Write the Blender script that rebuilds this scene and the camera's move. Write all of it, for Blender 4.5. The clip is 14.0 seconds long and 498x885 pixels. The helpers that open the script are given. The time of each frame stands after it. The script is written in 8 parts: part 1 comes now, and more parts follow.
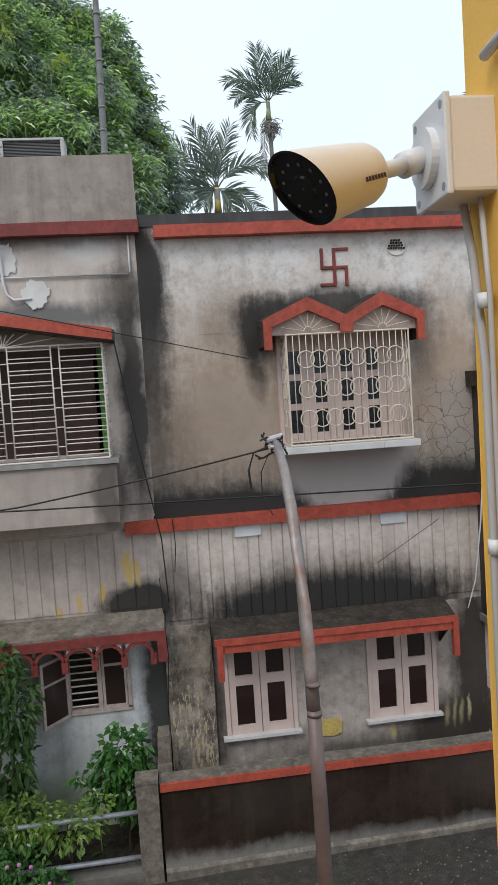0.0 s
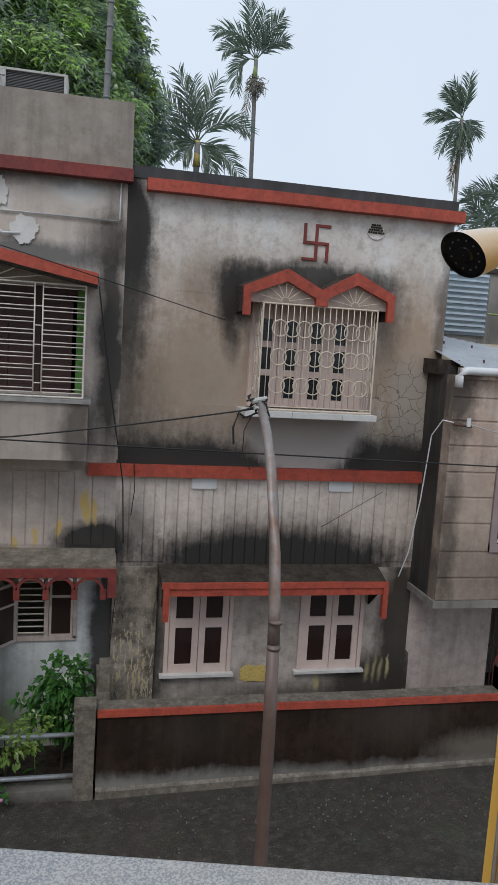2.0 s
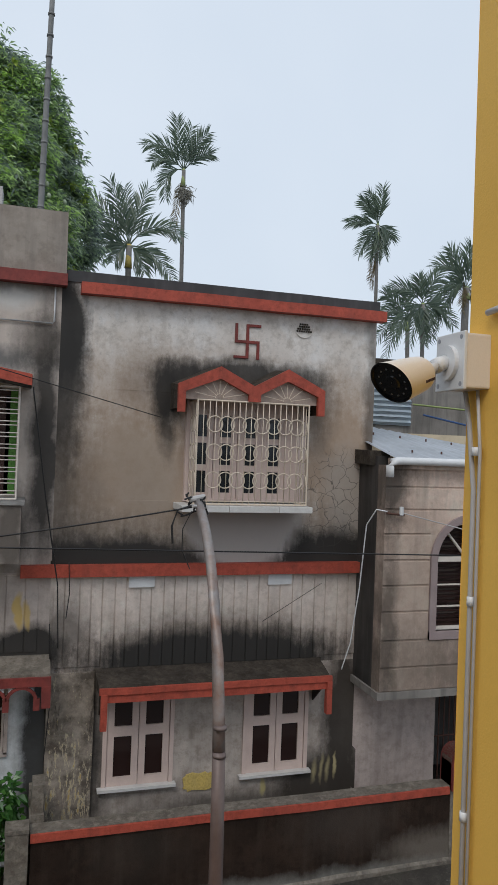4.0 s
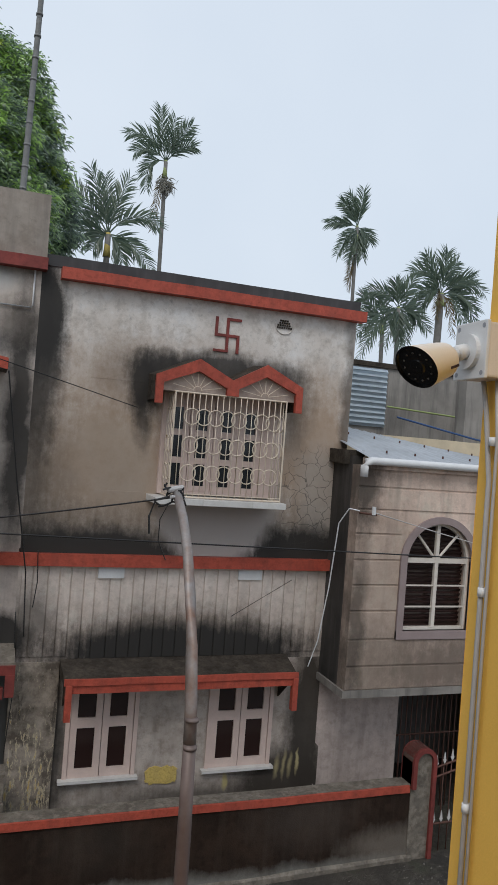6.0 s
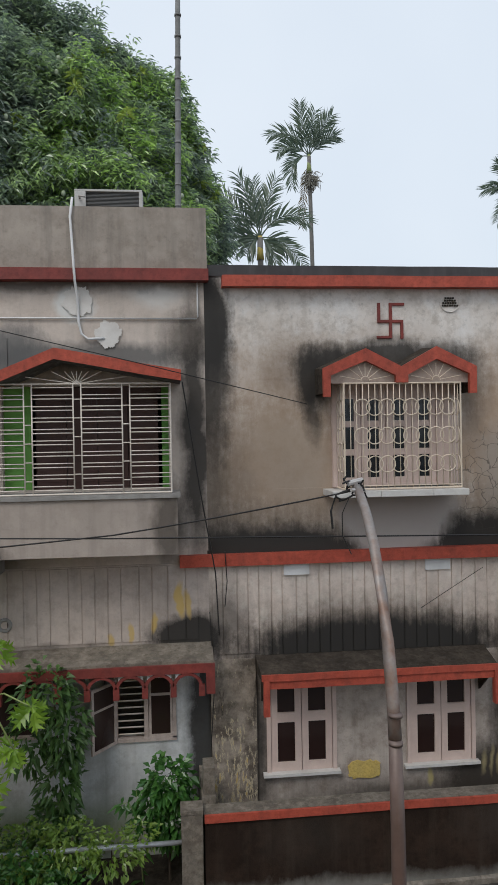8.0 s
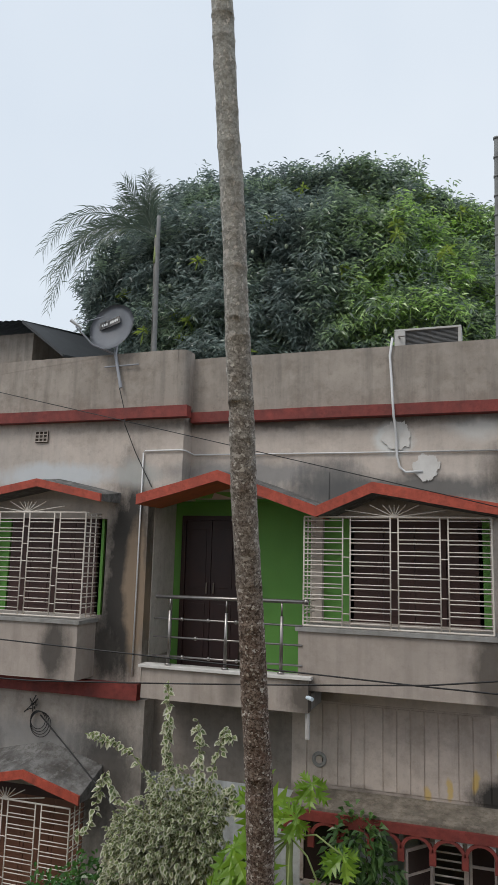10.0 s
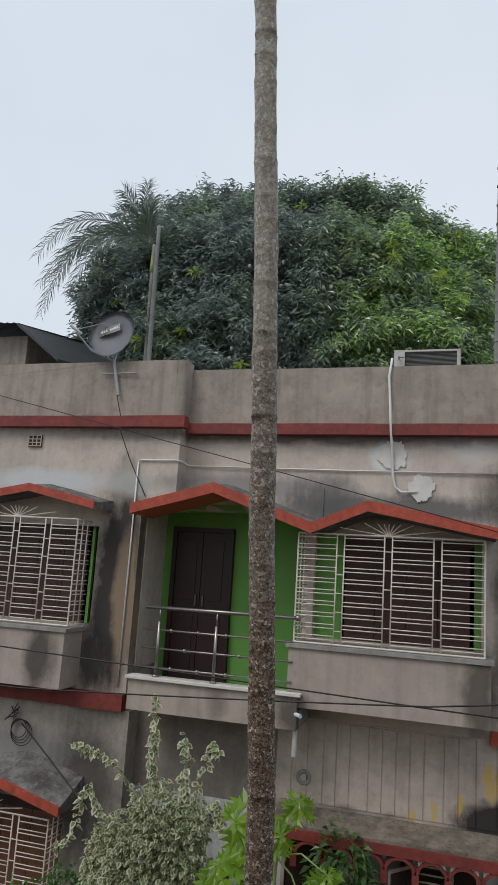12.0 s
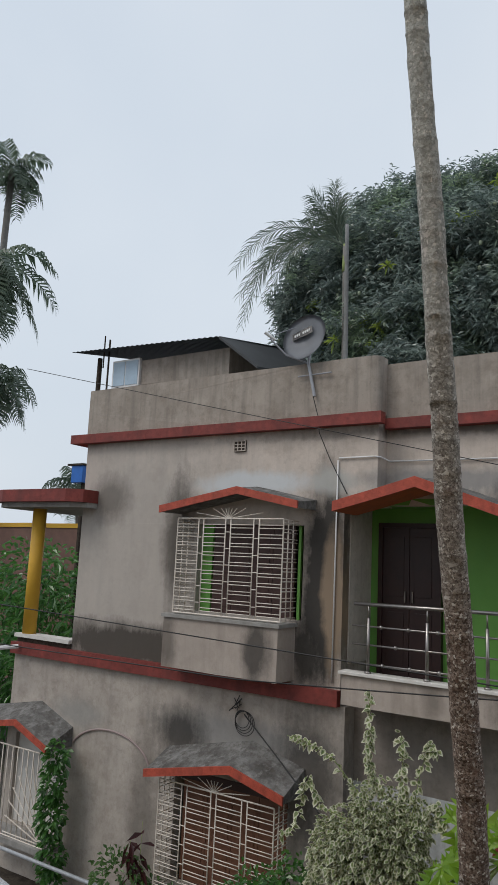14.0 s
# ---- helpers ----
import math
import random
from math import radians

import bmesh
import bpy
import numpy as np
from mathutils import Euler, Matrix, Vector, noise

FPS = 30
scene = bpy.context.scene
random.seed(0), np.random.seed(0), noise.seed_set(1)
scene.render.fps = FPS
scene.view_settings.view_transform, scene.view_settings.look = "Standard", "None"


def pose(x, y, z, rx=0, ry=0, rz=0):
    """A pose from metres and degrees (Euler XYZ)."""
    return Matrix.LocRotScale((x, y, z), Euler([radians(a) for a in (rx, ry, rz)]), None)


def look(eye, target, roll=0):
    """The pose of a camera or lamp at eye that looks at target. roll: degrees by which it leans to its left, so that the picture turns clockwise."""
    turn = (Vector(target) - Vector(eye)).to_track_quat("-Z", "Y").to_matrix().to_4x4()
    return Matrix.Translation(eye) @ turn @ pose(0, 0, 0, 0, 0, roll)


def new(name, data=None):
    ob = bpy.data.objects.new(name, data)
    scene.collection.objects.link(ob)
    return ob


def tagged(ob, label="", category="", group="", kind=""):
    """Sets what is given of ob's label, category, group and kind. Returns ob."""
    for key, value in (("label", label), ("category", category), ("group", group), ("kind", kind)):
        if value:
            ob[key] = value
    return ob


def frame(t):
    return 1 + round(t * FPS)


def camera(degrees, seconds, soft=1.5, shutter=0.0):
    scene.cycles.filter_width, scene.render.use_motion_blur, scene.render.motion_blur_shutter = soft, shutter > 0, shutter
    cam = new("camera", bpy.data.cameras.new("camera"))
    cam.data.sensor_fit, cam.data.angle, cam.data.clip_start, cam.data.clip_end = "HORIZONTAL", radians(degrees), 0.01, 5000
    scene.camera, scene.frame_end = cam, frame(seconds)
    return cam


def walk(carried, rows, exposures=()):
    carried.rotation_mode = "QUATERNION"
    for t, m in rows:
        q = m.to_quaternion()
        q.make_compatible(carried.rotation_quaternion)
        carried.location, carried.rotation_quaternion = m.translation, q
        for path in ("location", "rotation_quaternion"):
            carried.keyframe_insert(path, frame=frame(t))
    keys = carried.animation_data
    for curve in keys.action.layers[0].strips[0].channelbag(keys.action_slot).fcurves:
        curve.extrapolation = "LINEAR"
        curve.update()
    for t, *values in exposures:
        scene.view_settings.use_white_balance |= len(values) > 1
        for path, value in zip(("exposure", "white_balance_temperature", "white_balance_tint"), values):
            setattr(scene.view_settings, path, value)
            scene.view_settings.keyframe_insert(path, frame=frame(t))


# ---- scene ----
cam = camera(38.0, 14.0)
PATH = [
    (0, (1.173, 0.727, 4.888), (1.418, 2.707, 4.761), -3.7),
    (0.5, (1.091, 0.626, 4.874), (1.443, 2.588, 4.715), -2.4),
    (1, (0.936, 0.514, 4.864), (1.320, 2.467, 4.667), -0.2),
    (1.5, (0.883, 0.466, 4.842), (1.266, 2.408, 4.557), 0.6),
    (2, (0.792, 0.387, 4.911), (1.209, 2.329, 4.674), 3.5),
    (2.5, (0.738, 0.353, 4.946), (1.241, 2.288, 4.891), 3.5),
    (3, (0.763, 0.346, 4.967), (1.322, 2.266, 4.950), 3.0),
    (5.5, (0.721, 0.374, 4.939), (1.307, 2.285, 5.022), 1.6),
    (6, (0.691, 0.399, 4.929), (1.354, 2.286, 4.946), 4.4),
    (6.5, (0.680, 0.415, 4.927), (1.372, 2.292, 4.930), 5.1),
    (7, (0.694, 0.423, 4.920), (1.384, 2.300, 4.910), 4.9),
    (7.5, (0.699, 0.419, 4.920), (1.323, 2.320, 4.900), 1.9),
    (8, (0.656, 0.444, 4.929), (0.868, 2.432, 4.915), -1.0),
    (8.2, (0.636, 0.411, 4.952), (0.532, 2.408, 5.006), -1.8),
    (8.3, (0.612, 0.414, 4.966), (0.378, 2.400, 5.045), -1.5),
    (8.4, (0.595, 0.413, 4.988), (0.256, 2.383, 5.088), -1.3),
    (8.5, (0.601, 0.418, 5.007), (0.181, 2.369, 5.128), -1.1),
    (9, (0.688, 0.452, 5.033), (0.131, 2.367, 5.190), -0.7),
    (9.2, (0.693, 0.454, 5.039), (0.092, 2.350, 5.253), -0.5),
    (11.5, (0.554, 0.438, 5.075), (-0.062, 2.308, 5.426), 3.5),
    (12, (0.477, 0.381, 5.058), (-0.107, 2.261, 5.412), 3.7),
    (12.5, (0.539, 0.381, 5.061), (-0.042, 2.261, 5.417), 3.7),
    (13, (0.609, 0.383, 5.049), (0.021, 2.261, 5.405), 3.5),
    (13.5, (0.704, 0.447, 5.042), (0.045, 2.303, 5.389), 2.9),
    (13.9, (0.598, 0.429, 5.035), (-0.431, 2.113, 5.360), 3.3),
    (14, (0.647, 0.419, 5.031), (-0.460, 2.053, 5.353), 2.7),
]
walk(cam, [(t, look(eye, target, roll)) for t, eye, target, roll in PATH],
     exposures=((0.0, 0.54, 6200, 10), (0.7, 0.44, 6200, 10), (1.5, 0.29, 6150, 10), (2.2, 0.15, 6150, 10), (3.0, 0.12, 6200, 10), (7.5, 0.17, 6350, 10), (8.5, 0.28, 6450, 10), (9.2, 0.28, 6500, 10), (11.3, 0.14, 6500, 10), (13.5, 0.16, 6500, 10), (14.0, 0.10, 6500, 10)))

# ---- world and light: a bright, even rain sky ----
world = bpy.data.worlds.new("rain_sky")
scene.world = world
world.use_nodes = True
wt = world.node_tree
wt.nodes.clear()
w_out, w_bg = wt.nodes.new("ShaderNodeOutputWorld"), wt.nodes.new("ShaderNodeBackground")
w_sky = wt.nodes.new("ShaderNodeTexSky")
w_sky.sky_type, w_sky.sun_disc = "NISHITA", False
w_sky.sun_elevation, w_sky.sun_rotation = radians(56), radians(213)
w_sky.air_density, w_sky.dust_density = 1.5, 6.0
w_tc, w_no, w_rp, w_mx = (wt.nodes.new("ShaderNode" + n) for n in ("TexCoord", "TexNoise", "ValToRGB", "Mix"))
w_no.inputs["Scale"].default_value, w_no.inputs["Detail"].default_value = 1.6, 4.0
w_rp.color_ramp.elements[0].position, w_rp.color_ramp.elements[0].color = 0.25, (0.595, 0.675, 0.77, 1)
w_rp.color_ramp.elements[1].position, w_rp.color_ramp.elements[1].color = 0.75, (0.735, 0.795, 0.86, 1)
w_dim = wt.nodes.new("ShaderNodeVectorMath")
w_dim.operation = "SCALE"
w_dim.inputs["Scale"].default_value = 0.09
w_mx.data_type = "RGBA"
w_mx.inputs["Factor"].default_value = 0.88
wt.links.new(w_tc.outputs["Generated"], w_no.inputs["Vector"])
wt.links.new(w_no.outputs["Fac"], w_rp.inputs["Fac"])
wt.links.new(w_sky.outputs["Color"], w_dim.inputs[0])
wt.links.new(w_dim.outputs[0], w_mx.inputs["A"])
wt.links.new(w_rp.outputs["Color"], w_mx.inputs["B"])
wt.links.new(w_mx.outputs["Result"], w_bg.inputs["Color"])
w_bg.inputs["Strength"].default_value = 1.0
wt.links.new(w_bg.outputs[0], w_out.inputs["Surface"])

sun = new("sun", bpy.data.lights.new("sun", "SUN"))
sun.data.energy, sun.data.angle, sun.data.color = 1.1, radians(25), (1.0, 0.96, 0.90)
sun.matrix_world = look((-9, -8, 20), (0, 6, 0))

# ---- materials ----
class Nodes:
    """A short way to write node materials."""
    def __init__(self, name):
        self.mat = bpy.data.materials.new(name)
        self.mat.use_nodes = True
        self.t = self.mat.node_tree
        self.bsdf = self.t.nodes["Principled BSDF"]
        self.pos = self.t.nodes.new("ShaderNodeNewGeometry").outputs["Position"]

    def node(self, kind, operation=None, use_clamp=False, data_type=None, blend_type=None, feature=None):
        n = self.t.nodes.new("ShaderNode" + kind)
        if operation:
            n.operation = operation
        if use_clamp:
            n.use_clamp = True
        if data_type:
            n.data_type = data_type
        if blend_type:
            n.blend_type = blend_type
        if feature:
            n.feature = feature
        return n

    def put(self, socket, value):
        if isinstance(value, bpy.types.NodeSocket):
            self.t.links.new(value, socket)
        elif isinstance(value, (tuple, list)) and len(value) == 3 and socket.type == "RGBA":
            socket.default_value = (*value, 1)
        else:
            socket.default_value = value

    def vec(self, op, a, b=None):
        n = self.node("VectorMath", operation=op)
        self.put(n.inputs[0], a)
        if b is not None:
            self.put(n.inputs["Scale"] if op == "SCALE" else n.inputs[1], b)
        return n.outputs["Value"] if op in ("LENGTH", "DOT_PRODUCT") else n.outputs[0]

    def math(self, op, a, b=0.0, clamp=False):
        n = self.node("Math", operation=op, use_clamp=clamp)
        self.put(n.inputs[0], a)
        self.put(n.inputs[1], b)
        return n.outputs[0]

    def noise(self, scale=5.0, detail=4.0, stretch=(1, 1, 1), rough=0.6, vector=None):
        n = self.node("TexNoise")
        self.put(n.inputs["Vector"], self.vec("MULTIPLY", vector or self.pos, stretch))
        n.inputs["Scale"].default_value, n.inputs["Detail"].default_value, n.inputs["Roughness"].default_value = scale, detail, rough
        return n.outputs["Fac"]

    def ramp(self, value, lo, hi, a=0.0, b=1.0):
        n = self.node("MapRange")
        self.put(n.inputs["Value"], value)
        for k, v in (("From Min", lo), ("From Max", hi), ("To Min", a), ("To Max", b)):
            n.inputs[k].default_value = v
        return n.outputs[0]

    def mix(self, f, a, b, kind="MIX"):
        n = self.node("Mix", data_type="RGBA", blend_type=kind)
        self.put(n.inputs["Factor"], f)
        self.put(n.inputs["A"], a)
        self.put(n.inputs["B"], b)
        return n.outputs["Result"]

    def done(self, color, rough=0.8, metal=0.0, bump=None, depth=0.01, strength=0.5, spec=0.5):
        self.put(self.bsdf.inputs["Base Color"], color)
        self.put(self.bsdf.inputs["Roughness"], rough)
        self.put(self.bsdf.inputs["Metallic"], metal)
        self.put(self.bsdf.inputs["Specular IOR Level"], spec)
        if bump is not None:
            b = self.node("Bump")
            b.inputs["Strength"].default_value, b.inputs["Distance"].default_value = strength, depth
            self.put(b.inputs["Height"], bump)
            self.put(self.bsdf.inputs["Normal"], b.outputs[0])
        return self.mat


def surface(name, base, alt=None, rough=0.75, metal=0.0, scale=3.0, fine=60.0, streaks=0.0, grime=None, stains=(), cracks=None, depth=0.004, strength=0.5, island=0.0, spec=0.4, dirt=0.0):
    """Painted plaster, cement and the like: mottling at two scales, rain streaks, and stains with a shape of their own.
    stains: rows of (x, z, half width, half height, strength, colour, edge)."""
    n = Nodes(name)
    alt = alt or tuple(v * 0.72 for v in base)
    big, small = n.noise(scale, 6.0), n.noise(fine, 3.0)
    c = n.mix(n.ramp(big, 0.35, 0.7), base, alt)
    c = n.mix(n.ramp(small, 0.2, 0.8, 0.0, 0.4), c, tuple(v * 0.75 for v in base))
    if dirt:
        mid = n.noise(scale * 3.5, 8.0, rough=0.72)
        c = n.mix(n.ramp(mid, 0.47, 0.64, 0.0, dirt), c, tuple(v * f for v, f in zip(base, (0.42, 0.38, 0.34))))
        c = n.mix(n.ramp(n.noise(13.0, 8.0, rough=0.75), 0.54, 0.68, 0.0, dirt), c, tuple(v * 0.4 for v in base))
        c = n.mix(n.ramp(n.noise(scale * 2.1 + 0.7, 7.0, rough=0.7), 0.50, 0.66, 0.0, dirt * 0.8), c, tuple(min(0.8, v * 1.3) for v in base))
    if island:
        r = n.node("ObjectInfo").outputs["Random"]
        c = n.mix(n.ramp(r, 0, 1, 0.0, island), c, tuple(v * 0.6 for v in base))
    if streaks:
        s = n.noise(1.0, 5.0, (7.0, 7.0, 0.55))
        c = n.mix(n.ramp(s, 0.48, 0.75, 0.0, streaks), c, grime or (0.06, 0.052, 0.045))
    if stains:
        wob = n.node("TexNoise")
        n.put(wob.inputs["Vector"], n.pos)
        wob.inputs["Scale"].default_value, wob.inputs["Detail"].default_value = 2.2, 6.0
        off = n.vec("SCALE", n.vec("SUBTRACT", wob.outputs["Color"], (0.5, 0.5, 0.5)), 0.26)
        grain = n.ramp(n.noise(11.0, 9.0, (1, 1, 0.7), 0.78), 0.25, 0.75, -0.5, 0.5)
        flat = n.vec("MULTIPLY", n.vec("ADD", n.pos, off), (1, 0, 1))
        vertical = n.noise(1.0, 4.0, (11.0, 11.0, 0.9))
        for x, z, rx, rz, k, col, edge in stains:
            d = n.vec("LENGTH", n.vec("DIVIDE", n.vec("SUBTRACT", flat, (x, 0, z)), (rx, 1, rz)))
            d = n.math("ADD", d, n.math("MULTIPLY", grain, 0.12 + 0.5 * edge))
            d = n.math("ADD", d, n.ramp(vertical, 0.25, 0.75, 0.11, -0.11))
            m = n.ramp(d, 1.05 - edge * 0.8, 1.05 + edge * 0.5, k, 0.0)
            c = n.mix(m, c, col)
    h = n.math("ADD", n.math("MULTIPLY", small, 0.4), big)
    if cracks:
        v = n.node("TexVoronoi", feature="DISTANCE_TO_EDGE")
        w = n.noise(6.0, 4.0)
        wn = n.node("TexNoise")
        wn.inputs["Scale"].default_value = 5.0
        n.put(wn.inputs["Vector"], n.pos)
        n.put(v.inputs["Vector"], n.vec("ADD", n.pos, n.vec("SCALE", wn.outputs["Color"], 0.25)))
        v.inputs["Scale"].default_value = 5.5
        line = n.ramp(v.outputs["Distance"], 0.0, 0.035, 1.0, 0.0)
        x, z, rx, rz = cracks
        d = n.vec("LENGTH", n.vec("DIVIDE", n.vec("SUBTRACT", n.vec("MULTIPLY", n.pos, (1, 0, 1)), (x, 0, z)), (rx, 1, rz)))
        m = n.math("MULTIPLY", line, n.ramp(d, 0.7, 1.0, 0.75, 0.0), True)
        c = n.mix(m, c, (0.05, 0.045, 0.04))
        h = n.math("SUBTRACT", h, m)
    return n.done(c, rough, metal, h, depth, strength, spec)


SOOT, MOULD, RUSTY, BLEACH, OCHRE = (0.022, 0.020, 0.018), (0.040, 0.032, 0.025), (0.14, 0.10, 0.07), (0.62, 0.62, 0.60), (0.55, 0.38, 0.12)
UMBER = (0.34, 0.232, 0.150)

m_upper = surface("upper_plaster", (0.76, 0.715, 0.67), (0.60, 0.54, 0.485), dirt=0.6, scale=1.3, streaks=0.10, grime=(0.20, 0.17, 0.14), cracks=(4.62, 4.35, 0.55, 0.75), stains=(
    (2.0, 4.6, 1.5, 1.2, 0.78, UMBER, 0.8), (2.05, 4.9, 0.45, 0.3, 0.4, (0.40, 0.33, 0.26), 0.9), (2.3, 4.4, 0.35, 0.3, 0.4, (0.42, 0.36, 0.30), 0.9), (4.65, 4.8, 0.7, 1.05, 0.8, UMBER, 0.6), (2.9, 5.7, 1.9, 0.45, 0.45, UMBER, 0.8), (1.7, 4.3, 0.7, 0.8, 0.3, (0.20, 0.155, 0.115), 0.9), (1.10, 5.3, 0.20, 2.6, 0.55, MOULD, 0.7), (1.1, 6.3, 0.26, 0.75, 0.95, SOOT, 0.4), (1.16, 5.6, 0.22, 0.9, 0.8, SOOT, 0.6), (1.3, 4.3, 0.3, 0.9, 0.35, MOULD, 0.8),
    (2.34, 5.60, 0.22, 0.36, 0.95, SOOT, 0.55), (2.64, 5.84, 0.48, 0.20, 0.9, SOOT, 0.6), (3.3, 5.88, 0.85, 0.18, 0.9, SOOT, 0.6), (2.34, 5.22, 0.10, 0.36, 0.75, SOOT, 0.8), (3.95, 5.82, 0.45, 0.22, 0.75, SOOT, 0.6), (2.1, 5.75, 0.35, 0.32, 0.3, MOULD, 0.9), (4.3, 5.5, 0.25, 0.45, 0.55, MOULD, 0.8),
    (1.8, 3.66, 1.35, 0.40, 0.6, MOULD, 0.7), (1.8, 3.60, 1.35, 0.27, 0.97, SOOT, 0.45), (4.62, 3.66, 1.0, 0.55, 0.55, MOULD, 0.7), (4.62, 3.60, 1.0, 0.36, 0.97, SOOT, 0.45), (3.36, 4.15, 0.70, 0.66, 0.95, (0.44, 0.395, 0.37), 0.16), (4.75, 4.5, 0.35, 0.5, 0.4, (0.45, 0.44, 0.42), 0.5),
    (5.06, 5.2, 0.10, 1.9, 0.7, MOULD, 0.8)))
m_groove = surface("panelled_plaster", (0.71, 0.615, 0.55), (0.61, 0.515, 0.45), dirt=0.35, scale=2.0, streaks=0.3, grime=(0.26, 0.235, 0.21), stains=(
    (3.05, 2.38, 1.7, 0.58, 0.6, RUSTY, 0.5), (3.08, 2.34, 1.62, 0.50, 0.55, MOULD, 0.5), (3.08, 2.34, 1.62, 0.42, 0.98, SOOT, 0.35), (1.25, 2.75, 0.28, 0.45, 0.7, MOULD, 0.7), (0.82, 2.58, 0.46, 0.28, 0.96, SOOT, 0.4),
    (0.74, 2.98, 0.045, 0.2, 0.85, OCHRE, 0.4), (0.5, 2.72, 0.03, 0.12, 0.7, OCHRE, 0.5), (0.2, 2.6, 0.03, 0.12, 0.7, OCHRE, 0.5), (-0.1, 2.55, 0.03, 0.12, 0.6, OCHRE, 0.5), (-0.6, 2.45, 1.0, 0.12, 0.5, MOULD, 0.6)))
m_lower = surface("lower_plaster", (0.49, 0.425, 0.375), (0.39, 0.33, 0.285), dirt=0.55, scale=2.2, streaks=0.4, grime=(0.11, 0.09, 0.07), stains=(
    (1.28, 1.1, 0.46, 1.5, 0.92, MOULD, 0.5), (1.15, 1.7, 0.10, 0.5, 0.8, (0.42, 0.38, 0.30), 0.5), (1.2, 0.85, 0.07, 0.42, 0.95, OCHRE, 0.6), (1.42, 0.8, 0.16, 0.24, 0.8, (0.50, 0.40, 0.22), 0.7),
    (1.5, 1.15, 0.05, 0.16, 0.8, (0.55, 0.46, 0.30), 0.6), (4.55, 0.7, 0.7, 0.45, 0.95, MOULD, 0.5), (4.8, 1.5, 0.26, 1.2, 0.95, MOULD, 0.5),
    (3.4, 0.55, 1.2, 0.18, 0.7, MOULD, 0.7), (4.42, 0.86, 0.03, 0.13, 0.55, (0.50, 0.42, 0.22), 0.9), (4.52, 0.90, 0.025, 0.15, 0.55, (0.50, 0.42, 0.22), 0.9), (4.62, 0.88, 0.03, 0.12, 0.55, (0.50, 0.42, 0.22), 0.9), (4.73, 0.93, 0.025, 0.13, 0.8, (0.50, 0.42, 0.22), 0.6), (3.72, 0.74, 0.04, 0.09, 0.8, (0.52, 0.43, 0.18), 0.6), (1.62, 1.3, 0.12, 1.2, 0.6, SOOT, 0.8)))
m_pale = surface("pale_blue_plaster", (0.64, 0.655, 0.67), (0.53, 0.54, 0.545), dirt=0.4, scale=1.5, streaks=0.35, grime=(0.16, 0.16, 0.14), stains=(
    (1.0, 1.2, 0.20, 1.7, 0.95, SOOT, 0.5), (-1.0, 0.35, 2.2, 0.35, 0.7, (0.16, 0.20, 0.08), 0.8), (-3.2, 1.2, 1.0, 1.2, 0.5, MOULD, 0.7)))
m_left = surface("left_house_plaster", (0.58, 0.505, 0.447), (0.48, 0.413, 0.362), dirt=0.28, scale=1.0, streaks=0.22, grime=(0.17, 0.155, 0.14), stains=(
    (-7.4, 5.0, 2.6, 2.0, 0.6, (0.35, 0.325, 0.30), 0.5), (-4.9, 3.9, 1.2, 0.5, 0.5, (0.37, 0.34, 0.315), 0.5),
    (-0.3, 5.90, 1.6, 0.15, 0.9, (0.12, 0.115, 0.11), 0.6), (-2.2, 6.12, 1.1, 0.15, 0.75, (0.20, 0.20, 0.20), 0.6), (-1.2, 5.95, 0.4, 0.3, 0.8, (0.10, 0.10, 0.10), 0.6), (0.94, 5.0, 0.17, 1.5, 0.92, SOOT, 0.6), (0.85, 6.1, 0.28, 0.30, 0.7, MOULD, 0.7), (0.62, 3.95, 0.16, 0.5, 0.75, MOULD, 0.6), (-1.35, 3.6, 0.3, 0.25, 0.6, MOULD, 0.7),
    (-0.42, 6.52, 0.22, 0.20, 0.95, BLEACH, 0.35), (0.5, 6.62, 0.3, 0.14, 0.6, BLEACH, 0.6), (-3.72, 4.8, 0.36, 1.4, 0.95, SOOT, 0.45), (-3.60, 4.6, 0.15, 0.85, 0.9, (0.27, 0.20, 0.14), 0.4), (-4.0, 3.9, 0.24, 0.42, 0.85, SOOT, 0.6),
    (-4.9, 6.1, 0.9, 0.16, 0.8, (0.55, 0.58, 0.60), 0.5), (-3.65, 6.1, 0.3, 0.18, 0.8, (0.42, 0.42, 0.40), 0.5), (-6.2, 5.3, 0.24, 0.8, 0.6, MOULD, 0.7), (-7.6, 5.9, 0.4, 0.35, 0.6, MOULD, 0.7),
    (-7.0, 3.70, 1.6, 0.32, 0.92, MOULD, 0.5), (-6.1, 5.2, 0.26, 1.0, 0.6, MOULD, 0.7), (-5.9, 3.8, 0.3, 0.35, 0.6, MOULD, 0.7), (-8.1, 6.9, 2.0, 0.14, 0.5, MOULD, 0.8), (-1.5, 6.74, 3.0, 0.08, 0.7, SOOT, 0.8)))
m_leftlow = surface("left_ground_plaster", (0.44, 0.392, 0.35), (0.35, 0.308, 0.275), dirt=0.4, scale=1.4, streaks=0.35, grime=(0.2, 0.18, 0.16), stains=(
    (-5.0, 2.75, 1.2, 0.24, 0.75, (0.21, 0.21, 0.21), 0.6), (-5.9, 2.62, 0.42, 0.34, 0.85, SOOT, 0.7), (-6.5, 1.5, 0.25, 1.2, 0.5, MOULD, 0.8), (-3.9, 2.4, 0.5, 0.8, 0.8, SOOT, 0.7), (-7.9, 2.6, 0.5, 0.2, 0.6, (0.25, 0.25, 0.24), 0.6)))
m_parapet = surface("parapet_cement", (0.37, 0.322, 0.277), (0.275, 0.236, 0.20), dirt=0.4, scale=1.2, streaks=0.6, grime=(0.14, 0.125, 0.11))
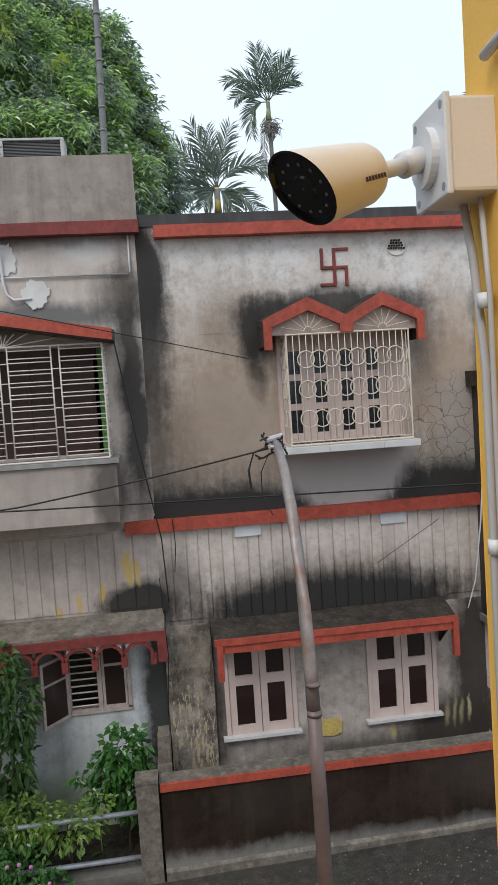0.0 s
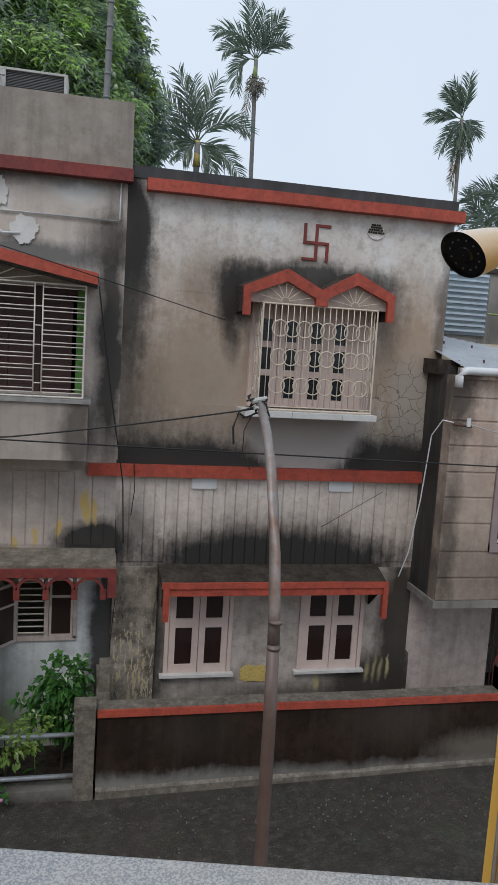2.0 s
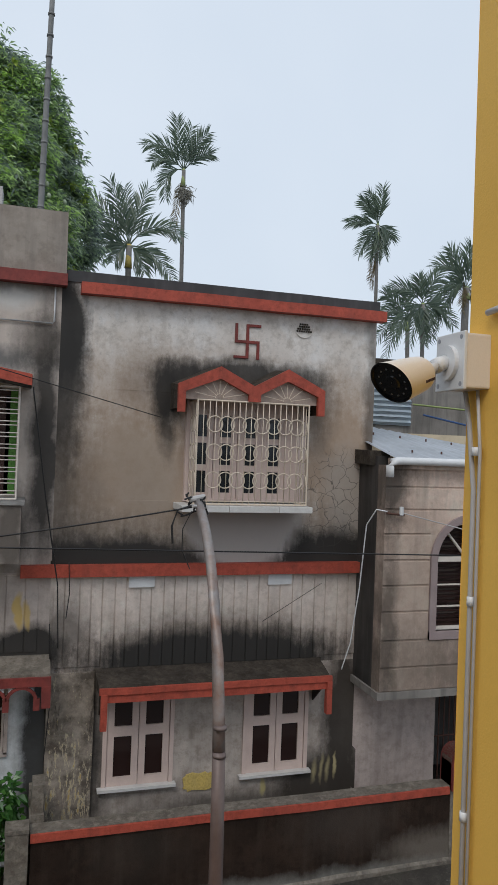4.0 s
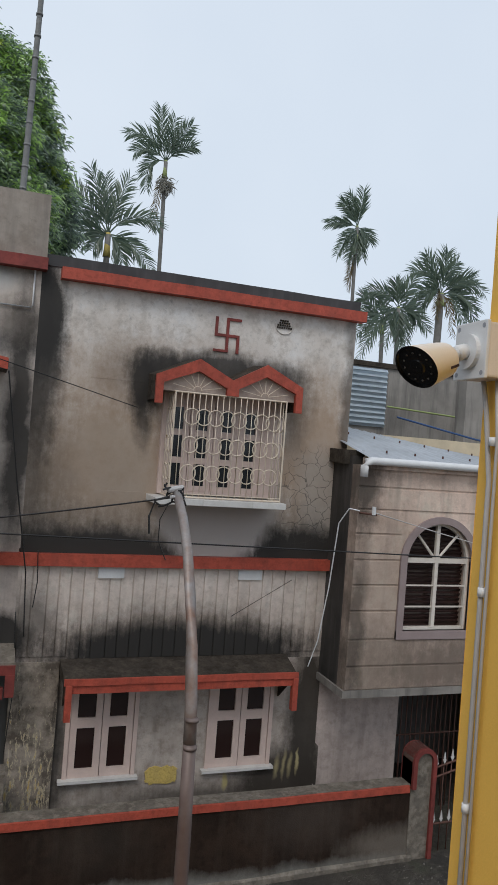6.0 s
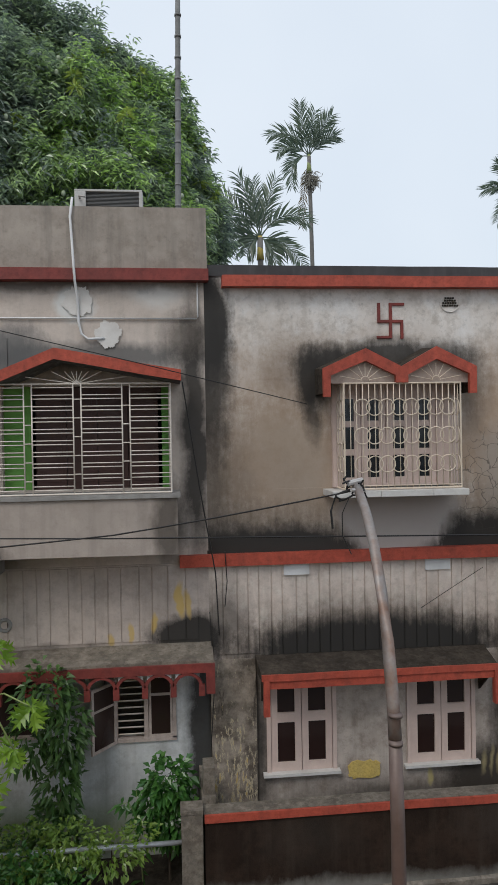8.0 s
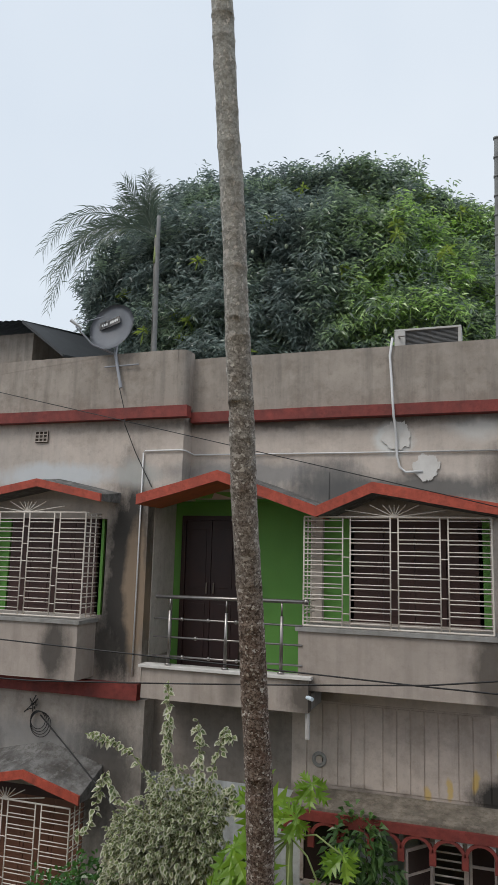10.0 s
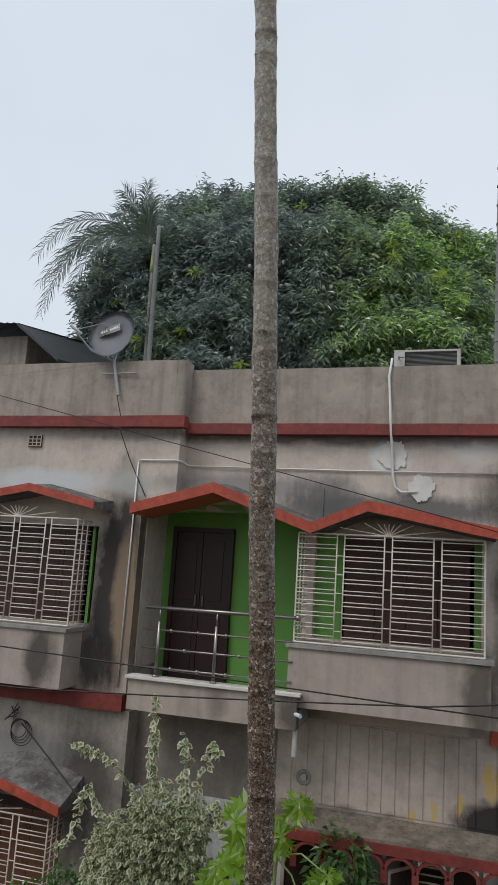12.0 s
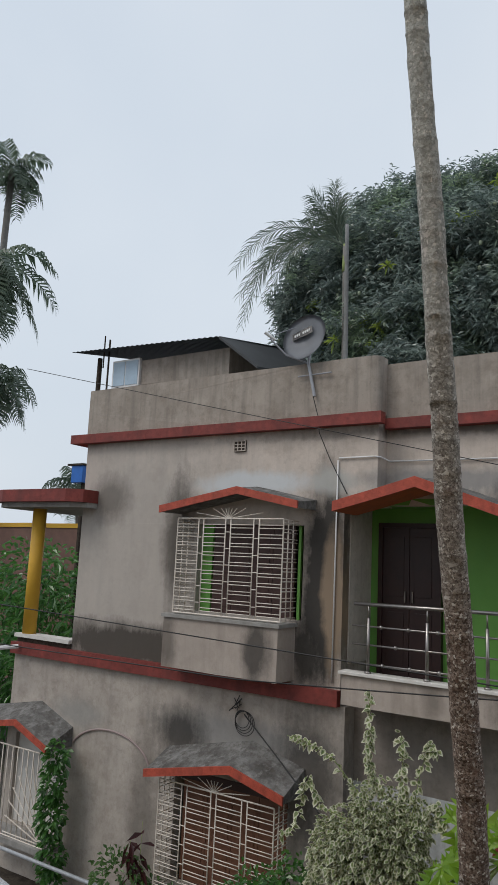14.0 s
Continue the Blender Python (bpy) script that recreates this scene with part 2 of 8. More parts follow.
m_jamb = surface("grey_jamb_plaster", (0.58, 0.52, 0.475), (0.48, 0.43, 0.39), dirt=0.3, scale=2.0, streaks=0.3, grime=(0.14, 0.12, 0.10))
m_tympanum = surface("pinkish_gable_plaster", (0.50, 0.40, 0.34), (0.42, 0.33, 0.28), dirt=0.3, scale=3.0)
# the balcony's shade is mixed into this darker brown copy of the plaster
m_under = surface("shaded_brown_plaster", (0.27, 0.235, 0.21), (0.19, 0.165, 0.145), dirt=0.4, scale=2.0, streaks=0.3, grime=(0.10, 0.085, 0.07))
m_grooveleft = surface("brownish_panelled_plaster", (0.55, 0.47, 0.42), (0.45, 0.38, 0.335), dirt=0.3, scale=1.6, streaks=0.4, grime=(0.22, 0.185, 0.155), stains=(
    (0.84, 2.60, 0.46, 0.26, 0.97, SOOT, 0.4), (0.72, 3.02, 0.05, 0.20, 0.9, OCHRE, 0.4), (0.80, 2.95, 0.03, 0.15, 0.8, OCHRE, 0.5), (0.42, 2.78, 0.035, 0.12, 0.85, OCHRE, 0.5), (0.16, 2.66, 0.035, 0.10, 0.8, OCHRE, 0.5), (-0.08, 2.60, 0.04, 0.08, 0.8, OCHRE, 0.5), (-0.6, 2.46, 1.2, 0.10, 0.6, MOULD, 0.6)))
m_beam = surface("drab_beam_plaster", (0.44, 0.378, 0.335), (0.35, 0.30, 0.262), dirt=0.2, scale=1.2, streaks=0.35, grime=(0.14, 0.12, 0.10), stains=(
    (-2.2, 3.6, 0.10, 0.25, 0.5, MOULD, 0.9), (0.60, 3.95, 0.16, 0.5, 0.75, MOULD, 0.6), (-1.33, 3.55, 0.22, 0.25, 0.8, MOULD, 0.7), (-4.45, 3.9, 0.20, 0.42, 0.8, SOOT, 0.6), (-5.9, 3.9, 0.16, 0.4, 0.6, MOULD, 0.7)))
m_cement = surface("weathered_cement", (0.34, 0.33, 0.315), (0.20, 0.19, 0.18), scale=4.0, streaks=0.3, depth=0.008)
m_coping = surface("mossy_coping", (0.22, 0.19, 0.155), (0.07, 0.060, 0.048), dirt=0.8, scale=4.0, fine=40.0, depth=0.012, strength=0.8)
m_ledge = surface("mouldy_ledge", (0.075, 0.062, 0.050), (0.022, 0.019, 0.016), scale=5.0, fine=45.0, dirt=0.7, depth=0.015, strength=0.9, rough=0.95, spec=0.12)
m_hoodtop = surface("mouldy_hood_cement", (0.20, 0.195, 0.19), (0.040, 0.035, 0.031), scale=3.6, fine=40.0, dirt=0.85, streaks=0.3, grime=(0.05, 0.045, 0.04), depth=0.012, strength=0.8, rough=0.9, spec=0.2)
m_red = surface("red_trim_paint", (0.46, 0.085, 0.050), (0.35, 0.062, 0.038), scale=4.0, streaks=0.4, grime=(0.10, 0.035, 0.028), rough=0.6, dirt=0.55)
m_orange = surface("orange_red_paint", (0.52, 0.13, 0.05), (0.42, 0.12, 0.06), scale=2.5, streaks=0.3)
m_red_dull = surface("dull_red_trim_paint", (0.24, 0.045, 0.036), (0.13, 0.030, 0.026), dirt=0.5, scale=3.0, streaks=0.4, grime=(0.08, 0.03, 0.028), rough=0.65)
m_dark = surface("black_mould_wall", (0.036, 0.022, 0.015), (0.012, 0.008, 0.006), scale=1.6, streaks=0.4, grime=(0.062, 0.048, 0.036), dirt=0.6, depth=0.012, strength=0.8, rough=0.9, spec=0.15, stains=(
    (3.4, 0.10, 4.5, 0.10, 0.8, (0.20, 0.19, 0.17), 0.95), (1.1, 0.06, 0.9, 0.16, 0.75, (0.22, 0.21, 0.19), 0.95), (5.6, 0.30, 0.6, 0.20, 0.6, (0.20, 0.17, 0.14), 0.8), (4.4, 0.75, 0.6, 0.35, 0.25, (0.12, 0.10, 0.085), 0.9), (2.0, 0.7, 0.5, 0.3, 0.15, (0.10, 0.085, 0.07), 0.9)))
m_grit = surface("grey_grit", (0.15, 0.138, 0.12), (0.07, 0.063, 0.054), scale=3.0, rough=0.8)
m_roofedge = surface("black_coping", (0.06, 0.06, 0.062), (0.035, 0.035, 0.036), scale=3.0, streaks=0.4, grime=(0.12, 0.12, 0.12))
m_cream = surface("cream_grille_paint", (0.76, 0.65, 0.52), (0.68, 0.56, 0.44), scale=8.0, rough=0.45)
m_pink = surface("pinkish_window_paint", (0.66, 0.52, 0.46), (0.58, 0.45, 0.40), scale=6.0, rough=0.5)
m_whitebar = surface("white_bar_paint", (0.74, 0.68, 0.61), (0.62, 0.55, 0.48), scale=9.0, rough=0.45)
m_sill = surface("white_sill", (0.68, 0.66, 0.63), (0.55, 0.52, 0.49), scale=6.0)
# shutter brown made lighter and more orange to stand for daylight on it
m_brown = surface("lit_brown_shutter", (0.21, 0.095, 0.055), (0.15, 0.065, 0.04), scale=3.0, rough=0.55)
m_shutter = surface("dark_brown_shutter", (0.070, 0.034, 0.029), (0.046, 0.023, 0.020), scale=3.0, rough=0.5)
m_door = surface("dark_wood_door", (0.034, 0.014, 0.013), (0.020, 0.010, 0.010), scale=6.0, rough=0.45)
m_green = surface("green_wall_paint", (0.15, 0.37, 0.075), (0.125, 0.32, 0.065), scale=2.0, rough=0.6)
# the dimness of closed rooms is put into this dark grey
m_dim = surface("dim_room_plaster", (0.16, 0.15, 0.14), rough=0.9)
m_peach = surface("striped_house_plaster", (0.77, 0.60, 0.50), (0.64, 0.475, 0.385), dirt=0.4, scale=1.6, streaks=0.45, grime=(0.15, 0.12, 0.10), stains=(
    (5.3, 3.2, 0.8, 1.2, 0.6, (0.26, 0.20, 0.155), 0.8), (5.0, 4.6, 0.25, 0.5, 0.85, MOULD, 0.7), (6.2, 2.35, 1.3, 0.5, 0.75, (0.13, 0.10, 0.08), 0.9), (5.2, 2.3, 0.7, 0.35, 0.5, (0.2, 0.155, 0.12), 0.9), (7.2, 2.35, 1.2, 0.5, 0.7, (0.13, 0.10, 0.08), 0.8), (5.0, 2.8, 0.14, 1.2, 0.7, MOULD, 0.7)))
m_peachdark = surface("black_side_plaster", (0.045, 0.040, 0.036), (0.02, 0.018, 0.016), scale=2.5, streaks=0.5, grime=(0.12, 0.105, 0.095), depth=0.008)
m_porch = surface("porch_plaster", (0.52, 0.435, 0.395), (0.43, 0.352, 0.315), dirt=0.4, scale=2.0, streaks=0.3, grime=(0.14, 0.11, 0.09))
m_surround = surface("mauve_surround", (0.33, 0.26, 0.25), (0.27, 0.21, 0.205), scale=5.0)
m_iron = surface("rusty_iron", (0.13, 0.062, 0.045), (0.075, 0.038, 0.030), scale=20.0, rough=0.6, metal=0.3)
m_spear = surface("silver_spear_paint", (0.62, 0.60, 0.58), (0.5, 0.48, 0.46), rough=0.4)
m_pole = surface("pole_paint", (0.19, 0.145, 0.13), (0.12, 0.085, 0.075), scale=6.0, rough=0.5, metal=0.25, streaks=0.5, grime=(0.15, 0.07, 0.045))
m_polegrey = surface("galvanised_arm", (0.32, 0.295, 0.28), (0.20, 0.095, 0.055), scale=7.0, rough=0.5, metal=0.4)
m_yellow = surface("yellow_wall_paint", (0.86, 0.51, 0.10), (0.80, 0.46, 0.085), scale=3.0, fine=240.0, rough=0.6, depth=0.0016, strength=0.9)
m_peachpaint = surface("cream_wall_paint", (0.72, 0.60, 0.42), scale=3.0, fine=240.0, rough=0.6, depth=0.0016, strength=0.9)
m_plastic = surface("ivory_plastic", (0.78, 0.70, 0.61), (0.74, 0.66, 0.56), scale=10.0, fine=400, rough=0.35, depth=0.0003)
m_whiteplastic = surface("white_plastic", (0.74, 0.74, 0.74), (0.66, 0.66, 0.66), scale=10.0, fine=400, rough=0.35, depth=0.0003)
m_greypipe = surface("grey_conduit", (0.50, 0.48, 0.47), (0.42, 0.40, 0.385), rough=0.4)
m_black = surface("black_plastic", (0.012, 0.012, 0.013), (0.008, 0.008, 0.009), rough=0.12, scale=20.0, depth=0.0002)
m_cable = surface("black_cable", (0.018, 0.017, 0.017), rough=0.5)
m_steel = surface("stainless_steel", (0.36, 0.335, 0.32), (0.26, 0.24, 0.23), metal=0.9, rough=0.34, scale=15.0, depth=0.0005)
m_galv = surface("galvanised_rail", (0.55, 0.57, 0.60), (0.42, 0.43, 0.45), metal=0.5, rough=0.4, scale=14.0)
m_tin = surface("tin_roof", (0.44, 0.46, 0.49), (0.33, 0.345, 0.365), metal=0.35, rough=0.4, scale=2.0, streaks=0.3, grime=(0.22, 0.20, 0.19))
m_bluetin = surface("blue_corrugated_sheet", (0.68, 0.76, 0.82), (0.56, 0.66, 0.74), metal=0.0, rough=0.4, scale=2.0)
m_darktin = surface("dark_corrugated_roof", (0.05, 0.052, 0.055), (0.035, 0.036, 0.038), metal=0.2, rough=0.5)
m_farwall = surface("grimy_far_wall", (0.33, 0.305, 0.275), (0.16, 0.145, 0.13), scale=1.2, streaks=0.7, grime=(0.05, 0.047, 0.044), depth=0.01)
m_brickish = surface("far_red_wall", (0.20, 0.11, 0.085), (0.14, 0.085, 0.07), scale=3.0, depth=0.01)
m_unit = surface("weathered_white_casing", (0.50, 0.49, 0.47), (0.40, 0.385, 0.365), scale=6.0, rough=0.5)
m_fin = surface("dull_fins", (0.17, 0.17, 0.17), (0.12, 0.12, 0.12), rough=0.6)
m_dish = surface("grey_dish", (0.36, 0.37, 0.40), (0.29, 0.30, 0.325), rough=0.5, metal=0.1)
m_bamboo = surface("weathered_bamboo", (0.24, 0.245, 0.24), (0.15, 0.15, 0.148), scale=8.0, streaks=0.3)
m_ycol = surface("yellow_column_paint", (0.66, 0.38, 0.04), (0.58, 0.33, 0.035), rough=0.55)
m_patch = surface("old_yellow_paint", (0.66, 0.48, 0.14), (0.54, 0.40, 0.14), scale=9.0, dirt=0.5, rough=0.8)
m_navy = surface("navy_pipe", (0.04, 0.09, 0.22), rough=0.5)
m_bluepaint = surface("bright_blue_paint", (0.03, 0.16, 0.55), rough=0.5)
m_word = surface("white_lettering", (0.75, 0.75, 0.75), rough=0.5)


def flaking():
    """Black mould over old ochre and cream coats that flake off in upright scabs."""
    n = Nodes("flaking_paint")
    c = n.mix(n.ramp(n.noise(3.0, 6.0, rough=0.7), 0.4, 0.62), (0.10, 0.080, 0.062), (0.36, 0.305, 0.25))
    a = n.noise(1.0, 8.0, (24, 24, 6.5), 0.72)
    low = n.ramp(n.vec("DOT_PRODUCT", n.pos, (0, 0, 1)), 0.4, 2.1, 0.10, 0.0)
    k = n.math("ADD", a, low)
    c = n.mix(n.ramp(k, 0.59, 0.63), c, (0.48, 0.41, 0.29))
    c = n.mix(n.ramp(k, 0.655, 0.68), c, (0.46, 0.32, 0.12))
    c = n.mix(n.ramp(n.noise(1.0, 7.0, (9, 9, 2.0), 0.75), 0.58, 0.66, 0.0, 0.85), c, (0.035, 0.028, 0.023))
    return n.done(c, 0.85, 0.0, k, 0.012, 0.8)


m_flaking = flaking()


def granite():
    n = Nodes("speckled_granite")
    v = n.node("TexVoronoi")
    n.put(v.inputs["Vector"], n.pos)
    v.inputs["Scale"].default_value = 330.0
    c = n.mix(n.ramp(n.noise(260.0, 2.0), 0.42, 0.58), (0.46, 0.47, 0.48), (0.24, 0.26, 0.29))
    c = n.mix(n.ramp(v.outputs["Distance"], 0.0, 0.35, 0.55, 0.0), c, (0.11, 0.11, 0.12))
    c = n.mix(n.ramp(n.noise(9.0, 3.0), 0.4, 0.7, 0.0, 0.3), c, (0.50, 0.47, 0.43))
    return n.done(c, 0.35, 0.0, n.noise(90.0), 0.0006, 0.4)


def wet_road():
    n = Nodes("wet_road")
    big, mid, fine = n.noise(0.9, 6.0), n.noise(9.0, 9.0, rough=0.75), n.noise(70.0, 3.0)
    c = n.mix(n.ramp(big, 0.35, 0.65), (0.052, 0.043, 0.034), (0.026, 0.022, 0.018))
    c = n.mix(n.ramp(mid, 0.46, 0.66, 0.0, 0.8), c, (0.10, 0.087, 0.070))
    c = n.mix(n.ramp(n.noise(1.4, 6.0, rough=0.7), 0.52, 0.68, 0.0, 0.6), c, (0.052, 0.062, 0.034))
    c = n.mix(n.ramp(n.noise(28.0, 6.0, rough=0.8), 0.54, 0.66, 0.0, 0.75), c, (0.022, 0.019, 0.016))
    v = n.node("TexVoronoi")
    n.put(v.inputs["Vector"], n.pos)
    v.inputs["Scale"].default_value = 22.0
    c = n.mix(n.math("MULTIPLY", n.ramp(v.outputs["Distance"], 0.08, 0.25, 0.5, 0.0), n.ramp(mid, 0.48, 0.58)), c, (0.23, 0.215, 0.19))
    return n.done(c, n.ramp(big, 0.35, 0.65, 0.38, 0.75), 0.0, n.math("ADD", mid, n.math("MULTIPLY", fine, 0.5)), 0.03, 0.9)


def palm_bark():
    """Grey above, brown-black towards the foot, spotted with lichen."""
    n = Nodes("ringed_palm_bark")
    up = n.ramp(n.math("ADD", n.vec("DOT_PRODUCT", n.pos, (0, 0, 1)), n.ramp(n.noise(2.5, 4.0), 0.2, 0.8, -0.8, 0.8)), 4.6, 6.7)
    ground = n.mix(up, (0.13, 0.088, 0.068), (0.31, 0.305, 0.275))
    pale = n.mix(up, (0.32, 0.26, 0.22), (0.47, 0.465, 0.43))
    c = n.mix(n.ramp(n.noise(36.0, 8.0, (1, 1, 1.2), 0.78), 0.46, 0.55), ground, pale)
    c = n.mix(n.math("MULTIPLY", n.ramp(n.noise(80.0, 4.0, rough=0.7), 0.51, 0.57, 0.0, 0.85), n.math("SUBTRACT", 1.0, n.math("MULTIPLY", up, 0.72))), c, (0.045, 0.032, 0.026))
    c = n.mix(n.ramp(n.noise(44.0, 2.0, rough=0.5), 0.615, 0.65, 0.0, 0.95), c, (0.60, 0.57, 0.52))
    c = n.mix(n.ramp(n.noise(11.0, 7.0, (1, 1, 1.8), 0.7), 0.60, 0.63, 0.0, 0.9), c, (0.54, 0.50, 0.46))
    c = n.mix(n.math("MULTIPLY", n.ramp(n.noise(6.0, 7.0, rough=0.75), 0.57, 0.66, 0.0, 0.6), n.math("SUBTRACT", 1.0, n.math("MULTIPLY", up, 0.8))), c, (0.19, 0.11, 0.08))
    return n.done(c, 0.9, 0.0, n.noise(60.0, 6.0, rough=0.75), 0.008, 1.0, 0.2)


def leaf(name, a, b, young=None, share=0.0, patch=None, wet=0.0, clear=0.5):
    """Leaves that differ one by one; patch: (x, z, half width, half height) of thick young growth, which also paints a
    brighter flank.
    """
    n = Nodes(name)
    r = n.node("NewGeometry").outputs["Random Per Island"]
    c = n.mix(r, a, b)
    c = n.mix(n.ramp(n.noise(0.7, 3.0), 0.4, 0.65, 0.0, 0.45), c, tuple(v * 0.7 for v in a))
    if young:
        m = n.ramp(n.noise(0.55, 3.0), 0.5, 0.62, 0.0, share)
        if patch:
            x, z, rx, rz = patch
            d = n.vec("LENGTH", n.vec("DIVIDE", n.vec("SUBTRACT", n.vec("MULTIPLY", n.pos, (1, 0, 1)), (x, 0, z)), (rx, 1, rz)))
            m = n.math("ADD", n.math("MULTIPLY", m, 0.5), n.math("MULTIPLY", n.ramp(d, 0.3, 1.1, 0.95, 0.0), n.ramp(n.noise(1.1, 4.0), 0.32, 0.54)), True)
        m = n.math("MULTIPLY", m, n.ramp(n.node("NewGeometry").outputs["Random Per Island"], 0.15, 0.75, 0.1, 1.0))
        c = n.mix(m, c, young)
    mat = n.done(c, 0.33, 0.0, None, spec=0.6)
    n.bsdf.inputs["Coat Weight"].default_value, n.bsdf.inputs["Coat Roughness"].default_value = wet, 0.18
    tr, mx = n.node("BsdfTranslucent"), n.node("MixShader")
    n.put(tr.inputs["Color"], c)
    n.put(mx.inputs[0], clear)
    n.put(mx.inputs[1], n.bsdf.outputs[0])
    n.put(mx.inputs[2], tr.outputs[0])
    n.put(n.t.nodes["Material Output"].inputs["Surface"], mx.outputs[0])
    return mat


m_granite, m_road, m_bark = granite(), wet_road(), palm_bark()
# pale slate leaf colours hold the rain haze; the patch lightens the right flank
m_mango = leaf("hazed_mango_leaves", (0.10, 0.145, 0.135), (0.42, 0.50, 0.45), (0.54, 0.78, 0.20), 0.5, (0.1, 11.3, 3.1, 4.2), 0.8, 0.42)
m_sprig = leaf("new_mango_leaves", (0.30, 0.42, 0.08), (0.50, 0.58, 0.14))
m_palm = leaf("palm_leaflets", (0.105, 0.155, 0.115), (0.19, 0.24, 0.165))
m_palmdry = leaf("drying_palm_leaflets", (0.14, 0.11, 0.05), (0.20, 0.15, 0.07))
m_papaya = leaf("papaya_leaves", (0.18, 0.34, 0.03), (0.34, 0.52, 0.06))
m_bush = leaf("bush_leaves", (0.055, 0.17, 0.04), (0.12, 0.28, 0.06), wet=0.5)
m_lime = leaf("lime_bush_leaves", (0.17, 0.29, 0.05), (0.29, 0.41, 0.09), wet=0.3)
m_creeper = leaf("creeper_leaves", (0.07, 0.15, 0.045), (0.15, 0.27, 0.08))
m_stalk = surface("pale_green_stalk", (0.30, 0.36, 0.14), (0.22, 0.27, 0.1))
m_wood = surface("brown_stem", (0.10, 0.075, 0.055), (0.06, 0.045, 0.035), scale=10.0, depth=0.01)
m_petal = surface("pink_petals", (0.55, 0.22, 0.42))
m_redleaf = leaf("dark_red_leaves", (0.06, 0.018, 0.02), (0.10, 0.03, 0.03))


m_heart = leaf("green_leaf_heart", (0.19, 0.27, 0.10), (0.38, 0.44, 0.20))
m_varieg = leaf("cream_leaf_margins", (0.74, 0.74, 0.56), (0.84, 0.83, 0.68))


def glass_dark():
    n = Nodes("dark_window_glass")
    return n.done((0.030, 0.017, 0.015), 0.15, 0.0, n.noise(2.0), 0.002, 0.1)


m_glass = glass_dark()


def glass_blue():
    n = Nodes("blue_black_window_glass")
    return n.done((0.010, 0.014, 0.017), 0.1, 0.0, n.noise(2.0), 0.002, 0.1)


m_glassblue = glass_blue()
m_bluepane = surface("pale_blue_pane", (0.45, 0.58, 0.70), rough=0.1)


# ---- mesh helpers ----
def mesh_of(bm, name, material, smooth=False):
    me = bpy.data.meshes.new(name)
    bmesh.ops.recalc_face_normals(bm, faces=bm.faces)
    bm.to_mesh(me)
    bm.free()
    if smooth:
        for p in me.polygons:
            p.use_smooth = True
    me.materials.append(material)
    return me


def part(name, bm, material, parent=None, label="", smooth=False):
    ob = new(name, mesh_of(bm, name, material, smooth) if isinstance(bm, bmesh.types.BMesh) else bm)
    ob.parent = parent
    if label:
        tagged(ob, label)
    return ob


def thing(name, label, category, group="", kind="", at=(0, 0, 0)):
    ob = new(name)
    ob.location = at
    ob.empty_display_size = 0.2
    return tagged(ob, label, category, group, kind)


def add_box(bm, x0, x1, y0, y1, z0, z1):
    v = [bm.verts.new(p) for p in ((x0, y0, z0), (x1, y0, z0), (x1, y1, z0), (x0, y1, z0), (x0, y0, z1), (x1, y0, z1), (x1, y1, z1), (x0, y1, z1))]
    for f in ((0, 1, 2, 3), (4, 5, 6, 7), (0, 1, 5, 4), (1, 2, 6, 5), (2, 3, 7, 6), (3, 0, 4, 7)):
        bm.faces.new([v[i] for i in f])


def boxes(*rows, bevel=0.0):
    bm = bmesh.new()
    for r in rows:
        add_box(bm, *r)
    if bevel:
        bmesh.ops.bevel(bm, geom=bm.edges[:], offset=bevel, segments=2, affect="EDGES", profile=0.6)
    return bm


def slab(bm, front, back, y0, y1):
    """A solid between a polygon of (x, z) at y0 and one at y1."""
    a = [bm.verts.new((x, y0, z)) for x, z in front]
    b = [bm.verts.new((x, y1, z)) for x, z in back]
    bm.faces.new(a)
    bm.faces.new(b[::-1])
    for i in range(len(a)):
        j = (i + 1) % len(a)
        bm.faces.new((a[i], a[j], b[j], b[i]))


def strip(bm, top, bottom, y0, y1, rise=0.0, low=None):
    """A folded board: quads between two polylines of (x, z), y0 to y1, the back raised by rise, its underside by low."""
    low = rise if low is None else low
    for i in range(len(top) - 1):
        f = [top[i], top[i + 1], bottom[i + 1], bottom[i]]
        slab(bm, f, [(x, z + (rise if k < 2 else low)) for k, (x, z) in enumerate(f)], y0, y1)
    bmesh.ops.remove_doubles(bm, verts=bm.verts[:], dist=0.0004)


def tube(bm, points, r0, r1=None, sides=8, caps=True):
    """A round bar along points; radius r0 to r1."""
    pts = [Vector(p) for p in points]
    r1 = r0 if r1 is None else r1
    rings = []
    up = Vector((0.13, 0.21, 0.97))
    for i, p in enumerate(pts):
        d = (pts[min(i + 1, len(pts) - 1)] - pts[max(i - 1, 0)]).normalized()
        a = d.cross(up if abs(d.dot(up)) < 0.95 else Vector((1, 0, 0))).normalized()
        b = d.cross(a)
        r = r0 + (r1 - r0) * i / (len(pts) - 1)
        rings.append([bm.verts.new(p + (a * math.cos(k * math.tau / sides) + b * math.sin(k * math.tau / sides)) * r) for k in range(sides)])
    for q, w in zip(rings, rings[1:]):
        for k in range(sides):
            bm.faces.new((q[k], q[(k + 1) % sides], w[(k + 1) % sides], w[k]))
    if caps:
        bm.faces.new(rings[0][::-1])
        bm.faces.new(rings[-1])
    return bm


def tubes(*rows, sides=8):
    bm = bmesh.new()
    for pts, r in rows:
        tube(bm, pts, r, sides=sides)
    return bm


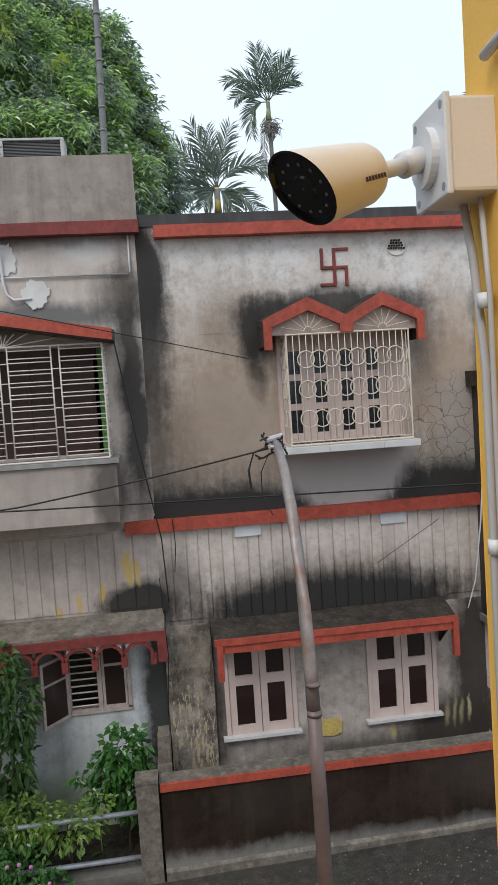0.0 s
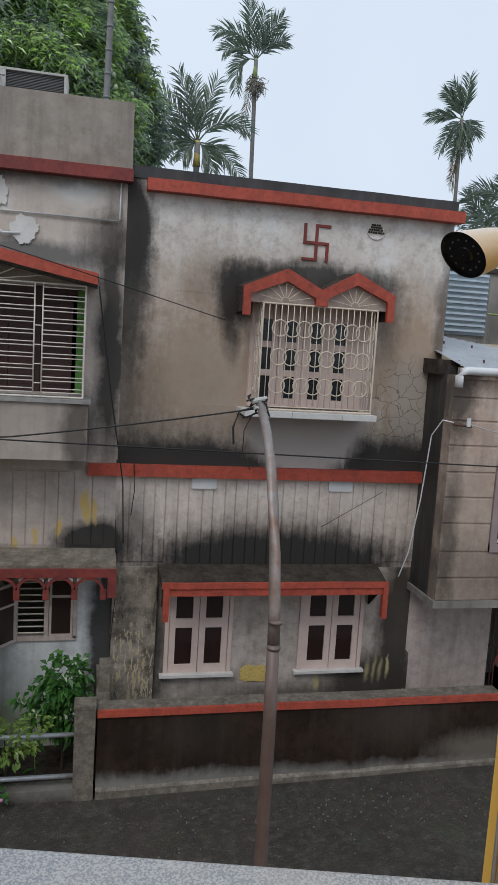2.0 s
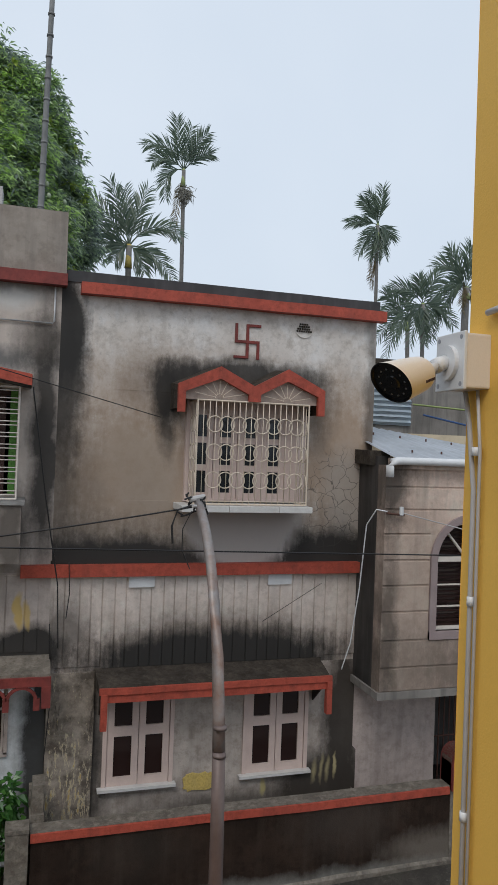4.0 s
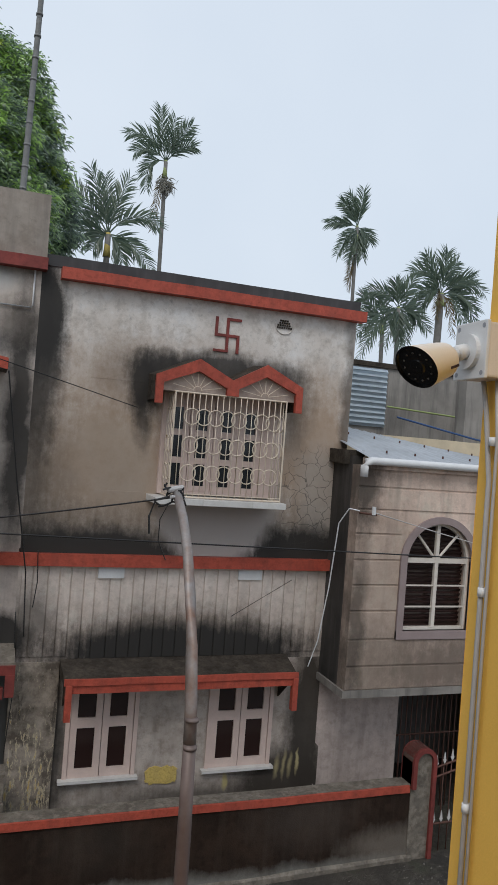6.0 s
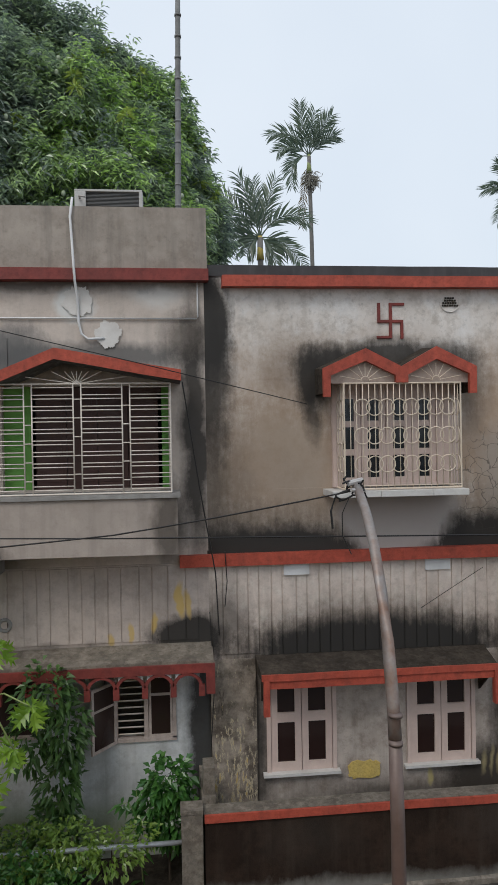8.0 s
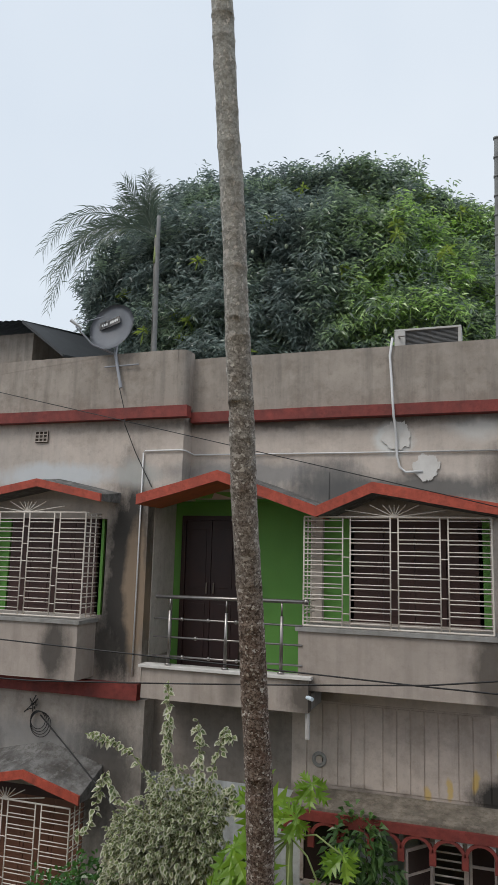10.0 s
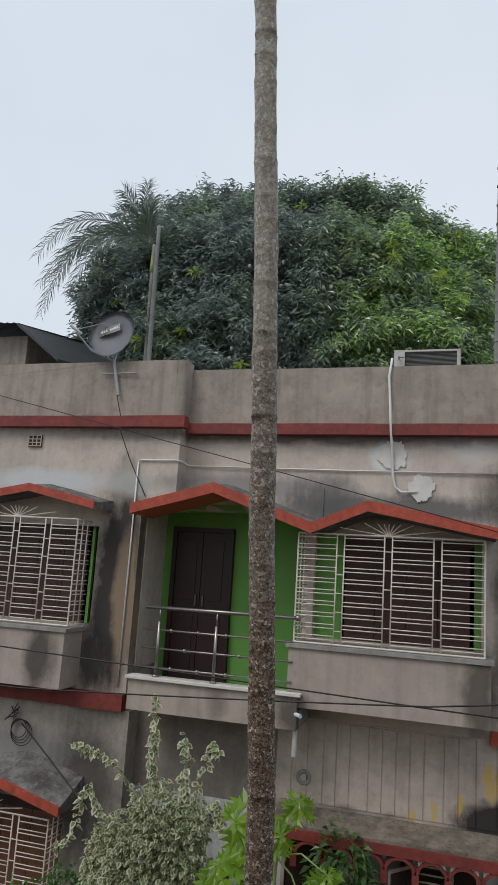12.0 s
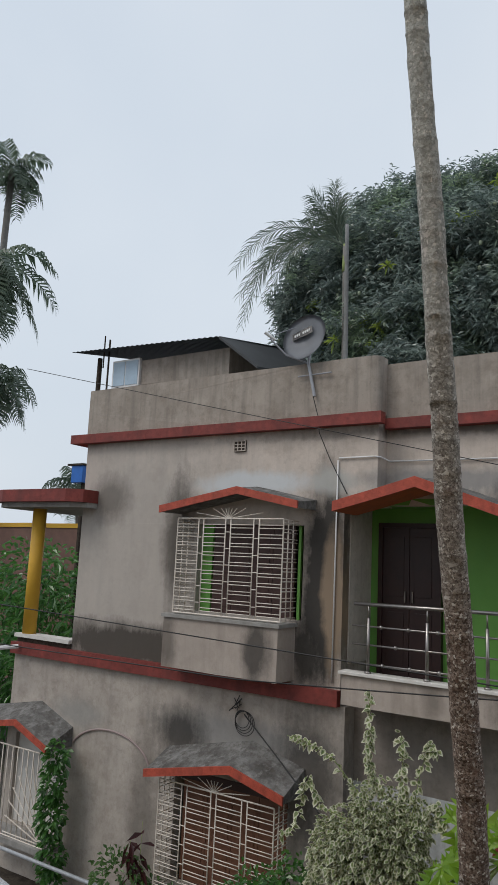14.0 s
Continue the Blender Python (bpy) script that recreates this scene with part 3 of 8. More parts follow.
def ring(bm, c, radius, r, sides=20, tilt=None, thick=6):
    """A hoop standing in the xz plane (or turned by tilt about z)."""
    m = tilt or Matrix.Identity(4)
    rows = []
    for i in range(sides):
        a = i * math.tau / sides
        u = Vector((math.cos(a), 0, math.sin(a)))
        row = []
        for k in range(thick):
            b = k * math.tau / thick
            row.append(bm.verts.new(Vector(c) + m @ (u * (radius + r * math.cos(b)) + Vector((0, r * math.sin(b), 0)))))
        rows.append(row)
    for i in range(sides):
        q, w = rows[i], rows[(i + 1) % sides]
        for k in range(thick):
            bm.faces.new((q[k], q[(k + 1) % thick], w[(k + 1) % thick], w[k]))
    return bm


def wall(x0, x1, z0, z1, y0, y1, holes=()):
    """An upright wall with thickness, and openings (x0, x1, z0, z1) that go through it."""
    xs = sorted({x0, x1, *(v for h in holes for v in h[:2])})
    zs = sorted({z0, z1, *(v for h in holes for v in h[2:])})
    bm = bmesh.new()
    vs = {}

    def v(i, k, y):
        if (i, k, y) not in vs:
            vs[i, k, y] = bm.verts.new((xs[i], y, zs[k]))
        return vs[i, k, y]

    def solid(i, k):
        if not (0 <= i < len(xs) - 1 and 0 <= k < len(zs) - 1):
            return False
        cx, cz = (xs[i] + xs[i + 1]) / 2, (zs[k] + zs[k + 1]) / 2
        return not any(h[0] < cx < h[1] and h[2] < cz < h[3] for h in holes)

    for i in range(len(xs) - 1):
        for k in range(len(zs) - 1):
            if not solid(i, k):
                continue
            for y in (y0, y1):
                bm.faces.new((v(i, k, y), v(i + 1, k, y), v(i + 1, k + 1, y), v(i, k + 1, y)))
            for di, dk, a, b in ((-1, 0, (i, k), (i, k + 1)), (1, 0, (i + 1, k), (i + 1, k + 1)), (0, -1, (i, k), (i + 1, k)), (0, 1, (i, k + 1), (i + 1, k + 1))):
                if not solid(i + di, k + dk):
                    bm.faces.new((v(*a, y0), v(*b, y0), v(*b, y1), v(*a, y1)))
    return bm


def roughen(bm, size=0.25, amount=0.012, seed=0.0):
    """Cuts the long edges and shifts the points a little, so that plaster edges are not ruler-straight."""
    for _ in range(5):
        long = [e for e in bm.edges if e.calc_length() > size * 1.7]
        if not long:
            break
        bmesh.ops.subdivide_edges(bm, edges=long, cuts=1)
    for v in bm.verts:
        v.co += noise.noise_vector(v.co * 2.1 + Vector((seed, 0, 0))) * amount
    return bm


def leaf_mesh(name, material, places, ways, ups, length, width, droop=0.25, seed=1, shape=2):
    """Many small folded leaves in one mesh. places, ways, ups: arrays (n, 3)."""
    rs = np.random.RandomState(seed)
    n = len(places)
    w = ways / np.linalg.norm(ways, axis=1, keepdims=True)
    s = np.cross(w, ups)
    s /= np.linalg.norm(s, axis=1, keepdims=True) + 1e-9
    L = length * rs.uniform(0.7, 1.25, (n, 1))
    W = width * rs.uniform(0.75, 1.2, (n, 1))
    up = np.cross(s, w)
    d = np.array([0, 0, -1.0])
    if shape == 3:
        pts = []
        for f, g, k in ((0.0, 0.0, 0.0), (0.28, 1.0, 0.06), (0.66, 0.85, 0.40), (1.0, 0.0, 1.0), (0.66, -0.85, 0.40), (0.28, -1.0, 0.06)):
            pts.append(places + w * L * f + s * W * (0.5 * g) + up * W * (0.16 * abs(g)) + d * L * droop * k)
        verts = np.stack(pts, 1).reshape(-1, 3)
        faces = np.arange(n)[:, None, None] * 6 + np.array([[0, 1, 2, 3], [0, 3, 4, 5]])[None]
        me = bpy.data.meshes.new(name)
        me.from_pydata(verts.tolist(), [], faces.reshape(-1, 4).tolist())
        me.materials.append(material)
        return me
    base, mid, tip = places, places + w * L * 0.5 + d * L * droop * 0.25, places + w * L + d * L * droop
    a, b = mid + s * W * 0.5 + up * W * 0.18, mid - s * W * 0.5 + up * W * 0.18
    verts = np.stack([base, a, tip, b], 1).reshape(-1, 3)
    faces = np.arange(n)[:, None, None] * 4 + np.array([[0, 1, 2], [0, 2, 3]])[None]
    me = bpy.data.meshes.new(name)
    me.from_pydata(verts.tolist(), [], faces.reshape(-1, 3).tolist())
    me.materials.append(material)
    return me


# ---- ground ----
def ground_height(x):
    return -0.05 + 0.025 * min(max(x - 0.5, 0.0), 8.0)


def make_ground():
    bm = bmesh.new()
    xs = [-2500, -400, -60, -20, -10] + [-8 + 0.5 * i for i in range(41)] + [20, 60, 400, 2500]
    ys = [-2500, -400, -30, -5, 0] + [0.5 * i for i in range(1, 19)] + [12, 20, 60, 400, 2500]
    g = [[bm.verts.new((x, y, ground_height(x) + (0.012 * noise.noise(Vector((x * 0.9, y * 0.9, 0))) if abs(x) < 15 and 0 < y < 9 else 0))) for y in ys] for x in xs]
    for i in range(len(xs) - 1):
        for k in range(len(ys) - 1):
            bm.faces.new((g[i][k], g[i + 1][k], g[i + 1][k + 1], g[i][k + 1]))
    ob = part("ground", bm, m_road, None, smooth=True)
    tagged(ob, "wet grey-brown lane of worn concrete and grit", "ground", kind="structure")
    rs = np.random.RandomState(17)
    verts, faces = [], []
    for i in range(520):
        x, y = rs.uniform(-1.0, 7.5), 7.95 - abs(rs.normal()) * 1.1
        if i % 3 == 0:
            x, y = rs.normal(5.0, 0.9), 7.6 - abs(rs.normal()) * 0.35
        if y < 4.6:
            continue
        r, b = rs.uniform(0.004, 0.016), len(verts)
        z = ground_height(x) + 0.004
        for k in range(5):
            a = k * math.tau / 5 + rs.uniform(-0.3, 0.3)
            verts.append((x + r * 1.2 * math.cos(a), y + r * math.sin(a), z - 0.01))
        verts.append((x + r * 0.3, y, z + r * rs.uniform(0.5, 0.9)))
        faces.extend([(b + k, b + (k + 1) % 5, b + 5) for k in range(5)])
    me = bpy.data.meshes.new("gravel")
    me.from_pydata(verts, [], faces)
    me.materials.append(m_grit)
    ob = part("gravel", me, None)
    tagged(ob, "scattered grey grit and pebbles on the lane", "gravel", kind="stuff")


make_ground()


# ---- the red-trimmed house ----

def bar_mesh(name, a, b, r, material, sides=6):
    return mesh_of(tubes(((a, b), r), sides=sides), name, material, True)


def make_red_house():
    h = thing("house", "weathered grey two-storey house with red trim bands", "house")
    win = (2.57, 4.12, 4.31, 5.62)
    part("upper_wall", roughen(wall(1.06, 5.09, 3.51, 6.86, 9.0, 9.22, [win]), 0.4, 0.008), m_upper, h, "grey plaster upper wall with black mould and cracks")
    part("ribbed_wall", wall(1.06, 5.0, 2.28, 3.43, 9.0, 9.22), m_groove, h, "whitish wall of upright plaster panels, mouldy below")
    part("lower_wall", roughen(wall(1.06, 5.0, -0.1, 2.28, 9.0, 9.22, [(1.72, 2.57, 0.92, 2.12), (3.445, 4.31, 0.92, 2.12)]), 0.4, 0.006), m_lower, h, "grey ground-floor wall with peeling ochre paint")
    part("corner_pilaster", roughen(boxes((1.065, 1.60, 8.965, 9.003, 0.2, 2.3)), 0.3, 0.01, 3.0), m_flaking, h, "pilaster with flaking yellow and black paint")
    part("parapet", roughen(boxes((0.98, 5.12, 8.98, 9.2, 6.84, 6.97)), 0.4, 0.012), m_roofedge, h, "black weathered roof coping")
    part("roof_band", roughen(boxes((1.27, 5.17, 8.86, 9.01, 6.70, 6.83)), 0.3, 0.006), m_red, h, "red painted roof band")
    part("floor_band", roughen(boxes((1.06, 5.0, 8.90, 9.01, 3.42, 3.56)), 0.3, 0.006, 5.0), m_red, h, "red painted floor band")
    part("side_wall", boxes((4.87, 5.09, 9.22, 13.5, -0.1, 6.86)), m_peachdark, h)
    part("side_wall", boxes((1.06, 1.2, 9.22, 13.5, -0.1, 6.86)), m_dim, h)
    part("unseen_back_wall", boxes((1.06, 5.09, 13.5, 13.7, -0.1, 6.86)), m_dim, h)
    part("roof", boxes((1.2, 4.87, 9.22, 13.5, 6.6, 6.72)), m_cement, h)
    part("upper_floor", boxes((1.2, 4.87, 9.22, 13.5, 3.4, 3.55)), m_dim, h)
    # upright panels, each a little proud of the wall
    rnd = random.Random(4)
    x = 1.10
    meshes = {}
    while x < 4.9:
        w = rnd.choice((0.13, 0.15, 0.17))
        low = 2.36 if not 1.6 < x < 4.42 else 2.33
        key = (w, low)
        if key not in meshes:
            meshes[key] = mesh_of(boxes((0, w - 0.012, -0.010, 0.004, low, 3.41), bevel=0.003), "panel", m_groove)
        p = part("panel", meshes[key], None, h)
        p.location = (x, 9.0 - rnd.uniform(0, 0.004), 0)
        x += w
    for x0 in (1.955, 3.70):
        part("plaster_patch", roughen(boxes((x0, x0 + 0.31, 8.966, 8.99, 3.28, 3.415)), 0.08, 0.008, x0), m_word, h, "fresh white plaster patch")
    # ledge over the ground-floor windows
    bm = bmesh.new()
    slab(bm, [(1.62, 2.17), (4.40, 2.17), (4.40, 2.23), (1.62, 2.23)], [(1.60, 2.17), (4.43, 2.17), (4.43, 2.33), (1.60, 2.33)], 8.5, 9.0)
    part("ledge", roughen(bm, 0.2, 0.012), m_ledge, h, "black mossy concrete window ledge")
    part("ledge_band", roughen(boxes((1.61, 4.40, 8.465, 8.50, 2.185, 2.255)), 0.3, 0.005), m_red, h)
    part("ledge_band", roughen(boxes((1.68, 4.36, 8.485, 8.52, 2.09, 2.192)), 0.3, 0.005, 2.0), m_red, h)
    for x0, x1 in ((1.63, 1.70), (4.335, 4.40)):
        part("ledge_drop", roughen(boxes((x0, x1, 8.46, 8.54, 1.79, 2.185)), 0.2, 0.004), m_red, h, "red end of the ledge")
    for x0 in (1.66, 4.36):
        bm = bmesh.new()
        a = [bm.verts.new((x0, y, z)) for y, z in ((8.54, 2.17), (9.0, 2.17), (9.0, 1.78))]
        b = [bm.verts.new((x0 + 0.02, y, z)) for y, z in ((8.54, 2.17), (9.0, 2.17), (9.0, 1.78))]
        bm.faces.new(a), bm.faces.new(b[::-1])
        for i in range(3):
            bm.faces.new((a[i], a[(i + 1) % 3], b[(i + 1) % 3], b[i]))
        part("ledge_cheek", bm, m_ledge, h)
    # double-peaked hood
    outer = [(2.375, 5.70), (2.87, 5.925), (3.29, 5.715), (3.71, 5.945), (4.185, 5.71)]
    bm = bmesh.new()
    strip(bm, outer, [(2.375, 5.58), (2.87, 5.78), (3.29, 5.58), (3.71, 5.80), (4.185, 5.59)], 8.5, 8.56)
    part("hood_front", roughen(bm, 0.25, 0.004), m_red, h, "red double-peaked hood front")
    part("hood_front", roughen(boxes((3.22, 3.365, 8.497, 8.562, 5.53, 5.66)), 0.2, 0.003), m_red, h)
    for x0, x1, z in ((2.377, 2.46, 5.375), (4.10, 4.183, 5.40)):
        part("hood_drop", roughen(boxes((x0, x1, 8.497, 8.563, z, 5.66)), 0.2, 0.003), m_red, h)
    bm = bmesh.new()
    strip(bm, [(x, z - 0.01) for x, z in outer], [(x, z - 0.08) for x, z in outer], 8.56, 9.0, 0.05)
    part("hood_roof", roughen(bm, 0.2, 0.01), m_ledge, h)
    for x0 in (2.38, 4.14):
        part("hood_cheek", boxes((x0, x0 + 0.04, 8.56, 9.0, 5.42, 5.66)), m_ledge, h)
    bm = bmesh.new()
    gable = [(2.44, 5.615), (2.87, 5.81), (3.29, 5.61), (3.71, 5.83), (4.12, 5.625)]
    strip(bm, gable, [(x, 5.53) for x, z in gable], 8.575, 8.60)
    part("tympanum", bm, m_tympanum, h, "pinkish plaster filling of the two gables")
    # raised religious emblem and vent on the wall
    part("wall_emblem", boxes((3.30, 3.335, 8.975, 9.003, 6.10, 6.53), (3.155, 3.475, 8.977, 9.003, 6.29, 6.325), (3.155, 3.19, 8.976, 9.003, 6.325, 6.53), (3.335, 3.49, 8.976, 9.003, 6.497, 6.53),
                              (3.44, 3.475, 8.976, 9.003, 6.095, 6.29), (3.145, 3.30, 8.976, 9.003, 6.098, 6.13), bevel=0.003), m_red_dull, h, "raised red Hindu good-luck emblem")
    # near-black blocks on the wall stand in for the shaded vent openings
    bm = bmesh.new()
    for r in range(4):
        for i in range(7):
            x, z = 4.07 + 0.031 * (i - 3) + 0.008 * (r % 2), 6.49 + 0.03 * r
            if (x - 4.07) ** 2 + (z - 6.49) ** 2 < 0.105 ** 2:
                add_box(bm, x - 0.0105, x + 0.0105, 8.984, 8.998, z, z + 0.021)
    part("wall_vent", bm, m_ledge, h, "small domed lattice vent")
    bm = bmesh.new()
    tube(bm, [(4.07 + 0.125 * math.cos(a), 8.992, 6.55 + 0.13 * math.sin(a)) for a in [math.pi + math.pi * i / 12 for i in range(13)]], 0.007, sides=5)
    part("vent_rim", bm, m_upper, h)
    # sill block under the upper window
    for x0, x1 in ((2.455, 3.015), (3.019, 3.63), (3.634, 4.055)):
        part("sill_slab", boxes((x0, x1, 8.455, 9.02, 4.225, 4.298), bevel=0.005), m_sill, h, "off-white projecting sill slab")
    rnd = random.Random(8)
    edge = [(2.905 + 0.20 * (abs(math.cos(a)) ** 0.5) * math.copysign(1, math.cos(a)) + rnd.uniform(-0.014, 0.014), 0.885 + 0.105 * (abs(math.sin(a)) ** 0.5) * math.copysign(1, math.sin(a)) + rnd.uniform(-0.014, 0.014)) for a in [math.tau * i / 40 for i in range(40)]]
    bm = bmesh.new()
    slab(bm, edge, edge, 8.982, 8.996)
    part("paint_patch", bm, m_patch, h, "old yellow paint patch")
    return h


def casement(name, x0, x1, z0, z1, y, kind_label):
    """Two leaves, each with a small pane over a tall one."""
    t = thing(name, kind_label, "window", kind="structure")
    part("window_frame", boxes((x0, x1, y - 0.05, y + 0.06, z1 - 0.05, z1), (x0, x0 + 0.05, y - 0.05, y + 0.06, z0, z1 - 0.05), (x1 - 0.05, x1, y - 0.05, y + 0.06, z0, z1 - 0.05), (x0, x1, y - 0.05, y + 0.06, z0 - 0.04, z0)), m_pink, t)
    mid = (x0 + x1) / 2
    for a, b in ((x0 + 0.055, mid - 0.004), (mid + 0.004, x1 - 0.055)):
        zm = z0 + (z1 - z0) * 0.54
        s = 0.078
        leafp = part("casement_leaf", boxes((a, a + s, y - 0.035, y, z0 + 0.005, z1 - 0.055), (b - s, b, y - 0.035, y, z0 + 0.005, z1 - 0.055), (a + s, b - s, y - 0.035, y, z0 + 0.005, z0 + 0.11),
                                            (a + s, b - s, y - 0.035, y, zm - 0.06, zm + 0.06), (a + s, b - s, y - 0.035, y, z1 - 0.12, z1 - 0.055)), m_pink, t)
        part("pane", boxes((a + s, b - s, y - 0.012, y - 0.004, z0 + 0.11, zm - 0.06)), m_glass, leafp)
        part("pane", boxes((a + s, b - s, y - 0.012, y - 0.004, zm + 0.06, z1 - 0.12)), m_glass, leafp)
    part("window_sill", roughen(boxes((x0 - 0.05, x1 + 0.03, y - 0.12, y + 0.05, z0 - 0.03, z0 + 0.004)), 0.3, 0.003), m_sill, t, "white sill")


def upper_window():
    """The caged window under the double hood."""
    t = thing("window_1", "cream timber window behind a bulging hoop-patterned iron cage", "window", kind="structure")
    x0, x1, z0, z1 = 2.57, 4.12, 4.315, 5.62
    part("window_frame", boxes((x0, x1, 8.93, 9.05, z1 - 0.06, z1), (x0, x0 + 0.04, 8.93, 9.05, z0, z1 - 0.06), (x1 - 0.27, x1, 8.93, 9.05, z0, z1 - 0.06), (x0 + 0.04, x1 - 0.27, 8.93, 9.05, z0, z0 + 0.04)), m_pink, t)
    edges = (2.61, 2.918, 3.224, 3.545, 3.85)
    rails = ((z0 + 0.04, 4.425), (4.69, 4.766), (5.03, 5.106), (5.37, z1 - 0.06))
    for a, b in zip(edges, edges[1:]):
        a, b, c = a + 0.003, b - 0.003, (a + b) / 2
        rows = [(a, c - 0.07, 8.945, 8.985, z0 + 0.04, z1 - 0.06), (c + 0.07, b, 8.945, 8.985, z0 + 0.04, z1 - 0.06)]
        rows += [(c - 0.07, c + 0.07, 8.948, 8.985, lo, hi) for lo, hi in rails]
        lf = part("casement_leaf", boxes(*rows, bevel=0.003), m_pink, t)
        for (_, lo), (hi, _) in zip(rails, rails[1:]):
            part("pane", boxes((c - 0.07, c + 0.07, 8.965, 8.972, lo, hi)), m_glassblue, lf)
    # cage
    X0, X1, Z0, Z1, Y = 2.615, 3.995, 4.315, 5.525, 8.53
    cage = part("window_cage", tubes((((X0, Y, Z1), (X1, Y, Z1)), 0.010), (((X0, Y, Z0), (X1, Y, Z0)), 0.010), (((X0, Y, Z0), (X0, Y, Z1)), 0.010), (((X1, Y, Z0), (X1, Y, Z1)), 0.010),
                                     (((X0, Y, Z1), (X0, 8.95, Z1)), 0.010), (((X1, Y, Z1), (X1, 8.95, Z1)), 0.010), (((X0, Y, Z0), (X0, 8.95, Z0)), 0.010), (((X1, Y, Z0), (X1, 8.95, Z0)), 0.010)), m_cream, t, "cream painted cage frame")
    upright = bar_mesh("bar", (0, 0, Z0), (0, 0, Z1), 0.0052, m_cream)
    count = 19
    for i in range(1, count):
        b = part("bar", upright, None, cage)
        b.location = (X0 + (X1 - X0) * i / count, Y, 0)
    for x in (X0, X1):
        for k in range(1, 5):
            b = part("bar", upright, None, cage)
            b.location = (x, Y + 0.085 * k, 0)
    level = bar_mesh("bar", (X0, 0, 0), (X1, 0, 0), 0.005, m_cream)
    b = part("bar", level, None, cage)
    b.location = (0, Y - 0.008, Z0 + 0.035)
    hoop = mesh_of(ring(bmesh.new(), (0, 0, 0), 0.093, 0.0068, 24), "hoop", m_cream, True)
    for z in (4.597, 4.922, 5.249):
        for i in range(8):
            b = part("hoop", hoop, None, cage)
            b.location = (2.822 + i * 0.1445, Y - 0.010, z)
        for x in (X0, X1):
            for y in (0.13, 0.27):
                b = part("hoop", hoop, None, cage)
                b.matrix_basis = pose(x, Y + y, z, 0, 0, 90)
    # sunbursts in the two gables
    for cx in (2.87, 3.71):
        bm = bmesh.new()
        ringz = 5.555
        tube(bm, [(cx + 0.05 * math.cos(a), Y + 0.01, ringz + 0.05 * math.sin(a)) for a in [math.pi * i / 8 for i in range(9)]], 0.0045, sides=5)
        for i in range(7):
            a = math.pi * (0.06 + 0.88 * i / 6)
            reach = (0.30, 0.25, 0.21, 0.20, 0.21, 0.25, 0.30)[i]
            tube(bm, [(cx + 0.05 * math.cos(a), Y + 0.01, ringz + 0.05 * math.sin(a)), (cx + reach * math.cos(a), Y + 0.01, ringz + reach * math.sin(a))], 0.004, sides=5)
        part("sunburst", bm, m_cream, cage)


make_red_house()
casement("window_2", 1.72, 2.57, 0.92, 2.12, 9.03, "pinkish timber casement window with dark panes and white sill")
casement("window_3", 3.445, 4.31, 0.92, 2.12, 9.03, "pinkish timber casement window under the mossy ledge")
upper_window()


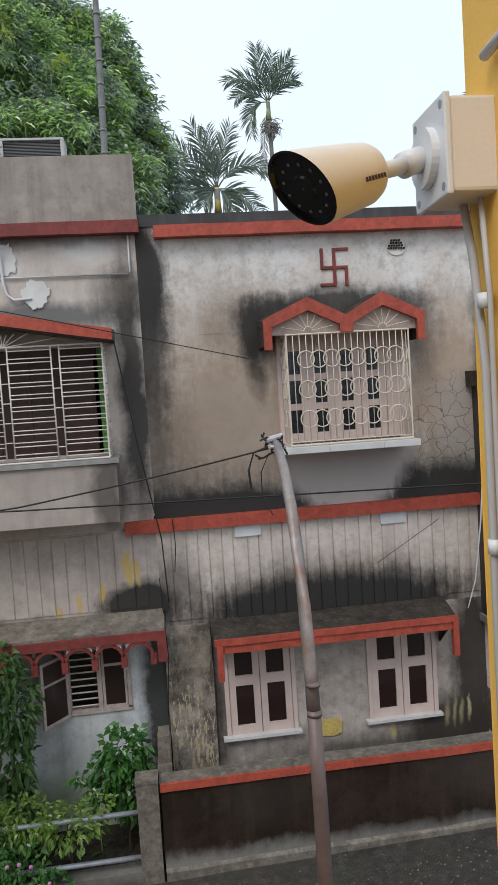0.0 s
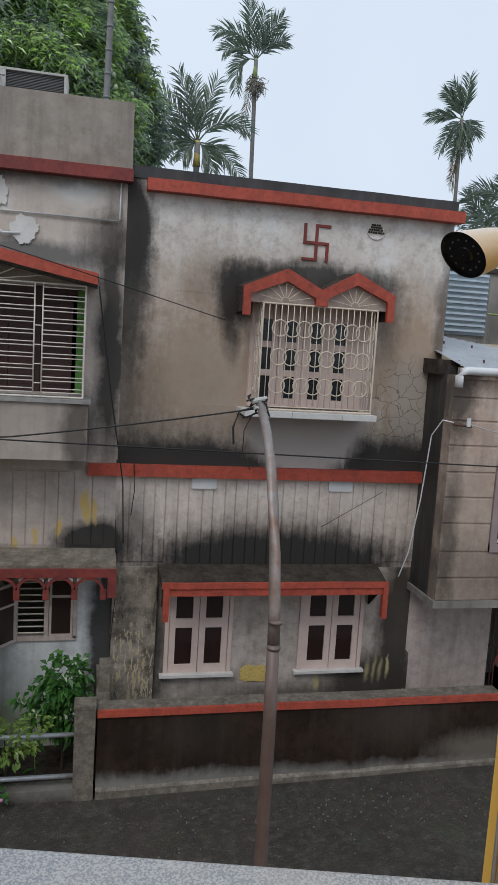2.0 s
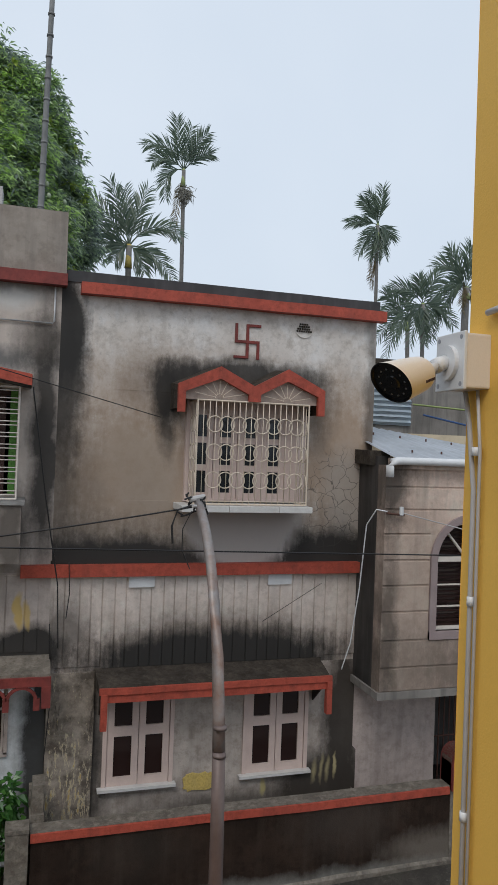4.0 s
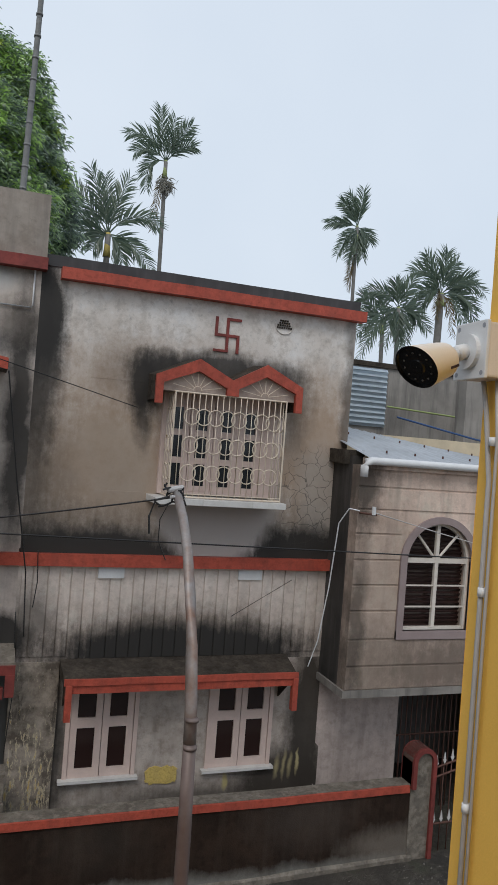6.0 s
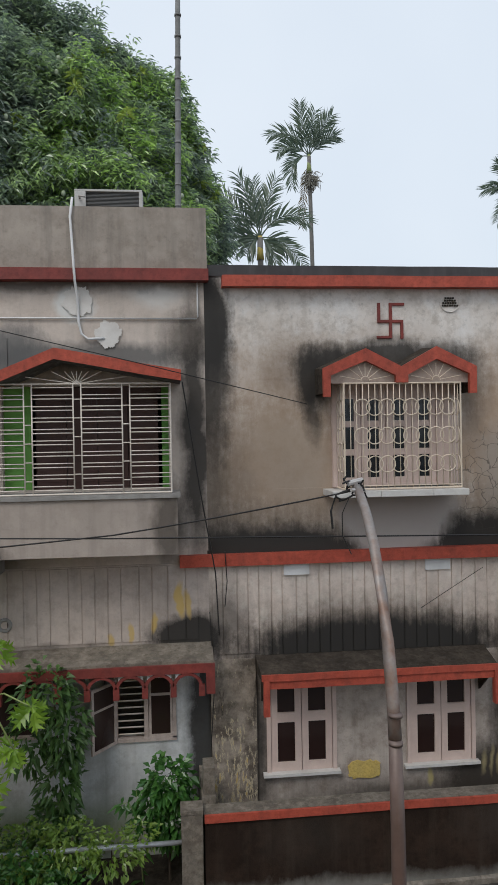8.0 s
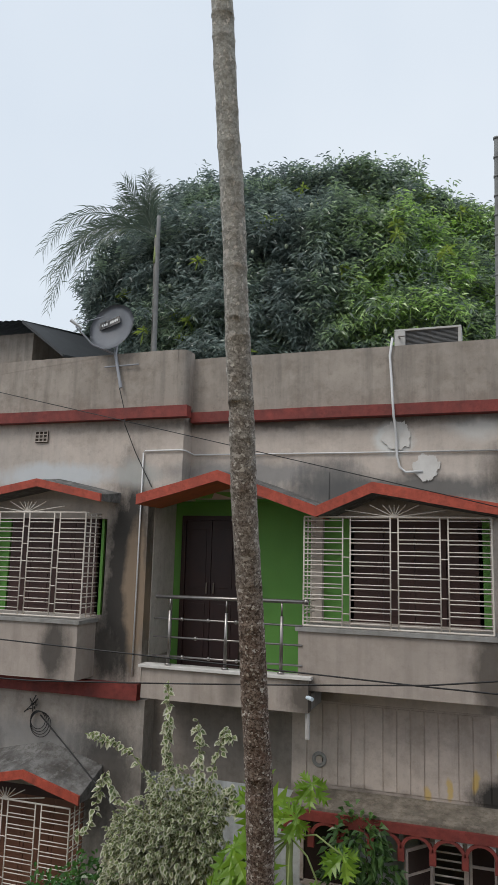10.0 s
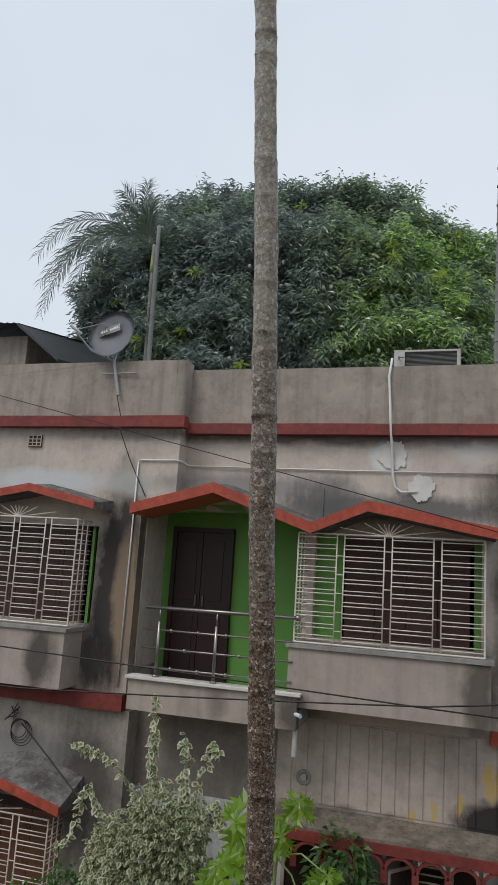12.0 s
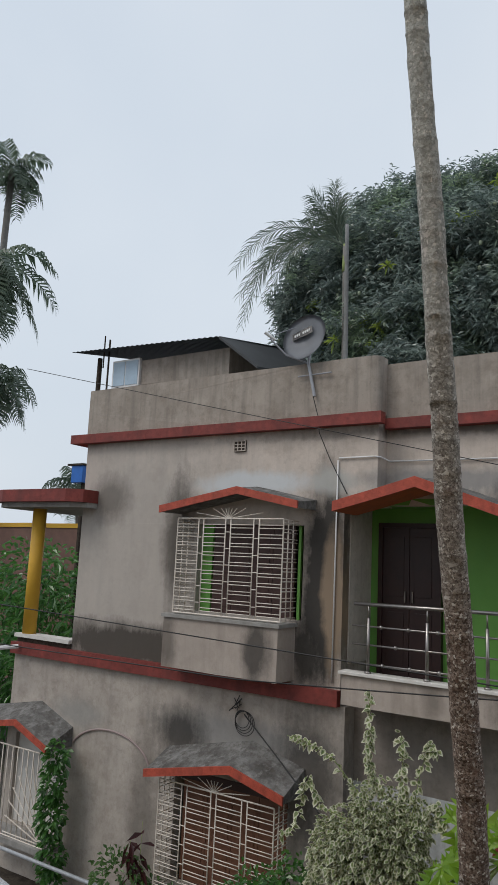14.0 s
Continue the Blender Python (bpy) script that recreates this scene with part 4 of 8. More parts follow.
# ---- boundary wall, gate and lane edge ----
def make_boundary():
    b = thing("boundary_wall", "low black mouldy wall with a red-edged cement top", "wall", kind="structure")
    part("wall_body", roughen(boxes((0.93, 5.84, 7.99, 8.18, -0.2, 0.925)), 0.3, 0.012), m_dark, b, "black mouldy wall face")
    part("coping", roughen(boxes((0.92, 5.80, 8.0, 8.20, 0.925, 0.995)), 0.25, 0.012), m_coping, b, "rough cement coping")
    part("red_edge", roughen(boxes((0.925, 5.76, 7.965, 8.0, 0.91, 0.99)), 0.2, 0.008), m_red, b, "flaking red edge")
    bm = bmesh.new()
    slab(bm, [(0.93, -0.2), (5.84, -0.2), (5.84, 0.12), (0.93, 0.06)], [(0.93, -0.2), (5.84, -0.2), (5.84, 0.15), (0.93, 0.09)], 7.955, 7.992)
    part("plinth", roughen(bm, 0.25, 0.012), m_coping, b, "worn grey cement plinth")
    part("end_wall", roughen(boxes((0.91, 1.06, 8.205, 8.98, -0.2, 1.07)), 0.3, 0.012), m_coping, b, "stub wall towards the house")
    part("end_wall", roughen(boxes((0.925, 1.05, 8.25, 8.5, 1.07, 1.36)), 0.2, 0.012), m_coping, b)
    # rounded gate pillar with its red rim
    g = thing("gate_pillar", "round-topped gate pillar with a red rim", "pillar", kind="structure")
    pts = [(5.78, -0.1), (5.78, 1.27)] + [(5.945 - 0.165 * math.cos(a), 1.27 + 0.17 * math.sin(a)) for a in [math.pi * i / 10 for i in range(1, 10)]] + [(6.11, 1.27), (6.11, -0.1)]
    bm = bmesh.new()
    slab(bm, pts, pts, 7.98, 8.2)
    part("pillar_body", bm, m_coping, g, "stained cement pillar face")
    bm = bmesh.new()
    rim = [(5.78, 0.95)] + pts[1:]
    cx = 5.945
    inner = [(cx + (x - cx) * 0.68, z if z < 1.28 else 1.27 + (z - 1.27) * 0.68) for x, z in rim]
    strip(bm, rim, inner, 7.94, 8.22)
    part("pillar_rim", bm, m_red_dull, g, "red painted rim")
    # gate
    t = thing("metal_gate", "rusty iron gate with silver spearheads", "gate")
    x0, x1 = 6.13, 7.53
    part("gate_frame", tubes((((x0, 8.08, 0.0), (x0, 8.08, 1.20)), 0.015), (((x0, 8.08, 0.04), (x1, 8.08, 0.04)), 0.014), (((x0, 8.08, 0.43), (x1, 8.08, 0.47)), 0.016),
                             (((x0, 8.08, 1.00), (6.53, 8.08, 1.10), (6.93, 8.08, 1.25), (x1, 8.08, 1.42)), 0.014), (((x0, 8.08, 1.12), (6.53, 8.08, 1.22), (6.93, 8.08, 1.36), (x1, 8.08, 1.52)), 0.014)), m_iron, t)
    bar = bar_mesh("bar", (0, 0, 0), (0, 0, 1.0), 0.008, m_iron)
    bm = bmesh.new()
    slab(bm, [(0, 0), (0.028, 0.05), (0.012, 0.055), (0.016, 0.07), (0, 0.15), (-0.016, 0.07), (-0.012, 0.055), (-0.028, 0.05)], [(0, 0), (0.028, 0.05), (0.012, 0.055), (0.016, 0.07), (0, 0.15), (-0.016, 0.07), (-0.012, 0.055), (-0.028, 0.05)], -0.006, 0.006)
    spear = mesh_of(bm, "spearhead", m_spear)
    for i in range(12):
        x = x0 + 0.06 + i * 0.113
        zt = 1.13 + (x - x0) * 0.28
        p = part("bar", bar, None, t)
        p.matrix_basis = Matrix.Translation((x, 8.08, 0.04)) @ Matrix.Diagonal((1, 1, zt - 0.04, 1))
        p = part("spearhead", spear, None, t)
        p.location = (x, 8.07, zt)
        p = part("spearhead", spear, None, t)
        p.location = (x, 8.06, 0.45 + (x - x0) * 0.03)
    # drain cover slab by the gate
    d = part("drain_slab", roughen(boxes((5.15, 6.3, 7.2, 7.85, -0.12, -0.01)), 0.3, 0.01), m_ledge)
    tagged(d, "dark wet concrete slab before the gate", "slab")
    d = part("threshold", roughen(boxes((6.12, 7.6, 7.6, 9.0, -0.12, 0.0)), 0.3, 0.015), m_farwall)
    tagged(d, "worn brown concrete threshold", "step", kind="structure")
    # low fence of the left garden
    f = thing("garden_fence", "low cement kerb fence with two galvanised rails", "fence", kind="structure")
    part("post", roughen(boxes((0.682, 0.906, 7.96, 8.16, -0.2, 1.02)), 0.2, 0.01), m_coping, f, "square mossy cement post")
    part("post_cap", roughen(boxes((0.675, 0.911, 7.95, 8.17, 1.02, 1.06)), 0.2, 0.006), m_coping, f)
    part("kerb", roughen(boxes((-9.0, 0.68, 7.98, 8.16, -0.2, 0.09)), 0.35, 0.012), m_dark, f, "black mouldy kerb")
    for z in (0.21, 0.69):
        part("rail", tubes((((-9.0, 8.05, z), (-4.0, 8.05, z + 0.01), (0.69, 8.05, z)), 0.026), sides=10), m_galv, f, "galvanised tube rail", True)
    for x in (-2.2, -5.2):
        part("post", roughen(boxes((x, x + 0.2, 7.96, 8.16, -0.2, 0.98)), 0.2, 0.01), m_coping, f)
    y = part("yard_soil", roughen(boxes((-10, 1.0, 8.16, 9.0, -0.2, 0.04)), 0.4, 0.03), m_ledge)
    tagged(y, "dark wet garden soil", "ground", kind="structure")
    y = part("yard_floor", boxes((1.06, 5.84, 8.18, 9.0, -0.2, 0.15)), m_ledge)
    tagged(y, "dark narrow yard behind the wall", "ground", kind="structure")


make_boundary()


# ---- striped house with the arched window ----
def make_arch_house():
    h = thing("arch_house", "peach house with grooved plaster and a tin roof", "house")
    X0, X1, Y = 4.92, 9.2, 8.27
    hole = (5.66, 6.62, 2.80, 4.16)
    part("front_wall", wall(X0, X1, 2.08, 4.84, Y, Y + 0.2, [hole]), m_peach, h, "peach plaster front, grimy towards the bottom")
    # spandrels round the arch
    cx, r, zs = 6.14, 0.48, 3.68
    for sgn in (-1, 1):
        bm = bmesh.new()
        pts = [(cx + sgn * 0.48, 4.16), (cx + sgn * 0.48, zs)] + [(cx + sgn * r * math.cos(a), zs + r * math.sin(a)) for a in [math.pi / 2 * i / 10 for i in range(1, 11)]]
        slab(bm, pts, pts, Y + 0.001, Y + 0.2)
        part("spandrel", bm, m_peach, h)
    # horizontal grooves: raised courses between them
    zs_lines = [2.08, 2.37, 2.70, 3.05, 3.37, 3.68, 4.0, 4.30, 4.575, 4.84]
    for a, b in zip(zs_lines, zs_lines[1:]):
        spans = [(X0, X1)] if a < 2.6 or a > 4.25 else [(X0, 5.56), (6.72, X1)]
        for s0, s1 in spans:
            part("course", boxes((s0 - 0.002, s1, Y - 0.014, Y + 0.003, a + 0.013, b - 0.013), bevel=0.004), m_peach, h)
    part("side_wall", roughen(boxes((X0 - 0.002, X0 + 0.2, Y + 0.2, 9.3, 2.08, 4.95)), 0.3, 0.01), m_peachdark, h, "black side wall, stained and streaked")
    part("side_wall", boxes((X1 - 0.2, X1, Y + 0.2, 12.5, 0.0, 5.0)), m_peach, h)
    part("floor_slab", roughen(boxes((X0 - 0.03, X1, Y - 0.03, 9.6, 1.99, 2.08)), 0.3, 0.006), m_farwall, h, "overhanging floor slab")
    part("unseen_back_wall", boxes((X0, X1, 12.5, 12.7, 0.0, 5.0)), m_dim, h)
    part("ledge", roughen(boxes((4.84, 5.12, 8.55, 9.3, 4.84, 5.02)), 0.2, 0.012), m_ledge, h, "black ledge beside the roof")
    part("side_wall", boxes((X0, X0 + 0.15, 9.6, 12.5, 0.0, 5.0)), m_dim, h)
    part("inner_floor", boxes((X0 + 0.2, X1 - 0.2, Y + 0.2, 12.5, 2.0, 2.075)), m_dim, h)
    # porch under the overhang
    for a, b in ((4.95, 6.166), (7.7, 9.0)):
        part("porch_wall", roughen(wall(a, b, 0.0, 1.99, 9.0, 9.15), 0.4, 0.006), m_porch, h, "pinkish grey porch wall")
    part("porch_back", boxes((5.9, 9.0, 10.4, 10.5, 0.0, 1.99)), m_dim, h)
    g = part("porch_grille", tubes((((6.166, 9.06, 1.15), (7.7, 9.06, 1.15)), 0.012)), m_iron, h, "brown iron grille")
    part("rail", tubes((((6.166, 9.06, 0.05), (7.7, 9.06, 0.05)), 0.012)), m_iron, g)
    bar = bar_mesh("bar", (0, 0, 0.0), (0, 0, 1.99), 0.010, m_iron)
    for i in range(20):
        b = part("bar", bar, None, g)
        b.location = (6.186 + i * 0.08, 9.06, 0)
    part("drain_spout", tubes((((5.42, 8.98, 1.86), (5.42, 8.80, 1.83)), 0.045), sides=10), m_iron, h)
    # tin roof
    bm = bmesh.new()
    n, zf, zb, yf, yb = 150, 4.93, 5.50, 8.16, 10.6
    prev = None
    for i in range(n + 1):
        x = 4.98 + (X1 + 0.2 - 4.98) * i / n
        w = 0.010 * math.sin(i * math.tau / 5)
        slope = -0.13 * (x - 5.0)
        row = [bm.verts.new((x, yf, zf + w)), bm.verts.new((x, yb, zb + slope + w))]
        if prev:
            bm.faces.new((prev[0], row[0], row[1], prev[1]))
        prev = row
    r_ob = part("roof", bm, m_tin, h, "grey corrugated tin roof", True)
    bolt = mesh_of(tubes((((0, 0, 0), (0, 0, 0.035)), 0.012), sides=6), "roof_bolt", m_iron)
    for i in range(9):
        for y, z in ((8.5, 5.01), (9.6, 5.27)):
            b = part("roof_bolt", bolt, None, r_ob)
            x = 5.4 + i * 0.42
            b.location = (x, y, z - 0.13 * (x - 5.0) * (y - 8.16) / 2.44 + 0.0)
    gut = part("gutter", tubes((((4.90, 8.13, 4.70), (4.90, 8.13, 4.83), (4.93, 8.13, 4.88), (5.0, 8.13, 4.895), (9.3, 8.13, 4.90)), 0.048), sides=12), m_whiteplastic, h, "white plastic gutter pipe", True)
    part("fascia", boxes((4.95, X1, 8.2, 8.28, 4.80, 4.93)), m_peach, h)
    # arched window
    t = thing("window_4", "arched window with cream bars, dark slatted panes and mauve surround", "window", kind="structure")
    bm = bmesh.new()
    out = [(cx - 0.57, 2.70), (cx - 0.57, zs)] + [(cx - 0.57 * math.cos(a), zs + 0.57 * math.sin(a)) for a in [math.pi * i / 20 for i in range(1, 20)]] + [(cx + 0.57, zs), (cx + 0.57, 2.70)]
    inn = [(cx - 0.48, 2.80), (cx - 0.48, zs)] + [(cx - 0.48 * math.cos(a), zs + 0.48 * math.sin(a)) for a in [math.pi * i / 20 for i in range(1, 20)]] + [(cx + 0.48, zs), (cx + 0.48, 2.80)]
    strip(bm, out, inn, Y - 0.035, Y + 0.03)
    part("surround", bm, m_surround, t, "mauve arched surround")
    part("window_sill", boxes((cx - 0.57, cx + 0.57, Y - 0.037, Y + 0.05, 2.70, 2.80)), m_surround, t)
    fr = [(cx - 0.48, 2.80), (cx - 0.48, zs)] + inn[2:-2] + [(cx + 0.48, zs), (cx + 0.48, 2.80)]
    f2 = [(cx + (x - cx) * 0.93, z if z <= zs else zs + (z - zs) * 0.93) for x, z in fr]
    bm = bmesh.new()
    strip(bm, fr, f2, Y + 0.05, Y + 0.09)
    add_box(bm, cx - 0.025, cx + 0.025, Y + 0.045, Y + 0.09, 2.83, zs + 0.45)
    add_box(bm, cx - 0.45, cx + 0.45, Y + 0.047, Y + 0.09, zs - 0.03, zs + 0.03)
    add_box(bm, cx - 0.45, cx + 0.45, Y + 0.05, Y + 0.09, 2.80, 2.84)
    for z in (3.09, 3.36):
        add_box(bm, cx - 0.45, cx + 0.45, Y + 0.055, Y + 0.085, z - 0.008, z + 0.008)
    for sgn in (-1, 1):
        a = math.radians(48)
        tube(bm, [(cx, Y + 0.068, zs), (cx + sgn * 0.45 * math.cos(a), Y + 0.068, zs + 0.45 * math.sin(a))], 0.018, sides=6)
    part("window_frame", bm, m_whitebar, t, "cream window bars")
    slat = mesh_of(boxes((-0.45, 0.45, -0.02, 0.02, -0.004, 0.004)), "glass_slat", m_glass)
    for i in range(21):
        z = 2.87 + i * 0.06
        half = 0.46 if z < zs else math.sqrt(max(0.0, 0.455 ** 2 - (z - zs) ** 2))
        if half < 0.1:
            continue
        s = part("glass_slat", slat, None, t)
        s.matrix_basis = Matrix.Translation((cx, Y + 0.14, z)) @ Euler((radians(-62), 0, 0)).to_matrix().to_4x4() @ Matrix.Diagonal((half / 0.46, 1, 1, 1))
    # dark sheet added behind the slats in place of an unlit room
    part("dark_backing", boxes((cx - 0.6, cx + 0.6, Y + 0.205, Y + 0.22, 2.75, 4.2)), m_shutter, t)


make_arch_house()


# ---- the left house with the balcony ----
def make_left_house():
    h = thing("balcony_house", "grey plastered two-storey house with red gabled hoods", "house")
    win = (-1.28, 0.62, 4.36, 5.56)
    rec = (-3.03, -1.42, 3.60, 5.80)
    part("upper_wall", roughen(wall(-3.03, 1.06, 3.60, 6.80, 9.0, 9.2, [win, rec]), 0.4, 0.006), m_left, h, "grey rain-streaked upper wall")
    part("wing_wall", roughen(wall(-8.19, -3.03, 5.78, 6.84, 8.73, 9.2), 0.4, 0.006), m_left, h, "projecting grey wall of the wing")
    part("wing_wall", roughen(wall(-8.19, -3.47, 3.52, 5.78, 8.73, 9.2, [(-5.78, -4.05, 4.30, 5.52)]), 0.4, 0.006), m_left, h)
    part("wing_side_wall", boxes((-8.19, -7.99, 9.2, 13.5, 3.4, 6.84)), m_left, h)
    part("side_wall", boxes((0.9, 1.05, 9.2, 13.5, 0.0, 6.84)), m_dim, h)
    part("unseen_back_wall", boxes((-8.19, 1.05, 13.5, 13.7, 0.0, 6.84)), m_dim, h)
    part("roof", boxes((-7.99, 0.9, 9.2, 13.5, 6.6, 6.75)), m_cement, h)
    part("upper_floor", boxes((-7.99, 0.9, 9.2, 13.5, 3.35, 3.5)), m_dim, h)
    # parapets and roof bands
    part("parapet", roughen(boxes((-3.02, 1.10, 8.95, 9.08, 6.90, 7.63)), 0.35, 0.008), m_parapet, h, "streaked cement roof parapet")
    bm = boxes((-8.20, -3.13, 8.70, 8.84, 6.94, 7.70))
    part("parapet", roughen(bm, 0.35, 0.008, 2.0), m_parapet, h, "streaked cement roof parapet")
    pts = [(-3.13 + 0.12 * math.sin(a), 8.82 - 0.12 * math.cos(a)) for a in [math.pi / 2 * i / 12 for i in range(13)]] + [(-3.01, 8.96), (-3.13, 8.96)]
    bm = bmesh.new()
    lo, hi = [bm.verts.new((x, y, 6.94)) for x, y in pts], [bm.verts.new((x, y, 7.70)) for x, y in pts]
    bm.faces.new(lo[::-1]), bm.faces.new(hi)
    for i in range(len(pts)):
        k = (i + 1) % len(pts)
        bm.faces.new((lo[i], lo[k], hi[k], hi[i]))
    part("parapet_corner", bm, m_parapet, h, "rounded parapet corner")
    part("parapet", boxes((-8.20, -8.06, 8.84, 13.5, 6.94, 7.70)), m_parapet, h)
    part("roof_band", roughen(boxes((-3.0, 1.11, 8.86, 9.01, 6.765, 6.90)), 0.3, 0.006), m_red_dull, h, "dull red roof band")
    part("roof_band", roughen(boxes((-8.47, -2.94, 8.60, 8.74, 6.80, 6.945)), 0.3, 0.006, 4.0), m_red_dull, h, "dull red roof band")
    part("band_return", boxes((-8.47, -8.19, 8.74, 11.0, 6.80, 6.94)), m_red_dull, h)
    # recessed balcony
    part("recess_wall", boxes((-3.62, -1.30, 9.55, 9.65, 3.60, 5.90)), m_green, h, "bright green balcony wall")
    part("recess_side", boxes((-3.62, -3.475, 9.2, 9.55, 3.60, 5.90)), m_left, h)
    part("jamb", boxes((-3.469, -3.455, 8.90, 9.548, 3.82, 5.79)), m_jamb, h, "light grey plaster jamb beside the balcony door")
    part("recess_side", boxes((-1.42, -1.30, 9.201, 9.55, 3.60, 5.90)), m_green, h)
    part("recess_ceiling", boxes((-3.47, -1.42, 9.0, 9.55, 5.80, 5.88)), m_green, h)
    part("balcony_slab", roughen(boxes((-3.28, -1.28, 8.37, 8.52, 3.43, 3.775)), 0.35, 0.008), m_beam, h, "grey balcony beam")
    part("balcony_floor", boxes((-3.28, -1.28, 8.52, 9.54, 3.44, 3.61)), m_cement, h)
    part("balcony_tile", boxes((-3.31, -1.24, 8.33, 8.54, 3.776, 3.812), bevel=0.006), m_sill, h, "pale marble balcony edge")
    # bay boxes under the windows
    for x0, x1, y0, z0, z1 in ((-1.41, 0.71, 8.42, 3.66, 4.285), (-5.97, -4.13, 8.30, 3.56, 4.22)):
        back = 9.0 if y0 > 8.4 else 8.73
        part("bay", roughen(boxes((x0, x1, y0, back, z0, z1)), 0.35, 0.006, x0), m_beam, h, "projecting plaster bay")
        part("bay_sill", roughen(boxes((x0 - 0.03, x1 + 0.03, y0 - 0.03, back, z1, z1 + 0.045)), 0.3, 0.004), m_cement, h)
    part("floor_band", roughen(boxes((-9.55, -3.47, 8.64, 8.74, 3.33, 3.52)), 0.3, 0.006), m_red_dull, h, "dull red floor band")
    part("floor_band", roughen(boxes((0.72, 1.06, 8.905, 9.01, 3.42, 3.56)), 0.3, 0.006), m_red, h)
    part("floor_beam", boxes((-3.47, 1.05, 9.0, 9.2, 3.462, 3.61)), m_left, h)
    # gabled hoods
    for name, line, y0, back, t, rise in (("hood", [(-3.43, 5.67), (-2.38, 5.95), (-1.205, 5.535)], 8.30, 9.0, 0.125, 0.07), ("hood", [(-1.205, 5.535), (-0.58, 5.80), (0.765, 5.555)], 8.30, 9.0, 0.12, 0.07),
                                          ("hood", [(-6.13, 5.645), (-4.81, 5.895), (-3.88, 5.70)], 8.23, 8.73, 0.10, 0.06), ("hood", [(-6.08, 2.13), (-4.70, 2.42), (-3.92, 2.22)], 8.20, 8.73, 0.10, 0.22),
                                          ("hood", [(-9.9, 2.15), (-8.75, 2.36), (-8.0, 2.08)], 8.20, 8.73, 0.09, 0.22)):
        bm = bmesh.new()
        strip(bm, [(x, z + t - 0.012) for x, z in line], [(x, z + 0.012) for x, z in line], y0 + 0.03, back, rise, 0.0)
        top = part("hood", roughen(bm, 0.2, 0.012, line[0][0]), m_hoodtop, h, "sloped mouldy cement hood")
        bm = bmesh.new()
        strip(bm, [(x, z + t) for x, z in line], line, y0, y0 + 0.032)
        part("hood_edge", roughen(bm, 0.25, 0.004, line[0][0]), m_red, top, "red painted hood edge")
        if line[0][0] == -3.43:
            bm = bmesh.new()
            strip(bm, [(x, z + 0.010) for x, z in line], [(x, z + 0.002) for x, z in line], y0 + 0.034, back)
            part("hood_soffit", bm, m_orange, top, "orange-red painted underside")
    bm = bmesh.new()
    strip(bm, [(-3.47, 6.12), (-2.38, 6.12), (-1.205, 6.12)], [(-3.47, 5.73), (-2.38, 6.02), (-1.205, 5.60)], 8.988, 9.19)
    part("lintel", bm, m_left, h, "plaster above the balcony hood")
    # ground floor
    part("ribbed_wall", wall(-1.62, 1.06, 2.45, 3.46, 9.0, 9.2), m_grooveleft, h, "whitish wall of upright plaster panels")
    rnd = random.Random(8)
    x, meshes = -1.58, {}
    while x < 0.92:
        w = rnd.choice((0.15, 0.18, 0.21))
        if w not in meshes:
            meshes[w] = mesh_of(boxes((0, w - 0.012, -0.010, 0.004, 2.56, 3.44), bevel=0.003), "panel", m_grooveleft)
        p = part("panel", meshes[w], None, h)
        p.location = (x, 9.0, 0)
        x += w
    part("lower_wall", roughen(wall(-3.40, 1.06, -0.1, 2.45, 9.0, 9.2, [(-0.20, 0.65, 1.40, 2.20), (-1.50, -0.92, 1.52, 2.27)]), 0.4, 0.006), m_pale, h, "pale blue-grey ground-floor wall")
    part("under_balcony_wall", wall(-3.40, -1.62, 2.45, 3.46, 9.0, 9.2), m_under, h, "brown-grey wall under the balcony, shade put into its colour")
    part("wing_lower_wall", roughen(wall(-9.52, -3.40, -0.1, 3.33, 8.73, 9.2, [(-5.95, -4.15, 0.75, 2.18), (-9.3, -8.12, 0.75, 2.1)]), 0.4, 0.006), m_leftlow, h, "light grey ground-floor wall of the wing")
    part("terrace_side", boxes((-9.52, -9.32, 9.2, 13.0, -0.1, 3.4)), m_leftlow, h)
    part("terrace_floor", boxes((-9.52, -8.19, 8.74, 13.0, 3.34, 3.5)), m_cement, h)
    part("terrace_sill", roughen(boxes((-9.5, -8.19, 8.66, 8.92, 3.60, 3.66)), 0.3, 0.006), m_sill, h)
    part("terrace_wall", boxes((-9.5, -8.19, 8.73, 8.9, 3.52, 3.60)), m_ledge, h)
    bm = bmesh.new()
    slab(bm, [(-1.56, 2.385), (1.08, 2.385), (1.08, 2.43), (-1.56, 2.43)], [(-1.56, 2.385), (1.08, 2.385), (1.08, 2.52), (-1.56, 2.52)], 8.58, 9.0)
    part("ledge", roughen(bm, 0.2, 0.01), m_coping, h, "mossy grey-brown ledge over the arched windows")
    part("ledge_band", roughen(boxes((-1.57, 1.09, 8.545, 8.585, 2.30, 2.40)), 0.3, 0.005), m_red_dull, h)
    part("ledge_drop", roughen(boxes((0.99, 1.09, 8.54, 8.60, 2.06, 2.30)), 0.2, 0.004), m_red_dull, h)
    for i in range(8):
        cx = -1.435 + i * 0.317
        arc = [(cx - 0.135 * math.cos(a), 2.14 + 0.135 * math.sin(a)) for a in [math.pi * k / 10 for k in range(11)]]
        bm = bmesh.new()
        strip(bm, [(cx - 0.172 * math.cos(a), 2.14 + 0.165 * math.sin(a)) for a in [math.pi * k / 10 for k in range(11)]], arc, 8.55, 8.60)
        part("arch", bm, m_red_dull, h)
        bm = bmesh.new()
        strip(bm, [(x, 2.31) for x, z in arc], [(x, z + 0.028) for x, z in arc], 8.575, 8.59)
